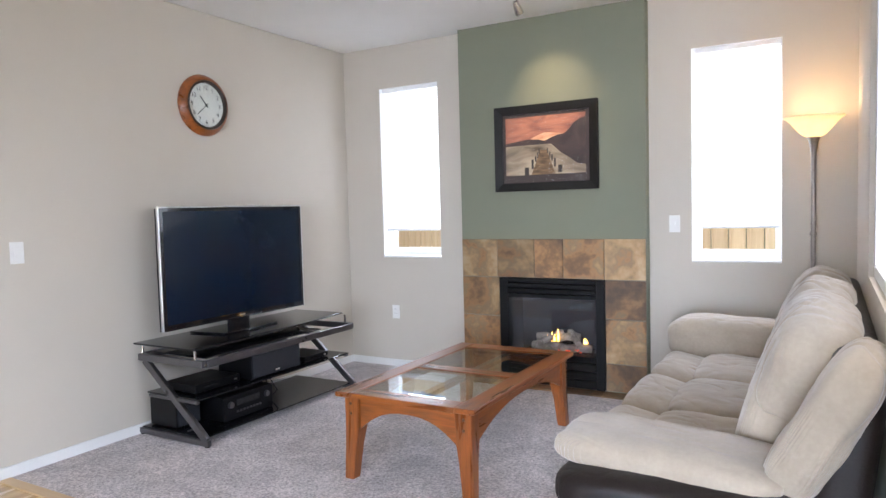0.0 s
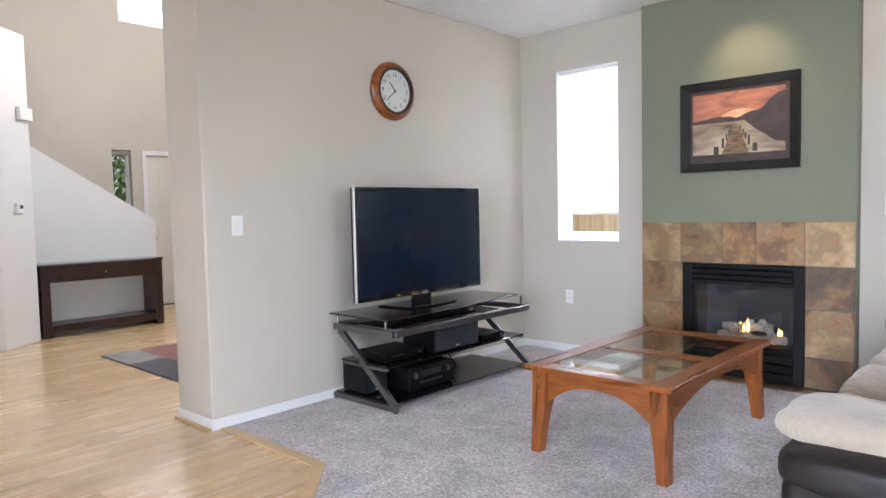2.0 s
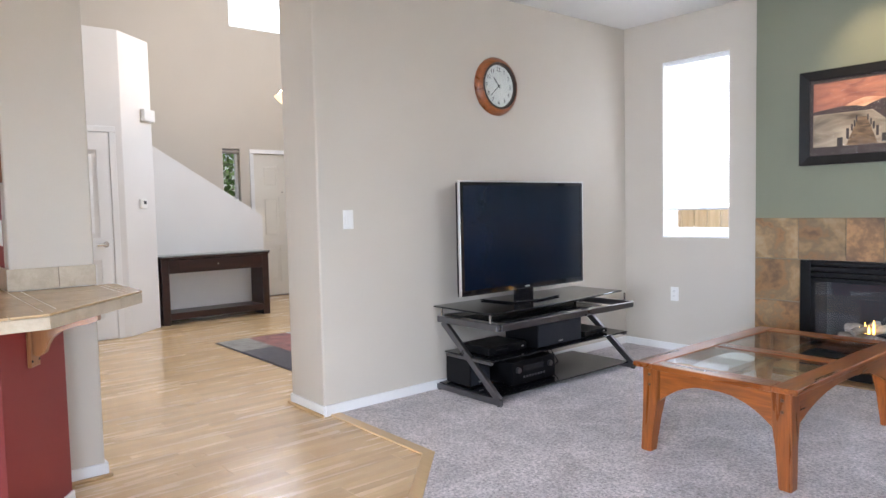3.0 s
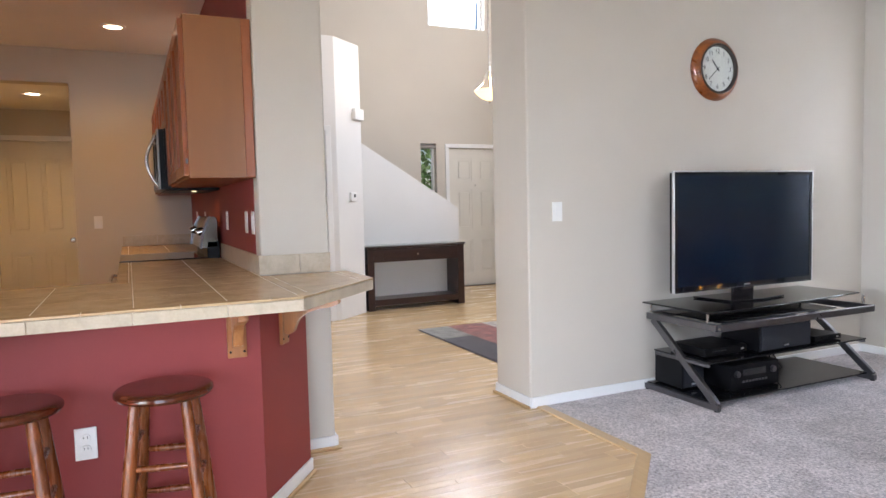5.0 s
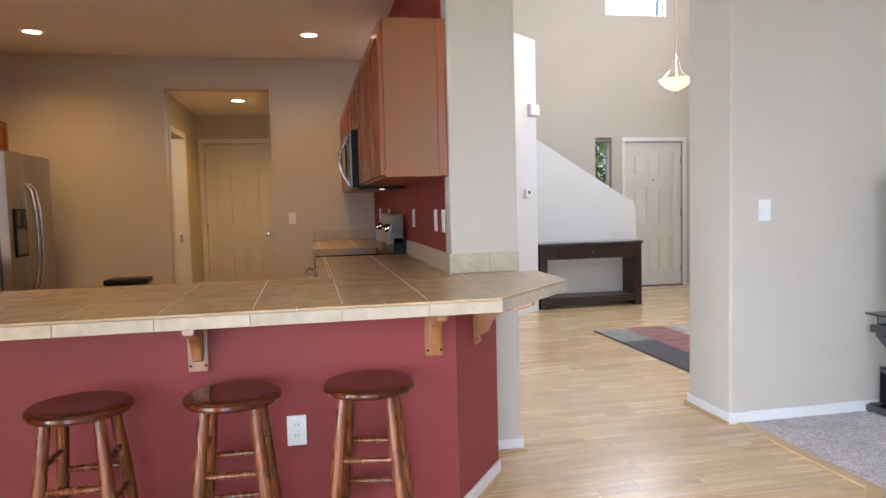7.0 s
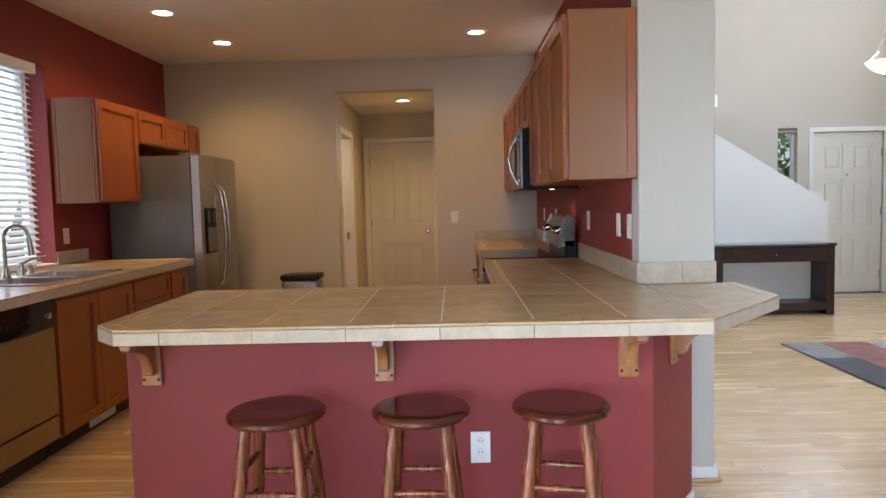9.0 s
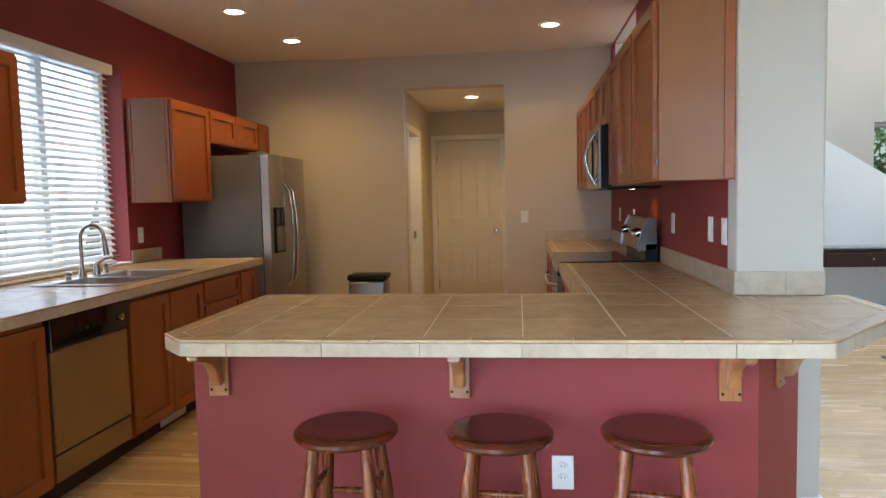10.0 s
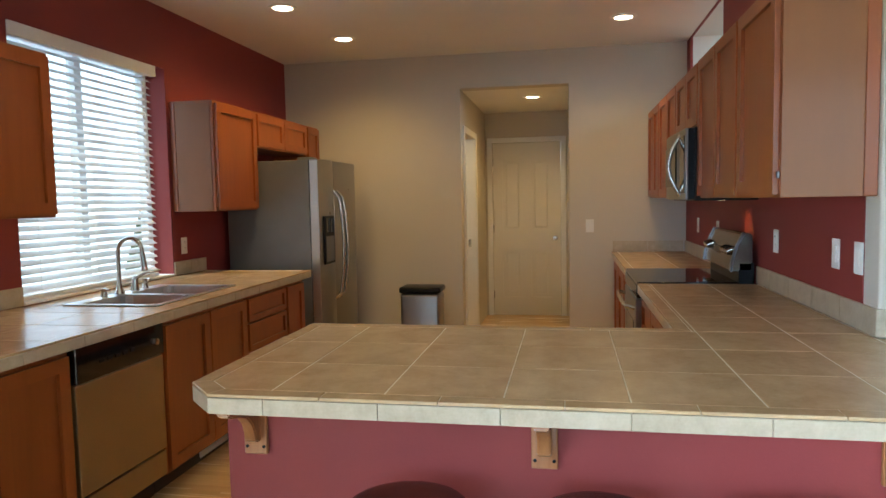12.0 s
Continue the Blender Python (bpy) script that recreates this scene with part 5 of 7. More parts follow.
UZ0, UZ1, UF = 1.391, 2.146, KY - 0.306
YB = KY - 0.001
wall_cabinet(-3.81, -3.262, UZ0, UZ1, YB, UF, ((-3.795, -3.278),), "orange maple wall cabinet with one panelled door", 1)
wall_cabinet(-4.695, -3.81, UZ0, UZ1, YB, UF, ((-4.245, -3.825), (-4.68, -4.255)), "orange maple wall cabinet with two panelled doors")
wall_cabinet(-5.455, -4.695, 1.785, UZ1, YB, UF, ((-5.07, -4.71), (-5.44, -5.08)), "short orange maple cabinet above the microwave")
wall_cabinet(-6.30, -5.455, UZ0, UZ1, YB, UF, ((-5.87, -5.47), (-6.285, -5.88)), "orange maple wall cabinet with two panelled doors")
wall_cabinet(-7.012, -6.30, UZ0, UZ1, YB, UF, ((-6.65, -6.315), (-6.99, -6.66)), "orange maple wall cabinet in the corner")
LB, LF = KW + 0.001, KW + 0.32
wall_cabinet(-3.56, -2.62, 1.36, 2.115, LB, LF, ((-3.545, -3.10), (-3.09, -2.635)), "orange maple wall cabinet beside the sink window", -1)
wall_cabinet(-5.67, -5.04, 1.36, 2.115, LB, LF, ((-5.655, -5.055),), "orange maple wall cabinet with a pale side", 1)
wall_cabinet(-6.70, -5.67, 1.84, 2.115, LB, LF, ((-6.18, -5.685), (-6.685, -6.19)), "short orange maple cabinet above the refrigerator")
wall_cabinet(-7.012, -6.70, 1.36, 2.115, LB, LF, ((-6.99, -6.715),), "narrow orange maple corner cabinet")
# warm strip under the hinge side
hinge = thing("cabinet_hinge", -3.262, UF - 0.01, 1.47, "small brass cabinet hinge", "hinge")
part("leaf", box(-3.268, -3.260, UF - 0.012, UF - 0.001, 1.458, 1.482, 0.002, 1), GUNMETAL, hinge)

# peninsula counter
CT, CB = 0.915, 0.863
ctr = thing("tiled_counter", -3.0, -0.3, CB, "beige tiled peninsula counter with clipped corners", "countertop")
part("bed", prism([(-3.33, -1.38), (-2.445, -1.38), (-2.345, -1.28), (-2.345, 0.652), (-2.803, 1.072), (-3.228, 1.072), (-3.228, KY - 0.004), (-4.69, KY - 0.004), (-4.69, 0.03), (-3.33, 0.03)], CB + 0.004, CT - 0.0010), GROUT, ctr)


def clip(poly, a, b, c):
    """The part of a polygon where a*x + b*y <= c."""
    out = []
    for p, q in zip(poly, poly[1:] + poly[:1]):
        dp, dq = a * p[0] + b * p[1] - c, a * q[0] + b * q[1] - c
        if dp <= 0:
            out.append(p)
        if dp * dq < 0:
            k = dp / (dp - dq)
            out.append((p[0] + k * (q[0] - p[0]), p[1] + k * (q[1] - p[1])))
    return out


def area(poly):
    return abs(sum(p[0] * q[1] - q[0] * p[1] for p, q in zip(poly, poly[1:] + poly[:1]))) / 2


def lay(parent, regions, xs, ys, mat, gap=0.0034, z0=CT - 0.006, z1=CT):
    for x0, x1 in zip(xs, xs[1:]):
        for y0, y1 in zip(ys, ys[1:]):
            for planes in regions:
                p = [(min(x0, x1) + gap / 2, y0 + gap / 2), (max(x0, x1) - gap / 2, y0 + gap / 2), (max(x0, x1) - gap / 2, y1 - gap / 2), (min(x0, x1) + gap / 2, y1 - gap / 2)]
                for pl in planes:
                    p = clip(p, *pl) if len(p) > 2 else p
                if len(p) > 2 and area(p) > 0.0006:
                    part("counter_tile", prism(p, z0, z1, 0.0012, 1), mat, parent)


d1 = Vector((0.427, 0.465)).normalized()      # outward way of the slanted end
corner = (1 / math.sqrt(2), -1 / math.sqrt(2), (-2.44 + 1.39) / math.sqrt(2) - 0.0555)
slant = (d1.x, d1.y, d1.x * -2.335 + d1.y * 0.655 - 0.0555)
lay(ctr, (((1, 0, -2.3905), (-1, 0, 3.2845), (0, -1, 1.3345), corner, slant, (0, 1, KY - 0.013)),
          ((1, 0, -2.3905), (-1, 0, 3.2195), (0, -1, -(KY - 0.010)), slant, (0, 1, 1.0265)),
          ((1, 0, -3.2875), (-1, 0, 4.688), (0, -1, -0.0755), (0, 1, KY - 0.013))),
    [-2.387 - 0.304 * k for k in range(-1, 9)], [0.088 + 0.305 * k for k in range(-5, 5)], TILE)


def edge_chain(parent, pts, wide, piece=0.304, lead=0.0, face=0.012):
    """Tiles along a counter edge that has the counter on its left: a mitred strip on top, and face tiles below it with their joints set over by half a tile."""
    pts = [Vector(p) for p in pts]
    ways = [(q - p).normalized() for p, q in zip(pts, pts[1:])]

    def inward(depth):
        out = []
        for i, p in enumerate(pts):
            d0, d1_ = ways[max(i - 1, 0)], ways[min(i, len(ways) - 1)]
            n0, n1 = Vector((-d0.y, d0.x)), Vector((-d1_.y, d1_.x))
            m = (n0 + n1).normalized()
            out.append(p + m * depth / max(0.2, m.dot(n0)))
        return out

    for name, deep, z0, z1, at0, mat, gap in (("edge_tile", wide, CT - 0.008, CT + 0.0012, lead, TILE, 0.0010), ("face_tile", face, CB, CT - 0.0092, lead + piece / 2, EDGE, 0.0005)):
        inner = inward(deep)
        for i, d in enumerate(ways):
            p, q, nrm_ = pts[i], pts[i + 1], Vector((-d.y, d.x))
            ln = (q - p).length
            cuts, at = [0.0], at0 if ln > 0.5 else piece
            while at < ln - 0.06:
                if at > 0.06:
                    cuts.append(at)
                at += piece
            cuts.append(ln)
            for a_, b_ in zip(cuts, cuts[1:]):
                g = d * gap
                ia = inner[i] if a_ == 0 else p + d * a_ + nrm_ * deep
                ib = inner[i + 1] if b_ == ln else p + d * b_ + nrm_ * deep
                quad = [p + d * a_ + g, p + d * b_ - g, ib - g, ia + g]
                part(name, prism([(v.x, v.y) for v in quad], z0, z1, 0.0022, 2), mat, parent)


edge_chain(ctr, [(-4.69, 0.02), (-3.34, 0.02), (-3.34, -1.39), (-2.44, -1.39), (-2.335, -1.285), (-2.335, 0.655), (-2.80, 1.082), (-3.225, 1.082)], 0.052)

# counter beyond the range
cor = thing("corner_counter", -6.2, 0.34, CB, "beige tiled counter in the kitchen corner", "countertop")
part("bed", box(-7.012, -5.46, 0.03, KY - 0.004, CB + 0.004, CT - 0.0010), GROUT, cor)
lay(cor, (((1, 0, -5.462), (-1, 0, 7.010), (0, -1, -0.0755), (0, 1, KY - 0.012)),), [-5.46 - 0.302 * k for k in range(0, 7)], [0.072, 0.377, 0.70], TILE)
edge_chain(cor, [(-7.010, 0.02), (-5.46, 0.02)], 0.052)

# upstand of tiles along the wall and round the column
ups = thing("tile_upstand", -4.0, KY - 0.01, CT, "row of beige upstand tiles along the counter", "backsplash")
x = -3.226
while x > -4.68:
    x1 = max(x - 0.305, -4.69)
    part("upstand_tile", box(x1 + 0.0005, x - 0.0005, KY - 0.012, KY - 0.001, CT + 0.003, CT + 0.098, 0.002, 1), EDGE, ups)
    x = x1
y = KY - 0.012
while y < KY + 0.335:
    y1 = min(y + 0.20, KY + 0.342)
    part("upstand_tile", box(-3.232, -3.221, y + 0.0005, y1 - 0.0005, CT + 0.003, CT + 0.098, 0.002, 1), EDGE, ups)
    y = y1
x = -5.46
while x > -7.0:
    x1 = max(x - 0.305, -7.0)
    part("upstand_tile", box(x1 + 0.0005, x - 0.0005, KY - 0.012, KY - 0.001, CT + 0.003, CT + 0.098, 0.002, 1), EDGE, ups)
    x = x1
for k in range(2):
    part("upstand_tile", box(KB + 0.001, KB + 0.012, 0.03 + 0.305 * k, 0.332 + 0.305 * k, CT + 0.003, CT + 0.098, 0.002, 1), EDGE, ups)

# base cabinets
def base_cabinet(x0, x1, yb, yf, fronts, label, drawers=()):
    way = 1 if yf > yb else -1
    t = thing("base_cabinet", (x0 + x1) / 2, (yb + yf) / 2, 0, label, "cabinet", "kitchen base cabinets")
    part("body", box(x0 + 0.001, x1 - 0.001, min(yb, yf), max(yb, yf), 0.10, CB - 0.002, 0.002, 1), MAPLE, t)
    kick = yf - way * 0.07
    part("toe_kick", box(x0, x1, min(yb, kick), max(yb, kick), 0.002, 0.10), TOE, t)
    for a, b, z0, z1 in fronts:
        shaker(t, "door" if z1 - z0 > 0.35 else "drawer_front", a, b, z0, z1, yf, way, 0.055 if z1 - z0 > 0.25 else 0.03)
    return t


FYR = 0.06
base_cabinet(-4.69, -3.33, YB, FYR, ((-4.67, -4.25, 0.12, 0.64), (-4.67, -4.25, 0.66, 0.83), (-4.23, -3.80, 0.12, 0.83), (-3.78, -3.36, 0.12, 0.83)), "orange maple base cabinet beside the range")
base_cabinet(-7.012, -5.46, YB, FYR, ((-5.92, -5.48, 0.12, 0.64), (-5.92, -5.48, 0.66, 0.83), (-6.45, -5.95, 0.12, 0.83), (-6.98, -6.48, 0.12, 0.83)), "orange maple base cabinet in the kitchen corner")
pen = thing("peninsula_cabinet", -3.0, -0.66, 0, "orange maple base cabinet behind the bar wall", "cabinet", "kitchen base cabinets")
part("body", box(-3.29, -2.712, -1.37, 0.05, 0.10, CB - 0.002, 0.002, 1), MAPLE, pen)
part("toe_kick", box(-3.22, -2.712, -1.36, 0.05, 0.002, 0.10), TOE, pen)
LYF = -2.285
base_cabinet(-3.045, -2.30, LB, LYF, ((-3.03, -2.68, 0.12, 0.83), (-2.66, -2.32, 0.12, 0.83)), "orange maple base cabinet beside the dishwasher")
base_cabinet(-4.52, -3.655, LB, LYF, ((-4.08, -3.67, 0.12, 0.83), (-4.505, -4.09, 0.12, 0.83)), "orange maple sink cabinet with two doors")
base_cabinet(-5.10, -4.52, LB, LYF, ((-5.085, -4.535, 0.69, 0.83), (-5.085, -4.535, 0.51, 0.675), (-5.085, -4.535, 0.32, 0.495), (-5.085, -4.535, 0.12, 0.305)), "orange maple cabinet with four drawers")
base_cabinet(-5.42, -5.10, LB, LYF, ((-5.405, -5.115, 0.12, 0.83),), "narrow orange maple base cabinet")
vent = thing("floor_vent", -4.2, LYF - 0.06, 0.02, "pale metal heating vent in the toe kick", "vent")
part("grille", box(-4.36, -4.06, LYF - 0.069, LYF - 0.060, 0.022, 0.085, 0.003, 1), VINYL, vent)
for k in range(4):
    part("slat", box(-4.35, -4.07, LYF - 0.060, LYF - 0.056, 0.032 + 0.012 * k, 0.037 + 0.012 * k), VINYL, vent)

# sink counter, with the hole for the bowls
snk = thing("sink_counter", -3.9, -2.6, CB, "beige tiled sink counter", "countertop")
SX0, SX1, SY_0, SY_1 = -4.50, -3.72, -2.80, -2.345
LE, LX0_, LX1_ = -2.215, -5.43, -2.30
for x0, x1, y0, y1 in ((LX0_, SX0, KW + 0.001, LE - 0.005), (SX1, LX1_, KW + 0.001, LE - 0.005), (SX0, SX1, KW + 0.001, SY_0), (SX0, SX1, SY_1, LE - 0.005)):
    part("bed", box(x0, x1, y0, y1, CB + 0.004, CT - 0.0010), GROUT, snk)
full = ((0, 1, LE - 0.0555), (0, -1, -KW - 0.002), (1, 0, LX1_), (-1, 0, -LX0_ - 0.0))
gx, gy = [-2.30 - 0.305 * k for k in range(0, 11)], [LE - 0.0535 - 0.305 * k for k in range(3, -1, -1)]
lay(snk, (full + ((1, 0, SX0),), full + ((-1, 0, -SX1),), full + ((-1, 0, -SX0), (1, 0, SX1), (0, 1, SY_0)), full + ((-1, 0, -SX0), (1, 0, SX1), (0, -1, -SY_1))), gx, gy, TILE)
edge_chain(snk, [(LX1_, LE), (LX0_, LE)], 0.052)
lup = thing("tile_upstand", -4.0, KW + 0.01, CT, "row of beige upstand tiles behind the sink counter", "backsplash")
for x0, x1 in ((-5.42, -5.21), (-5.21, -5.005), (-3.675, -3.37), (-3.37, -3.07), (-3.07, -2.77), (-2.77, -2.46)):
    part("upstand_tile", box(x0 + 0.0015, x1 - 0.0015, KW + 0.001, KW + 0.012, CT + 0.003, CT + 0.098, 0.002, 1), EDGE, lup)
sill = structure(part("sink_window_sill", box(KWIN[0] + 0.002, KWIN[1] - 0.002, KW - 0.12, KW + 0.012, 0.918, 0.934, 0.004), TRIM), "white sill of the sink window", "window sill")

# sink and taps
sink = thing("kitchen_sink", -4.11, -2.57, CB, "stainless steel double bowl drop-in sink", "sink")
part("rim", prism([(SX0 - 0.015, SY_0 - 0.05), (SX1 + 0.015, SY_0 - 0.05), (SX1 + 0.015, SY_0 + 0.03), (SX0 - 0.015, SY_0 + 0.03)], CT + 0.0015, CT + 0.007, 0.002, 1), SINKSTEEL, sink)
part("rim", box(SX0 - 0.015, SX1 + 0.015, SY_1 - 0.02, SY_1 + 0.015, CT + 0.0015, CT + 0.007, 0.002, 1), SINKSTEEL, sink)
for x0, x1 in ((SX0 - 0.015, SX0 + 0.02), (-4.125, -4.085), (SX1 - 0.02, SX1 + 0.015)):
    part("rim", box(x0, x1, SY_0 + 0.03, SY_1 - 0.02, CT + 0.0015, CT + 0.007, 0.002, 1), SINKSTEEL, sink)
for x0, x1 in ((SX0 + 0.02, -4.125), (-4.085, SX1 - 0.02)):
    bm = box(x0, x1, SY_0 + 0.03, SY_1 - 0.02, CT - 0.17, CT + 0.004, 0.0)
    top = max(bm.faces, key=lambda fc: fc.calc_center_median().z)
    bmesh.ops.delete(bm, geom=[top], context="FACES")
    vert_edges = [e for e in bm.edges if abs(e.verts[0].co.z - e.verts[1].co.z) > 0.1]
    bmesh.ops.bevel(bm, geom=vert_edges, offset=0.045, segments=5, affect="EDGES")
    bmesh.ops.solidify(bm, geom=bm.faces[:], thickness=0.002)
    part("bowl", bm, SINKSTEEL, sink, smooth=True)
    part("drain", moved(lathe([(0.0, 0.002), (0.03, 0.002), (0.042, 0.005), (0.044, 0.0)], 24), Matrix.Translation(((x0 + x1) / 2, -2.57, CT - 0.168))), CHROME, sink)
tap = thing("kitchen_faucet", -4.10, -2.815, CT + 0.007, "brushed nickel gooseneck faucet at the sink", "faucet")
arc = [(-4.10, -2.815, CT + 0.006), (-4.10, -2.815, CT + 0.18)]
arc += [(-4.10 + 0.0, -2.815 + 0.075 - 0.075 * math.cos(a), CT + 0.24 + 0.075 * math.sin(a)) for a in [math.pi * k / 10 for k in range(0, 10)]]
arc += [(-4.10, -2.665, CT + 0.225)]
part("spout", tube(arc, 0.012, 14), CHROME, tap, smooth=True)
part("spray_head", rod((-4.10, -2.666, CT + 0.235), (-4.10, -2.655, CT + 0.135), 0.015, 0.019, 16), CHROME, tap, smooth=True)
part("base", moved(lathe([(0.0, 0), (0.028, 0), (0.026, 0.01), (0.018, 0.03), (0.0155, 0.06), (0.0, 0.06)], 24), Matrix.Translation((-4.10, -2.815, CT + 0.006))), CHROME, tap, smooth=True)
lever = thing("faucet_lever", -4.23, -2.81, CT + 0.007, "brushed nickel faucet lever", "faucet")
part("body", moved(lathe([(0.0, 0), (0.024, 0), (0.022, 0.02), (0.018, 0.07), (0.0, 0.085)], 22), Matrix.Translation((-4.23, -2.81, CT + 0.006))), CHROME, lever, smooth=True)
part("lever", tube([(-4.23, -2.81, CT + 0.075), (-4.27, -2.77, CT + 0.105), (-4.33, -2.71, CT + 0.115)], [0.010, 0.008, 0.006], 10), CHROME, lever, smooth=True)
for x, h, nm, lb in ((-4.34, 0.06, "soap_dispenser", "small brushed nickel soap dispenser"), (-3.98, 0.045, "side_sprayer", "small brushed nickel sprayer cap")):
    t = thing(nm, x, -2.82, CT + 0.007, lb, "soap dispenser" if h > 0.05 else "sprayer")
    part("body", moved(lathe([(0.0, 0), (0.02, 0), (0.016, 0.012), (0.013, h - 0.01), (0.017, h), (0.0, h + 0.004)], 18), Matrix.Translation((x, -2.82, CT + 0.006))), CHROME, t, smooth=True)
    part("nozzle", rod((x, -2.82, CT + h), (x + 0.01, -2.78, CT + h + 0.002), 0.006), CHROME, t)

# sink window with slatted blind
w = structure(part("window_4", box(KWIN[0], KWIN[1], KW - 0.20, KW - 0.14, KWIN[2], KWIN[2] + 0.05, 0.004), VINYL), "wide white vinyl kitchen window with a slatted blind", "window")
for x0, x1, z0, z1 in ((KWIN[0], KWIN[0] + 0.05, KWIN[2] + 0.05, KWIN[3]), (KWIN[1] - 0.05, KWIN[1], KWIN[2] + 0.05, KWIN[3]), (KWIN[0] + 0.05, KWIN[1] - 0.05, KWIN[3] - 0.05, KWIN[3]), (-4.37, -4.31, KWIN[2] + 0.05, KWIN[3] - 0.05)):
    part("window_frame", box(x0, x1, KW - 0.20, KW - 0.14, z0, z1, 0.004), VINYL, w)
for x0, x1 in ((KWIN[0] + 0.05, -4.37), (-4.31, KWIN[1] - 0.05)):
    p = part("pane", box(x0, x1, KW - 0.172, KW - 0.168, KWIN[2] + 0.05, KWIN[3] - 0.05), CLEAR, w)
    p.visible_shadow = False
# glazed doors of the dining corner, unseen, added as an opening for daylight
gd = structure(part("window_7", box(-0.6, 1.6, KW - 0.14, KW - 0.06, 2.07, 2.12, 0.004), VINYL), "unseen white vinyl glazed sliding doors added in the dining corner", "window")
for x0 in (-0.6, 0.46, 1.54):
    part("window_frame", box(x0, x0 + 0.06, KW - 0.14, KW - 0.06, 0.03, 2.07, 0.004), VINYL, gd)
for x0, x1 in ((-0.54, 0.46), (0.52, 1.54)):
    p = part("pane", box(x0, x1, KW - 0.102, KW - 0.098, 0.03, 2.07), CLEAR, gd)
    p.visible_shadow = False
bl = thing("window_blind", -4.28, KW - 0.05, 0.94, "white horizontal slatted blind, lowered and half open", "blind")
BX0, BX1 = -4.88, -3.69
SLAT = cloth_light("white_slat", (0.86, 0.87, 0.88), 0.42)
part("valance", box(BX0 - 0.005, BX1 + 0.008, KW - 0.03, KW + 0.012, 2.255, 2.325, 0.004), VINYL, bl)
part("head_rail", box(BX0, BX1, KW - 0.085, KW - 0.032, 2.262, 2.315, 0.003), VINYL, bl)
z = 2.235
while z > 0.975:
    sl = box(BX0, BX1, -0.025, 0.025, -0.0014, 0.0014)
    part("slat", moved(sl, Matrix.Translation((0, KW - 0.055, z)) @ pose(0, 0, 0, -33, 0, 0)), SLAT, bl)
    z -= 0.0445
part("bottom_rail", box(BX0, BX1, KW - 0.08, KW - 0.03, 0.938, 0.958, 0.004), VINYL, bl)
for x in (-4.72, -4.28, -3.84):
    part("ladder_cord", rod((x, KW - 0.028, 0.95), (x, KW - 0.028, 2.26), 0.0012, seg=5), VINYL, bl)
    part("ladder_cord", rod((x, KW - 0.082, 0.95), (x, KW - 0.082, 2.26), 0.0012, seg=5), VINYL, bl)
part("wand", rod((-4.80, KW - 0.02, 1.45), (-4.80, KW - 0.02, 2.25), 0.004, seg=8), VINYL, bl)

# dishwasher
# stainless front, with the tan reflection of the wood put into its colour
TAN = material("steel_wood_reflection", (0.33, 0.24, 0.125), 0.34, 0.75, vary=0.05, scale=3)
dw = thing("dishwasher", -3.35, -2.6, 0, "dishwasher with black control strip and steel door tinted by reflected wood", "dishwasher")
part("tub", box(-3.645, -3.055, KW + 0.03, -2.301, 0.10, CB - 0.004), BLACKP, dw)
part("door_panel", box(-3.642, -3.058, -2.30, -2.268, 0.245, 0.70, 0.005), TAN, dw)
part("control_panel", box(-3.642, -3.058, -2.30, -2.258, 0.706, CB - 0.008, 0.006), BLACKGLASS, dw)
part("lower_panel", box(-3.642, -3.058, -2.30, -2.272, 0.115, 0.236, 0.004), TAN, dw)
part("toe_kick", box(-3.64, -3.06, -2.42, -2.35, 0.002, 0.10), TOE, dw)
part("dial", moved(lathe([(0.0, 0.016), (0.016, 0.014), (0.018, 0.0)], 20), Matrix.Translation((-3.57, -2.258, 0.775)) @ pose(0, 0, 0, -90)), CHROME, dw)
for k in range(5):
    part("button", box(-3.42 + 0.05 * k, -3.39 + 0.05 * k, -2.258, -2.255, 0.765, 0.78, 0.001, 1), BLACKP, dw)

# refrigerator
RSIDE = material("grey_enamel", (0.18, 0.184, 0.192), 0.38, 0.3, vary=0.05, scale=6, fine=150, bump=0.1, bump_scale=250)
RDOOR = material("fridge_steel", (0.36, 0.345, 0.33), 0.30, 0.95, vary=0.04, scale=5)
fr = thing("refrigerator", -6.16, -2.65, 0, "stainless side-by-side refrigerator with grey sides", "refrigerator")
FX0, FX1 = -6.625, -5.715
part("case", box(FX0 + 0.005, FX1 - 0.0, KW + 0.04, -2.325, 0.03, 1.735, 0.006), RSIDE, fr, "grey painted case")
part("hinge_cover", box(FX1 - 0.10, FX1 - 0.01, -2.42, -2.29, 1.735, 1.757, 0.006), RSIDE, fr)


def bowed(x0, x1, z0, z1, yb, yf, bow):
    """A door whose front bows gently outward."""
    n = 10
    poly = [(x0, yb)] + [(x0 + (x1 - x0) * k / n, yf + bow * (1 - (2 * k / n - 1) ** 2)) for k in range(n + 1)] + [(x1, yb)]
    return prism(poly, z0, z1, 0.004, 1)


split = -6.06
for x0, x1 in ((split + 0.004, FX1), (FX0, split - 0.004)):
    part("door", bowed(x0, x1, 0.10, 1.74, -2.318, -2.25, 0.022), RDOOR, fr, smooth=True)
# thin silver strip painting the window's reflection on the door's edge
part("door_edge_glint", box(FX1 - 0.001, FX1 + 0.003, -2.316, -2.252, 0.11, 1.73), SILVER, fr, "window reflection along the door edge, as a silver strip")
part("kick_plate", box(FX0, FX1, -2.34, -2.30, 0.02, 0.095), BLACKP, fr)
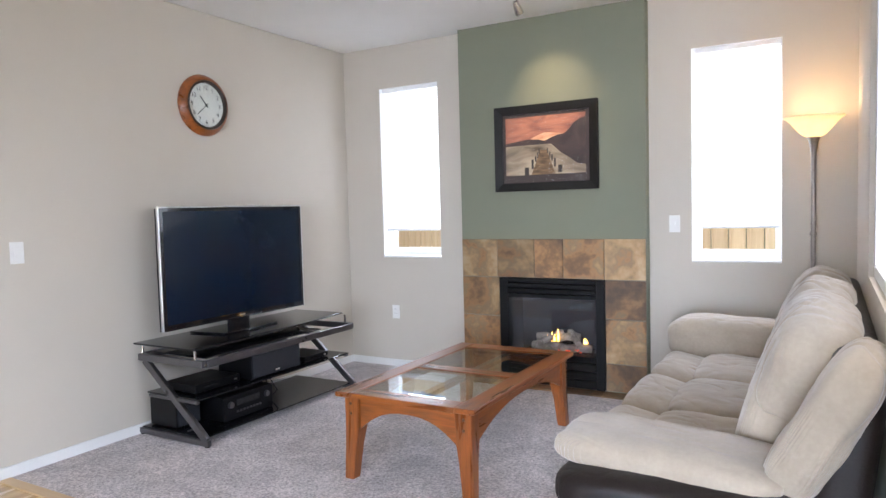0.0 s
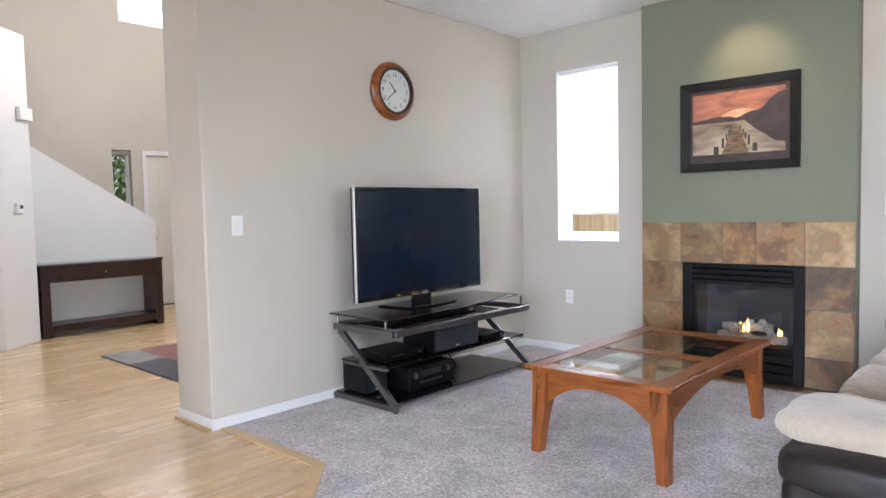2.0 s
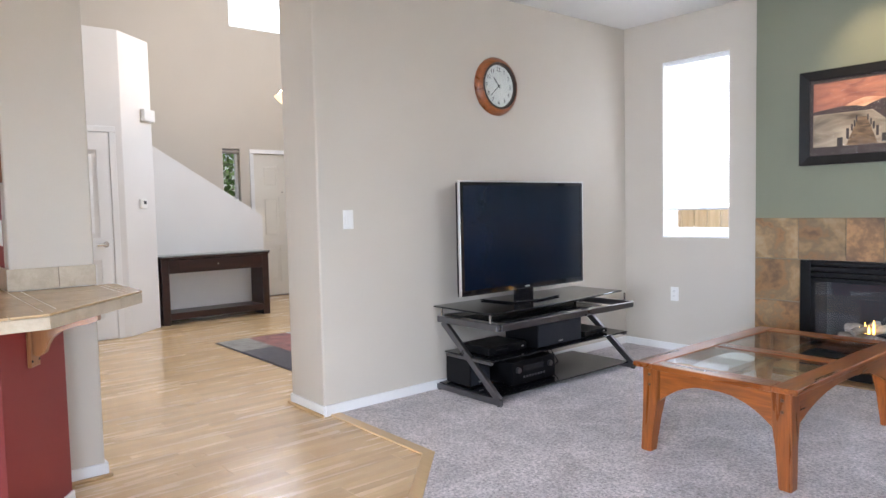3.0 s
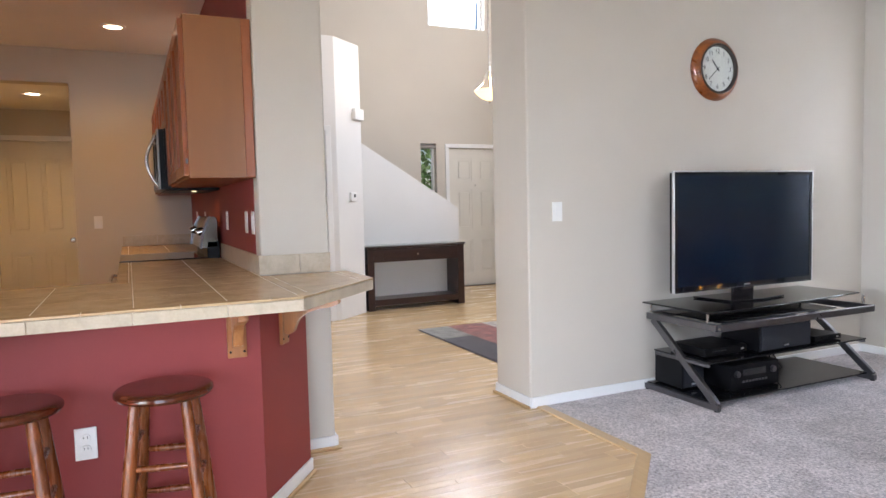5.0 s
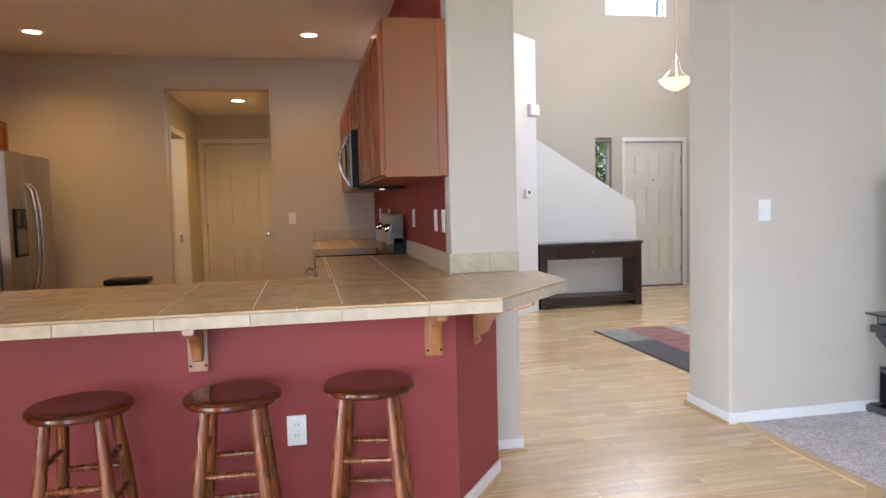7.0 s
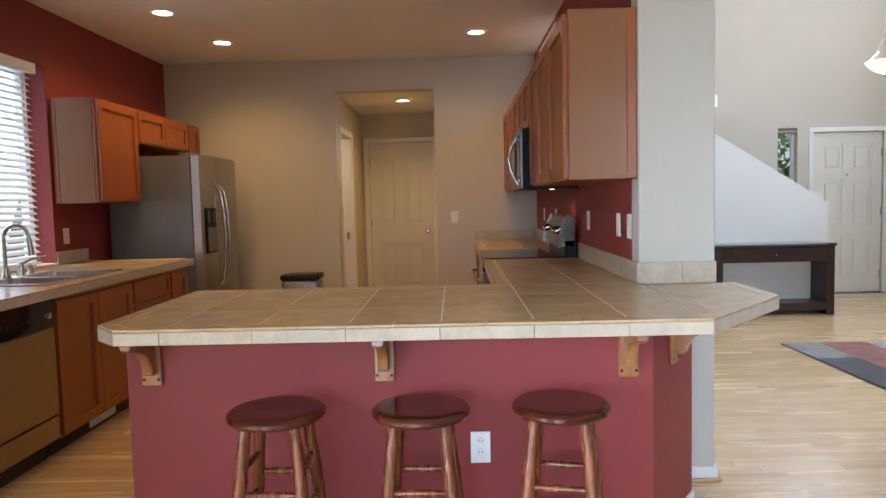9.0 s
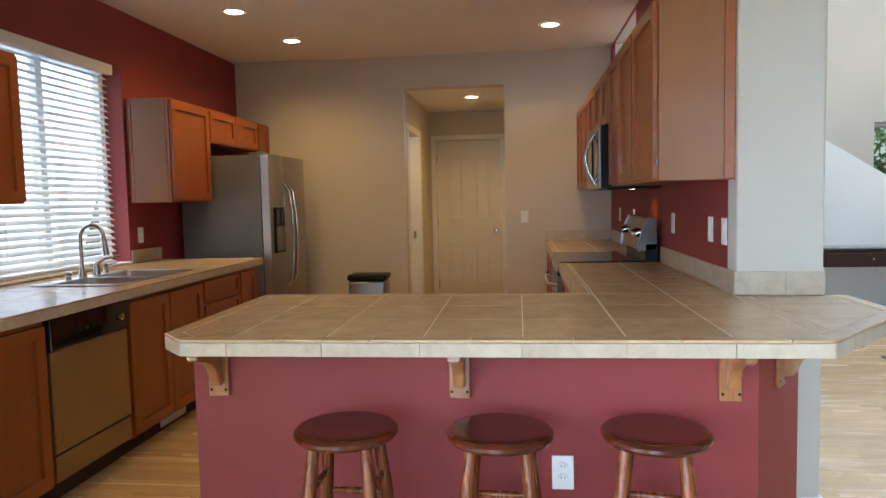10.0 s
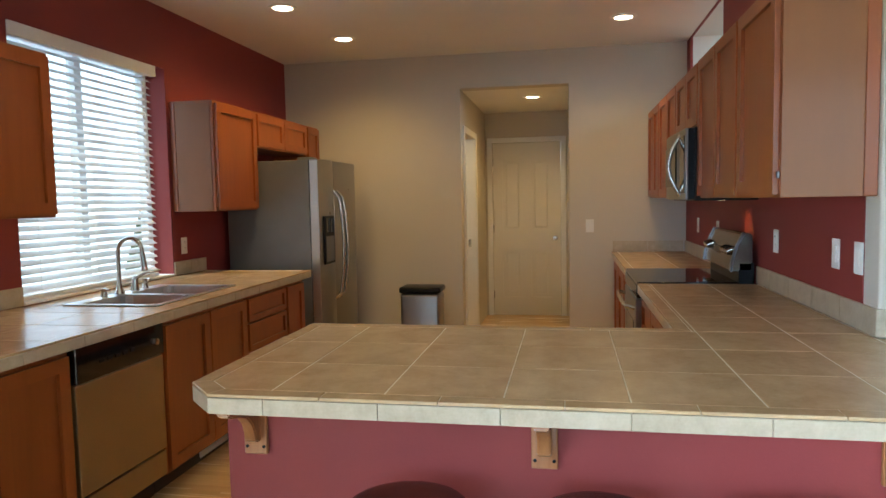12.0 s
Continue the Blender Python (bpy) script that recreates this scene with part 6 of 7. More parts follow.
for x in (split + 0.045, split - 0.045):
    pts = [(x, -2.235, 0.62), (x, -2.19, 0.68), (x, -2.165, 0.86), (x, -2.158, 1.05), (x, -2.165, 1.25), (x, -2.19, 1.44), (x, -2.235, 1.50)]
    part("handle", tube(pts, 0.012, 10), CHROME, fr, smooth=True)
dsp = part("dispenser", box(-5.985, -5.765, -2.26, -2.222, 0.92, 1.30, 0.006), BLACKP, fr)
part("dispenser_screen", box(-5.965, -5.785, -2.222, -2.219, 1.17, 1.28), BLACKGLASS, dsp)
part("dispenser_niche", box(-5.965, -5.785, -2.222, -2.220, 0.94, 1.14), RSIDE, dsp)
part("badge", box(-6.60, -6.575, -2.249, -2.245, 1.66, 1.685), SILVER, fr)

# range
rg = thing("range", -5.075, 0.33, 0, "stainless electric range with a black glass top", "range")
RX0, RX1 = -5.452, -4.698
part("body", box(RX0, RX1, 0.045, KY - 0.02, 0.03, 0.90, 0.003, 1), STEEL, rg)
part("cooktop", box(RX0 - 0.002, RX1 + 0.002, 0.02, KY - 0.10, 0.90, 0.923, 0.004), BLACKGLASS, rg)
part("oven_door", box(RX0 + 0.01, RX1 - 0.01, 0.012, 0.045, 0.24, 0.82, 0.005), STEEL, rg)
part("oven_window", box(RX0 + 0.12, RX1 - 0.12, 0.008, 0.013, 0.38, 0.68), BLACKGLASS, rg)
part("front_lip", box(RX0, RX1, 0.015, 0.045, 0.83, 0.899, 0.005), BLACKGLASS, rg)
part("drawer", box(RX0 + 0.01, RX1 - 0.01, 0.014, 0.045, 0.06, 0.225, 0.005), STEEL, rg)
part("oven_handle", tube([(RX0 + 0.05, 0.012, 0.765), (RX0 + 0.06, -0.035, 0.775), (RX0 + 0.2, -0.045, 0.778), (RX1 - 0.2, -0.045, 0.778), (RX1 - 0.06, -0.035, 0.775), (RX1 - 0.05, 0.012, 0.765)], 0.013, 10), CHROME, rg, smooth=True)
part("back_console", box(RX0, RX1, KY - 0.10, KY - 0.02, 0.90, 1.03, 0.004), BLACKP, rg)
panel = bmesh.new()
poly = [(KY - 0.140, 0.985), (KY - 0.03, 0.985), (KY - 0.03, 1.185), (KY - 0.06, 1.197), (KY - 0.078, 1.19), (KY - 0.105, 1.135), (KY - 0.128, 1.06)]
f0 = panel.faces.new([panel.verts.new((RX0, y, z)) for y, z in poly])
ext = bmesh.ops.extrude_face_region(panel, geom=[f0])["geom"]
bmesh.ops.translate(panel, verts=[v for v in ext if isinstance(v, bmesh.types.BMVert)], vec=(RX1 - RX0, 0, 0))
bmesh.ops.recalc_face_normals(panel, faces=panel.faces[:])
bmesh.ops.bevel(panel, geom=panel.edges[:], offset=0.006, segments=2, affect="EDGES")
# plain steel; the counter's dark bronze reflection is put into its colour
cons = part("control_panel", panel, material("steel_counter_reflection", (0.17, 0.15, 0.125), 0.24, 0.95, vary=0.05, scale=6), rg, smooth=True)
for x in (RX0 - 0.004, RX1 - 0.008):
    cap = bmesh.new()
    f0 = cap.faces.new([cap.verts.new((x, y, z)) for y, z in ((KY - 0.150, 0.985), (KY - 0.136, 0.980), (KY - 0.126, 1.050), (KY - 0.103, 1.125), (KY - 0.070, 1.190), (KY - 0.082, 1.200), (KY - 0.114, 1.137), (KY - 0.139, 1.055))])
    ext = bmesh.ops.extrude_face_region(cap, geom=[f0])["geom"]
    bmesh.ops.translate(cap, verts=[v for v in ext if isinstance(v, bmesh.types.BMVert)], vec=(0.012, 0, 0))
    bmesh.ops.recalc_face_normals(cap, faces=cap.faces[:])
    part("end_cap", cap, GUNMETAL, cons, "dark metal end cap")
for x in (-4.79, -4.85, -4.91, -5.33, -5.39):
    part("knob", rod((x, KY - 0.110, 1.100), (x, KY - 0.150, 1.086), 0.025, 0.021, 20), CHROME, cons, smooth=True)
part("display", box(-5.20, -5.00, KY - 0.128, KY - 0.120, 1.04, 1.10), BLACKGLASS, cons)

# microwave
mw = thing("microwave_oven", -5.075, 0.45, 1.375, "stainless over-range microwave oven with a curved handle", "microwave")
MY = UF - 0.075
part("case", box(RX0 + 0.002, RX1 - 0.002, UF - 0.03, KY - 0.003, 1.375, 1.782, 0.003, 1), BLACKP, mw)
part("door", bowed(RX0 + 0.002, RX1 - 0.20, 1.382, 1.778, UF - 0.03, MY, -0.012), STEEL, mw, smooth=True)
part("door_window", box(RX0 + 0.07, RX1 - 0.28, MY - 0.016, MY - 0.006, 1.46, 1.70, 0.003), BLACKGLASS, mw)
part("control_strip", box(RX1 - 0.196, RX1 - 0.002, MY - 0.002, MY + 0.012, 1.382, 1.778, 0.004), STEEL, mw)
part("strip_body", box(RX1 - 0.194, RX1 - 0.003, MY + 0.0125, UF - 0.0305, 1.384, 1.776), BLACKP, mw)
part("keypad", box(RX1 - 0.17, RX1 - 0.03, MY - 0.006, MY - 0.001, 1.42, 1.74), BLACKGLASS, mw)
xh = RX1 - 0.215
part("handle", tube([(xh, MY + 0.004 - 0.066 * math.sin(math.pi * k / 14), 1.405 + 0.35 * k / 14) for k in range(15)], 0.012, 12), CHROME, mw, smooth=True)
part("task_lamp", box(-4.94, -4.90, 0.50, 0.53, 1.373, 1.3765), glow("task_lamp", (1.0, 0.75, 0.45), 5), mw, "lit task lamp")
spot_lamp("task_beam", (-4.92, 0.55, 1.362), (-4.92, 0.66, 1.20), 2.2, WARM, 75, 0.9, 0.02)

# trash can
tc = thing("trash_can", -6.56, -1.635, 0, "brushed steel trash can with a black lid", "trash can")
part("body", box(-6.70, -6.45, -1.81, -1.46, 0.015, 0.60, 0.03, 4), STEEL, tc, smooth=True)
part("lid", box(-6.71, -6.44, -1.82, -1.45, 0.602, 0.655, 0.02, 3), BLACKP, tc, smooth=True)
part("base_ring", box(-6.705, -6.445, -1.815, -1.455, 0.0, 0.03, 0.012, 2), BLACKP, tc)
part("pedal", box(-6.45, -6.40, -1.68, -1.59, 0.012, 0.03, 0.006), CHROME, tc)

# downlights
CANW = material("white_can_trim", (0.82, 0.80, 0.76), 0.5, vary=0.02)
CANL = glow("lit_downlight", (1.0, 0.80, 0.55), 14)
for cx, cy, cz in CANS:
    t = thing("downlight", cx, cy, cz, "lit round recessed ceiling light", "ceiling light", "recessed ceiling lights")
    part("trim_ring", moved(lathe([(0.066, -0.002), (0.070, -0.010), (0.092, -0.008), (0.096, -0.0005)], 36), Matrix.Translation((cx, cy, cz))), CANW, t, smooth=True)
    part("lens", moved(lathe([(0.0, -0.004), (0.068, -0.004)], 32), Matrix.Translation((cx, cy, cz))), CANL, t)

# bar brackets
def corbel(m, reach=1.08, label="honey oak corbel under the counter"):
    """A back plate and a curved bracket; local x runs out from the wall, z up."""
    t = new("counter_bracket")
    t.matrix_basis = m
    tagged(t, label, "bracket", "bar counter brackets")
    part("back_plate", moved(box(0.001, 0.016, -0.036, 0.036, -0.196, 0.0, 0.003, 1), m), OAKBAR, t)
    prof = [(0.016, 0.0), (0.185, 0.0), (0.188, -0.025), (0.165, -0.038), (0.13, -0.045), (0.09, -0.062), (0.062, -0.09), (0.05, -0.12), (0.045, -0.145), (0.030, -0.155), (0.016, -0.152)]
    bm = bmesh.new()
    f0 = bm.faces.new([bm.verts.new((0.016 + (x - 0.016) * reach, -0.019, z)) for x, z in prof])
    ext = bmesh.ops.extrude_face_region(bm, geom=[f0])["geom"]
    bmesh.ops.translate(bm, verts=[v for v in ext if isinstance(v, bmesh.types.BMVert)], vec=(0, 0.038, 0))
    bmesh.ops.recalc_face_normals(bm, faces=bm.faces[:])
    bmesh.ops.bevel(bm, geom=bm.edges[:], offset=0.004, segments=2, affect="EDGES")
    part("arm", moved(bm, m), OAKBAR, t, smooth=True)
    for y in (-0.026, 0.026):
        part("screw", moved(rod((0.015, y, -0.172), (0.018, y, -0.172), 0.005, seg=10), m), BLACKP, t)
    return t


for y in (-1.275, -0.43, 0.445):
    corbel(pose(-2.59, y, CB - 0.001))
ang = math.degrees(math.atan2(0.646, 0.45))
corbel(pose(-2.765, 0.657, CB - 0.001, 0, 0, ang), 1.42)

# bar stools
STOOLTOP = wood("stool_seat_wood", (0.105, 0.017, 0.004), (0.042, 0.007, 0.0025), "y", 0.16, coat=0.2, streak=16, along=1.5)
STOOLLEG = wood("stool_leg_wood", (0.215, 0.054, 0.009), (0.075, 0.016, 0.003), "z", 0.26, coat=0.25, streak=60, along=3.0)
stool = thing("bar_stool", -2.355, -0.29, 0, "round wooden bar stool with a dark red-brown seat", "bar stool", "bar stools", -2)
sm = Matrix.Translation((-2.355, -0.29, 0)) @ pose(0, 0, 0, 0, 0, -2)
part("seat", moved(lathe([(0.0, 0.610), (0.136, 0.610), (0.154, 0.614), (0.161, 0.624), (0.160, 0.634), (0.152, 0.642), (0.138, 0.645), (0.10, 0.644), (0.0, 0.641)], 64), sm), STOOLTOP, stool, smooth=True)
feet = []
for k in range(4):
    a = radians(45 + 90 * k)
    top, foot = Vector((0.112 * math.cos(a), 0.112 * math.sin(a), 0.612)), Vector((0.195 * math.cos(a), 0.195 * math.sin(a), 0.002))
    feet.append((top, foot))
    pts = [top.lerp(foot, q) for q in (0, 0.15, 0.4, 0.7, 0.92, 1.0)]
    part("leg", moved(tube(pts, [0.018, 0.0205, 0.022, 0.0205, 0.0185, 0.017], 14), sm), STOOLLEG, stool, smooth=True)
for k, levels in ((0, (0.24, 0.46, 0.70)), (1, (0.36, 0.62)), (2, (0.24, 0.46, 0.70)), (3, (0.36, 0.62))):
    (t0, f0), (t1, f1) = feet[k], feet[(k + 1) % 4]
    for q in levels:
        p0, p1 = t0.lerp(f0, q), t1.lerp(f1, q)
        pts = [p0.lerp(p1, s) for s in (0, 0.2, 0.5, 0.8, 1.0)]
        part("rung", moved(tube(pts, [0.008, 0.0105, 0.012, 0.0105, 0.008], 10), sm), STOOLLEG, stool, smooth=True)
copy_thing(stool, pose(-2.37, 0.17, 0, 0, 0, -12))
copy_thing(stool, pose(-2.355, -0.765, 0, 0, 0, -1))

# trim of the bar wall
baseboard(-2.59, -2.577, -1.37, 0.53, (-2.577, -2.563, -1.37, 0.53))
d = Vector((-0.646, 0.45, 0)).normalized()
nrm = Vector((0.45, 0.646, 0)).normalized()
a, b = Vector((-2.59, 0.535, 0)), Vector((-2.985, 0.81, 0))
q = [a, b, b + nrm * 0.013, a + nrm * 0.013]
bb = structure(part("baseboard", prism([(v.x, v.y) for v in q], 0, 0.068, 0.003, 1), TRIM), "white painted baseboard of the slanted bar end", "baseboard")
q = [a + nrm * 0.013, b + nrm * 0.013, b + nrm * 0.027, a + nrm * 0.027]
part("shoe_moulding", prism([(v.x, v.y) for v in q], 0, 0.018, 0.004, 1), SHOE, bb, "maple shoe moulding")


# ---------------------------------------------------------------- doors
def panel_door(name, axis, plane, u0, u1, z0, z1, rows, label, knob_u, way, mat=None, deep=0.022):
    """A moulded door leaf with sunk panels; rows are (z0, z1) of pairs of panels. way: the side that is looked at."""
    mat = mat or DOORP
    w = u1 - u0
    st = 0.115 * w / 0.81
    mid = (u0 + u1) / 2
    holes = []
    for a, b in rows:
        holes += [(u0 + st, mid - st * 0.45, a, b), (mid + st * 0.45, u1 - st, a, b)]
    back = plane - way * 0.035
    leaf = part(name, slab_wall(axis, plane, back, u0, u1, z0, z1, holes), mat)
    structure(leaf, label, "door")
    for a, b, c, d_ in holes:
        lo, hi = sorted((back + way * 0.004, plane - way * deep))
        if axis == "x":
            part("panel", box(lo, hi, a - 0.001, b + 0.001, c - 0.001, d_ + 0.001), mat, leaf)
            lo2, hi2 = sorted((plane - way * (deep + 0.0002), plane - way * deep * 0.3))
            part("raised_field", box(lo2, hi2, a + 0.042, b - 0.042, c + 0.042, d_ - 0.042, 0.010, 2), mat, leaf)
        else:
            part("panel", box(a - 0.001, b + 0.001, lo, hi, c - 0.001, d_ + 0.001), mat, leaf)
            lo2, hi2 = sorted((plane - way * (deep + 0.0002), plane - way * deep * 0.3))
            part("raised_field", box(a + 0.042, b - 0.042, lo2, hi2, c + 0.042, d_ - 0.042, 0.010, 2), mat, leaf)
    if knob_u is not None:
        km = Matrix.Translation((plane, knob_u, 0.93)) @ pose(0, 0, 0, 0, 90 * way, 0) if axis == "x" else Matrix.Translation((knob_u, plane, 0.93)) @ pose(0, 0, 0, -90 * way, 0, 0)
        part("door_handle", moved(lathe([(0.0, 0.06), (0.02, 0.058), (0.028, 0.046), (0.026, 0.034), (0.012, 0.026), (0.011, 0.01), (0.03, 0.006), (0.032, 0.0)], 24), km), CHROME, leaf, "brushed nickel knob", smooth=True)
    return leaf


def casing(axis, plane, u0, u1, z1, way, wide=0.06, thick=0.016):
    """Door casing on a wall face."""
    lo, hi = sorted((plane + way * 0.0005, plane + way * thick))
    t = None
    for a, b, c, d_ in ((u0 - wide, u0, 0, z1), (u1, u1 + wide, 0, z1), (u0 - wide, u1 + wide, z1, z1 + wide)):
        bm = box(lo, hi, a, b, c, d_, 0.004, 2) if axis == "x" else box(a, b, lo, hi, c, d_, 0.004, 2)
        if t is None:
            t = structure(part("trim", bm, TRIM), "white painted door casing", "door casing")
        else:
            part("casing_piece", bm, TRIM, t)


panel_door("door_1", "x", -8.93, BDOOR[0] + 0.003, BDOOR[1] - 0.003, 0.001, BDOOR[3] - 0.004, ((0.22, 0.80), (1.02, 1.88)), "cream four-panel door at the end of the hallway", BDOOR[1] - 0.07, 1)
casing("x", -8.91, BDOOR[0], BDOOR[1], BDOOR[3], 1)
for z in (0.25, 1.05, 1.85):
    h = part("door_hinge", box(-8.931, -8.926, BDOOR[0] + 0.0, BDOOR[0] + 0.012, z - 0.045, z + 0.045), CHROME, bpy.data.objects["door_1"])
casing("y", HALL[0], SIDE[0], SIDE[1], SIDE[3], 1)
structure(part("door_jamb", box(SIDE[0], SIDE[0] + 0.018, HALL[0] - 0.125, HALL[0] + 0.001, 0, SIDE[3] - 0.001), TRIM), "white door jamb of the side room", "door jamb")
part("strike_plate", box(SIDE[0] + 0.018, SIDE[0] + 0.020, HALL[0] - 0.08, HALL[0] - 0.05, 0.90, 0.98), CHROME, bpy.data.objects["door_jamb"])
side_leaf = panel_door("door_2", "x", -7.30, -2.24, -1.475, 0.012, 2.03, ((0.22, 0.80), (1.02, 1.88)), "white panelled door standing open in the side room", -2.17, -1, TRIM)

# ---------------------------------------------------------------- entry hall
panel_door("door_3", "x", FRONT - 0.03, FDOOR[0] + 0.003, FDOOR[1] - 0.003, 0.012, FDOOR[3] - 0.004, ((0.20, 0.74), (0.86, 1.46), (1.58, 1.92)), "white six-panel front door", FDOOR[0] + 0.07, 1, None, 0.009)
casing("x", FRONT, FDOOR[0], FDOOR[1], FDOOR[3], 1)
part("peephole", moved(lathe([(0.0, 0.006), (0.010, 0.005), (0.011, 0)], 14), Matrix.Translation((FRONT - 0.03, (FDOOR[0] + FDOOR[1]) / 2, 1.52)) @ pose(0, 0, 0, 0, 90, 0)), CHROME, bpy.data.objects["door_3"])
for z in (0.25, 1.05, 1.80):
    part("door_hinge", box(FRONT - 0.031, FRONT - 0.022, FDOOR[1] - 0.016, FDOOR[1] - 0.002, z - 0.05, z + 0.05), CHROME, bpy.data.objects["door_3"])
structure(part("threshold", box(FRONT - 0.10, FRONT + 0.03, FDOOR[0], FDOOR[1], 0.0, 0.010, 0.003), material("dark_threshold", (0.08, 0.05, 0.03), 0.5)), "dark front door threshold", "threshold")


def entry_window(name, y0, y1, z0, z1, label):
    w = structure(part(name, box(FRONT - 0.13, FRONT - 0.08, y0, y1, z0, z0 + 0.04, 0.003), VINYL), label, "window")
    for a, b, c, d_ in ((y0, y0 + 0.035, z0 + 0.04, z1), (y1 - 0.035, y1, z0 + 0.04, z1), (y0 + 0.035, y1 - 0.035, z1 - 0.04, z1)):
        part("window_frame", box(FRONT - 0.13, FRONT - 0.08, a, b, c, d_, 0.003), VINYL, w)
    p = part("pane", box(FRONT - 0.107, FRONT - 0.103, y0 + 0.035, y1 - 0.035, z0 + 0.04, z1 - 0.04), CLEAR, w)
    p.visible_shadow = False
    return w


entry_window("window_5", *EWIN, "narrow white window beside the front door")
entry_window("window_6", *HWIN, "square white window high above the front door")
rs = thing("rolled_blind", FRONT - 0.05, 4.095, 2.06, "rolled up grey fabric blind in the narrow window", "blind")
part("roll", rod((FRONT - 0.04, EWIN[0] + 0.005, 2.09), (FRONT - 0.04, EWIN[1] - 0.005, 2.09), 0.028, seg=18), material("grey_fabric", (0.30, 0.27, 0.24), 0.9, bump=0.3), rs, smooth=True)

# closet door in the block's flat face
panel_door("door_4", "x", -7.038, 1.245, 2.03, 0.012, 2.045, ((0.22, 0.80), (1.02, 1.88)), "white panelled closet door with a lever handle", None, 1, TRIM)
part("door_handle", moved(lathe([(0.0, 0.02), (0.024, 0.018), (0.030, 0.004), (0.030, 0.0)], 20), Matrix.Translation((-7.038, 1.965, 0.95)) @ pose(0, 0, 0, 0, 90, 0)), CHROME, bpy.data.objects["door_4"], "brushed nickel rose")
part("lever", tube([(-7.02, 1.965, 0.95), (-6.985, 1.965, 0.95), (-6.98, 1.925, 0.95), (-6.98, 1.865, 0.945)], 0.009, 10), CHROME, bpy.data.objects["door_4"], "brushed nickel lever", smooth=True)
casing("x", -7.05, 1.235, 2.04, 2.055, 1)

# bell box and thermostat on the slanted face
SL = Vector((-0.35, 0.395, 0)).normalized()
NOR = Vector((SL.y, -SL.x, 0))
ROT = math.degrees(math.atan2(NOR.y, NOR.x))


def slant_box(name, s, z, w, h, dpt, label, category, extra):
    p = Vector((-7.05, 2.165, z)) + SL * s
    m = Matrix.Translation(p) @ pose(0, 0, 0, 0, 0, ROT)
    t = new(name)
    t.matrix_basis = m
    tagged(t, label, category)
    part("cover", moved(box(0.0005, dpt, -w / 2, w / 2, -h / 2, h / 2, 0.006, 2), m), PLASTIC, t)
    for nm, b0 in extra:
        part(nm, moved(box(*b0), m), INK if nm != "vent_slot" else VINYL, t)


slant_box("door_chime", 0.43, 2.28, 0.19, 0.125, 0.05, "white plastic door chime box", "door chime", [("vent_slot", (0.05, 0.0515, -0.06, 0.06, -0.05 + 0.012 * k, -0.045 + 0.012 * k)) for k in range(4)])
slant_box("thermostat", 0.29, 1.35, 0.115, 0.10, 0.028, "small white wall thermostat", "thermostat", [("display", (0.028, 0.0285, -0.01, 0.035, -0.005, 0.03))])

# console table
ESP = wood("espresso_wood", (0.036, 0.011, 0.007), (0.014, 0.005, 0.0035), "y", 0.34, coat=0.1)
con = thing("console_table", -7.58, 3.23, 0, "espresso wood console table with a glass top", "console table")
C0, C1, CF, CBK = 2.60, 3.865, -7.43, -7.765
for y in (C0, C1 - 0.085):
    part("side_leg", box(CBK, CF, y, y + 0.085, 0.0, 0.735, 0.006), ESP, con)
part("bottom_shelf", box(CBK, CF - 0.004, C0 + 0.0855, C1 - 0.0855, 0.055, 0.13, 0.004), ESP, con)
part("apron_box", box(CBK, CF - 0.002, C0 + 0.0855, C1 - 0.0855, 0.575, 0.733, 0.004), ESP, con)
dr = part("drawer_front", box(CF - 0.001, CF + 0.008, C0 + 0.20, C1 - 0.20, 0.592, 0.716, 0.003), ESP, con)
part("knob", moved(lathe([(0.0, 0.022), (0.010, 0.02), (0.012, 0.013), (0.006, 0.006), (0.006, 0.0)], 16), Matrix.Translation((CF + 0.008, (C0 + C1) / 2, 0.655)) @ pose(0, 0, 0, 0, 90, 0)), CHROME, dr, "nickel knob", smooth=True)
part("top_board", box(CBK - 0.005, CF + 0.012, C0 - 0.012, C1 + 0.012, 0.736, 0.758, 0.004), ESP, con)
g = part("glass_top", box(CBK - 0.005, CF + 0.014, C0 - 0.014, C1 + 0.014, 0.760, 0.770, 0.003), GREENGLASS, con)

# rug with blocks of colour
rug = thing("area_rug", -5.2, 3.6, 0.002, "low pile rug with blocks of red, grey and charcoal", "rug")
RUGX0, RUGX1, RUGY0, RUGY1 = -6.03, -4.15, 2.645, 5.25
cols = {"red": (0.27, 0.09, 0.075), "grey": (0.26, 0.25, 0.22), "char": (0.055, 0.045, 0.055), "cream": (0.46, 0.42, 0.38), "rose": (0.33, 0.16, 0.14)}
rmats = {k: material("rug_" + k, c, 0.95, vary=0.34, scale=9, fine=120, bump=0.7, bump_scale=220, sheen=0.2) for k, c in cols.items()}
blocks = ((0, 0.30, 0, 0.12, "grey"), (0.30, 1, 0, 0.12, "char"), (0, 0.62, 0.12, 0.27, "red"), (0.62, 1, 0.12, 0.27, "rose"), (0, 0.34, 0.27, 0.42, "cream"), (0.34, 0.66, 0.27, 0.42, "grey"), (0.66, 1, 0.27, 0.42, "char"), (0, 0.3, 0.42, 0.70, "cream"), (0.3, 0.75, 0.42, 0.70, "grey"), (0.75, 1, 0.42, 0.70, "red"), (0, 0.5, 0.70, 1, "char"), (0.5, 1, 0.70, 1, "rose"))
sx, sy = RUGX1 - RUGX0, RUGY1 - RUGY0
for a, b, c, d_, k in blocks:
    part("pile_block", box(RUGX0 + a * sx, RUGX0 + b * sx, RUGY0 + c * sy, RUGY0 + d_ * sy, 0.002, 0.011, 0.001, 1), rmats[k], rug)
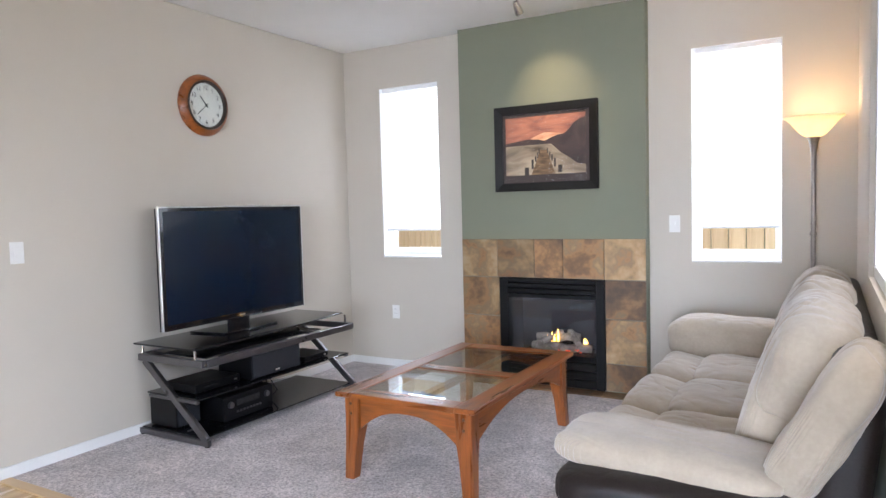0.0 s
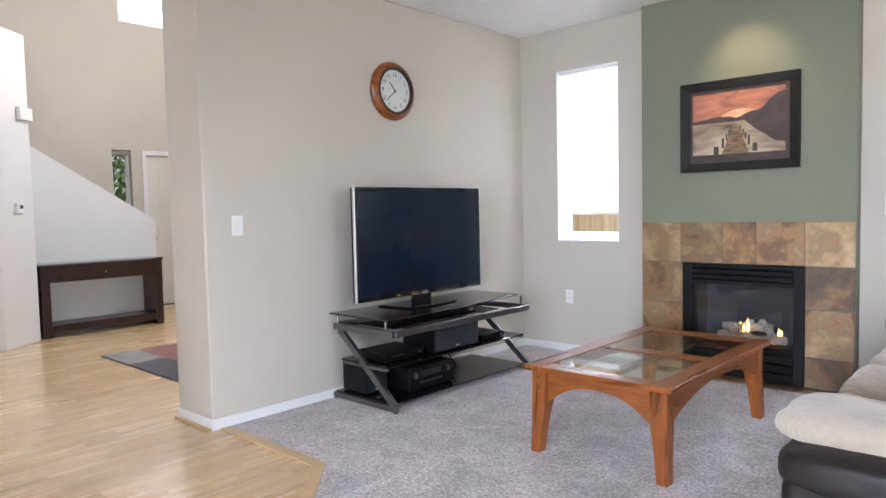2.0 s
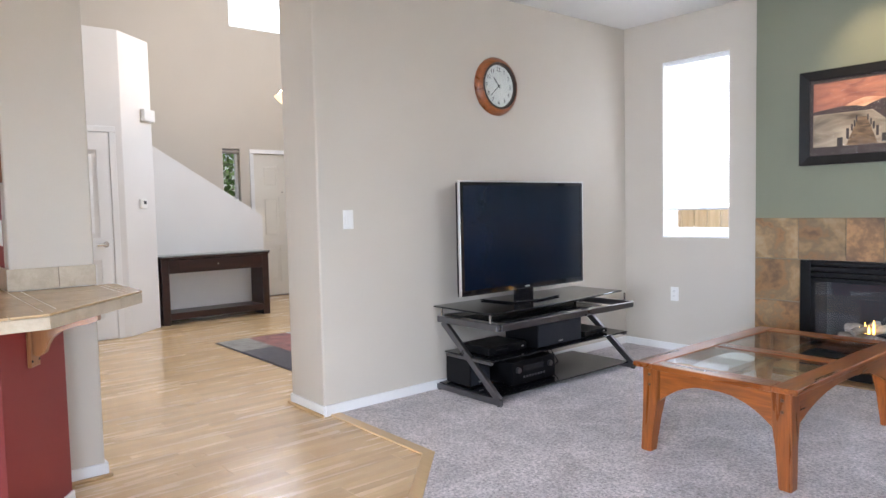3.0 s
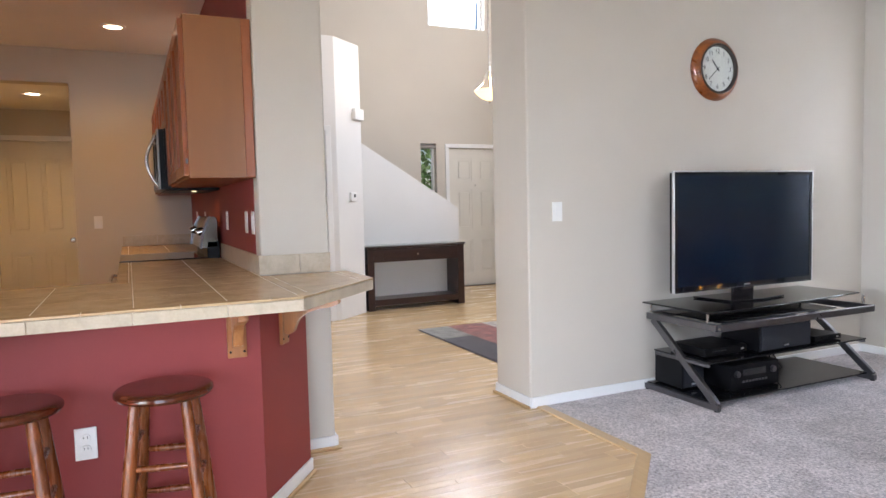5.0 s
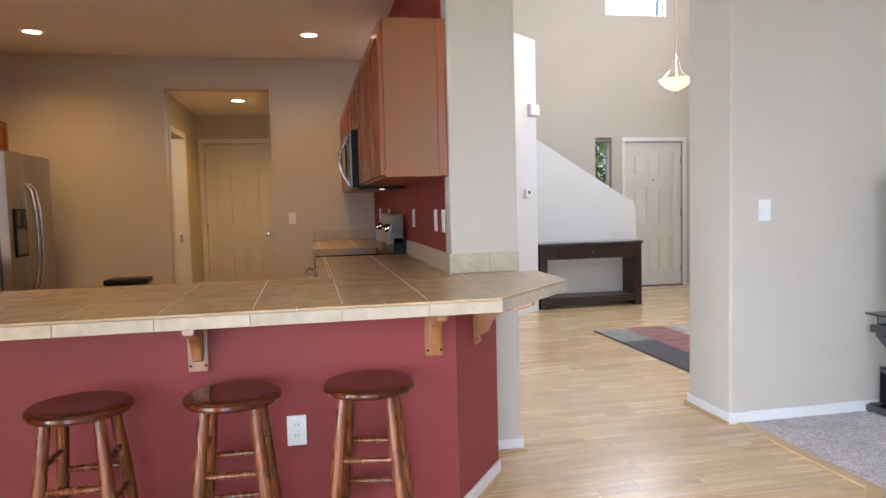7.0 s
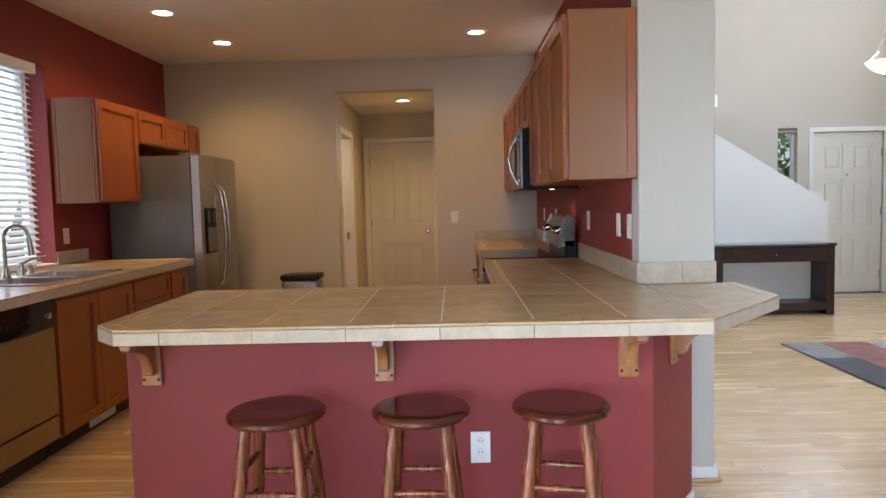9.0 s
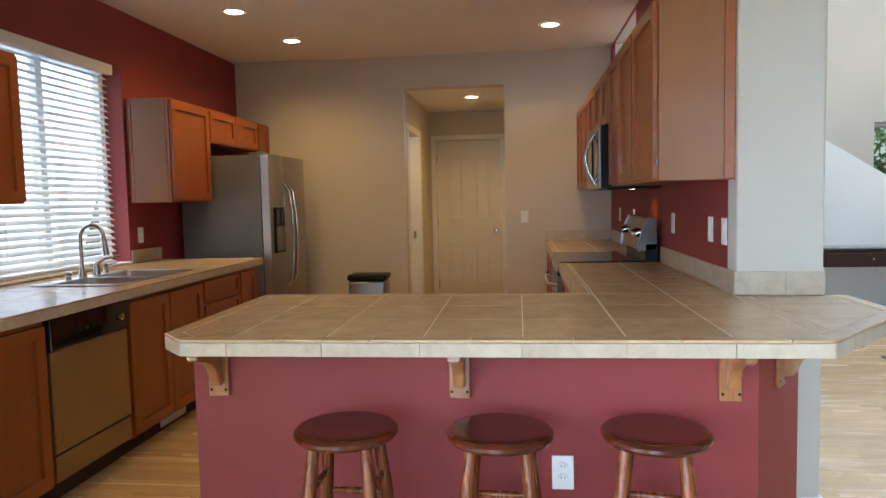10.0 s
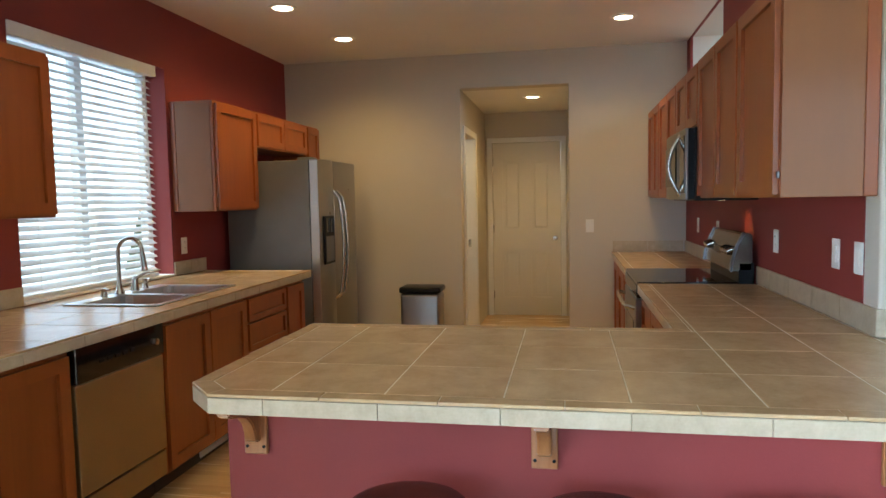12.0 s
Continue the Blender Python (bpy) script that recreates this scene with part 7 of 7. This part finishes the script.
part("binding", box(RUGX0 - 0.012, RUGX1 + 0.012, RUGY0 - 0.012, RUGY1 + 0.012, 0.0015, 0.006), rmats["char"], rug)

# pendant
pd = thing("pendant_lamp", -6.2, 3.59, 2.30, "lit alabaster glass bowl pendant on a chain", "pendant lamp")
PM = Matrix.Translation((-6.2, 3.59, 0))
part("bowl", moved(lathe([(0.0, 2.315), (0.03, 2.318), (0.09, 2.345), (0.135, 2.385), (0.158, 2.42), (0.162, 2.424), (0.158, 2.428), (0.13, 2.392), (0.085, 2.352), (0.0, 2.323)], 44), PM), cloth_light("pendant_glass", (0.97, 0.90, 0.76), 0.5), pd, "lit alabaster glass bowl", smooth=True)
part("finial", moved(lathe([(0.0, 2.285), (0.010, 2.295), (0.014, 2.31), (0.006, 2.32), (0.0, 2.322)], 16), PM), CHROME, pd, smooth=True)
for k in range(3):
    a = radians(20 + 120 * k)
    part("arm", tube([(-6.2 + 0.15 * math.cos(a), 3.59 + 0.15 * math.sin(a), 2.425), (-6.2 + 0.07 * math.cos(a), 3.59 + 0.07 * math.sin(a), 2.50), (-6.2 + 0.03 * math.cos(a), 3.59 + 0.03 * math.sin(a), 2.60), (-6.2, 3.59, 2.64)], 0.006, 8), CHROME, pd, smooth=True)
part("stem", moved(lathe([(0.0, 2.62), (0.02, 2.625), (0.014, 2.66), (0.006, 2.68), (0.0, 2.68)], 16), PM), CHROME, pd, smooth=True)
chain = bmesh.new()
z = 2.68
k = 0
while z < TALL - 0.04:
    ring = [(-6.2 + (0.011 * math.cos(t) if k % 2 == 0 else 0), 3.59 + (0.011 * math.cos(t) if k % 2 else 0), z + 0.02 + 0.02 * math.sin(t)) for t in [2 * math.pi * q / 8 for q in range(9)]]
    tube(ring, 0.0028, 5, chain)
    z += 0.033
    k += 1
part("chain", chain, CHROME, pd)
part("bulb", moved(lathe([(0.0, 2.35), (0.02, 2.36), (0.03, 2.385), (0.025, 2.405), (0.0, 2.415)], 20), PM), glow("pendant_lit_bulb", (1.0, 0.75, 0.45), 25), pd, "lit bulb", smooth=True)
part("canopy", moved(lathe([(0.0, TALL - 0.04), (0.03, TALL - 0.035), (0.06, TALL - 0.012), (0.062, TALL)], 24), PM), CHROME, pd, smooth=True)

# shrub outside the narrow window
LEAF = material("shrub_leaf", (0.12, 0.24, 0.05), 0.6, vary=0.35, scale=9, per_piece=0.35, island=True)
sh = thing("garden_tree", -11.2, 4.4, -0.14, "leafy green tree outside the front window", "tree")
part("trunk", tube([(-11.2, 4.4, -0.14), (-11.18, 4.42, 0.7), (-11.25, 4.38, 1.5), (-11.2, 4.45, 2.4)], [0.10, 0.08, 0.06, 0.03], 10), wood("bark", (0.16, 0.11, 0.07), (0.08, 0.05, 0.03), "z", 0.9, coat=0), sh, smooth=True)
for k in range(6):
    a = radians(60 * k)
    part("limb", tube([(-11.2, 4.4, 0.9 + 0.2 * k), (-11.2 + 0.4 * math.cos(a), 4.4 + 0.4 * math.sin(a), 1.3 + 0.2 * k), (-11.2 + 0.8 * math.cos(a), 4.4 + 0.8 * math.sin(a), 1.55 + 0.22 * k)], [0.04, 0.025, 0.01], 7), bpy.data.materials["bark"], sh, smooth=True)
rnd = random.Random(4)
vs, fs = [], []
for k in range(2600):
    c = Vector((rnd.gauss(0, 0.55), rnd.gauss(0, 0.75), rnd.gauss(0, 0.62))) + Vector((-11.2, 4.4, 2.0))
    if c.z < 0.5:
        continue
    u = Vector((rnd.gauss(0, 1), rnd.gauss(0, 1), rnd.gauss(0, 1))).normalized()
    v = u.cross(Vector((rnd.gauss(0, 1), rnd.gauss(0, 1), rnd.gauss(0, 1)))).normalized()
    s = rnd.uniform(0.05, 0.09)
    n0 = len(vs)
    vs += [c - u * s, c + v * s * 0.5, c + u * s, c - v * s * 0.5]
    fs.append((n0, n0 + 1, n0 + 2, n0 + 3))
me = bpy.data.meshes.new("crown")
me.from_pydata(vs, [], fs)
me.materials.append(LEAF)
cr = new("crown", me)
cr.parent = sh
cr.matrix_parent_inverse = sh.matrix_basis.inverted()

# ---------------------------------------------------------------- strip floor
PLANK = wood("natural_maple_strip", (0.70, 0.49, 0.268), (0.60, 0.395, 0.195), "y", 0.25, coat=0.4, per_piece=0.15, streak=20, along=1.4, bump=0.05)
PLANKS = wood("natural_maple_strip_far", (0.70, 0.49, 0.268), (0.60, 0.395, 0.195), "y", 0.25, coat=0.4, per_piece=0.15, island=True, streak=20, along=1.4, bump=0.05)
floor = structure(part("floor", prism([(-9.1, -3.2), (3.3, -3.2), (3.3, 1.1), (0.66, 1.1), (0.66, 5.4), (-3.72, 5.4), (-3.72, 5.7), (-9.1, 5.7)], -0.0115, -0.0012), material("floor_gap", (0.64, 0.47, 0.28), 0.8)), "natural maple strip floor", "floor")
rf = random.Random(11)
WIDE = 0.0572
shared = {}


def board_mesh(ln):
    key = round(ln, 2)
    if key not in shared:
        bm = box(-WIDE / 2 + 0.0001, WIDE / 2 - 0.0001, 0.0002, key - 0.0002, -0.006, 0.0, 0.0004, 1)
        me = bpy.data.meshes.new("floor_board")
        bm.to_mesh(me)
        bm.free()
        me.materials.append(PLANK)
        shared[key] = me
    return shared[key]


far_v, far_f = [], []
count = 0
x = -9.08
while x < 3.25:
    y, first = -3.04, rf.uniform(0.1, 0.9)
    top = 5.65 if x < TVX else (2.36 if x < -2.3 else (2.36 - (x + 2.3) if x < -0.8 else 1.05))
    while y < top:
        ln = round(rf.uniform(0.35, 1.15), 1) if first is None else round(first, 1)
        first = None
        near = -4.4 < x < -1.7 and 0.75 < y + ln and y < 2.4
        inside_wall = KY < y and y + ln < KY + 0.335 and x < -3.3
        if near and count < 300:
            ob = new("floor_board", board_mesh(ln))
            ob.location = (x, y, 0)
            ob.parent = floor
            count += 1
        elif not inside_wall:
            n0 = len(far_v)
            a, b = WIDE / 2 - 0.0001, WIDE / 2 - 0.0005
            far_v += [(x - a, y + 0.0005, -0.008), (x + a, y + 0.0005, -0.008), (x + a, y + ln - 0.0005, -0.008), (x - a, y + ln - 0.0005, -0.008),
                      (x - b, y + 0.0006, 0), (x + b, y + 0.0006, 0), (x + b, y + ln - 0.0006, 0), (x - b, y + ln - 0.0006, 0)]
            far_f += [(n0 + 4, n0 + 5, n0 + 6, n0 + 7)] + [(n0 + i, n0 + (i + 1) % 4, n0 + 4 + (i + 1) % 4, n0 + 4 + i) for i in range(4)]
        y += ln
    x += WIDE
me = bpy.data.meshes.new("far_boards")
me.from_pydata(far_v, [], far_f)
me.materials.append(PLANKS)
ob = new("far_boards", me)
ob.parent = floor
tagged(ob, "natural maple floor boards", kind="stuff")
# border strips along the carpet
BORD = wood("maple_border", (0.62, 0.42, 0.21), (0.53, 0.34, 0.155), "x", 0.3, coat=0.3)
for p0, p1 in zip(CARPET_EDGE, CARPET_EDGE[1:]):
    a, b = Vector((*p0, 0)), Vector((*p1, 0))
    dd = (b - a).normalized()
    nn = Vector((dd.y, -dd.x, 0)) * -1
    nn = nn if nn.y < 0 or nn.x < 0 and abs(nn.y) < 0.1 else -nn
    ext = 0.026
    q = [a - dd * 0.0, b + dd * 0.0, b + dd * {0: -ext, 1: ext, 2: 0}[CARPET_EDGE.index(p0)] + nn * 0.065, a + dd * {0: 0, 1: ext, 2: -ext}[CARPET_EDGE.index(p0)] + nn * 0.065]
    part("border_strip", prism([(v.x, v.y) for v in q], 0.0005, 0.010, 0.002, 1), BORD, floor)
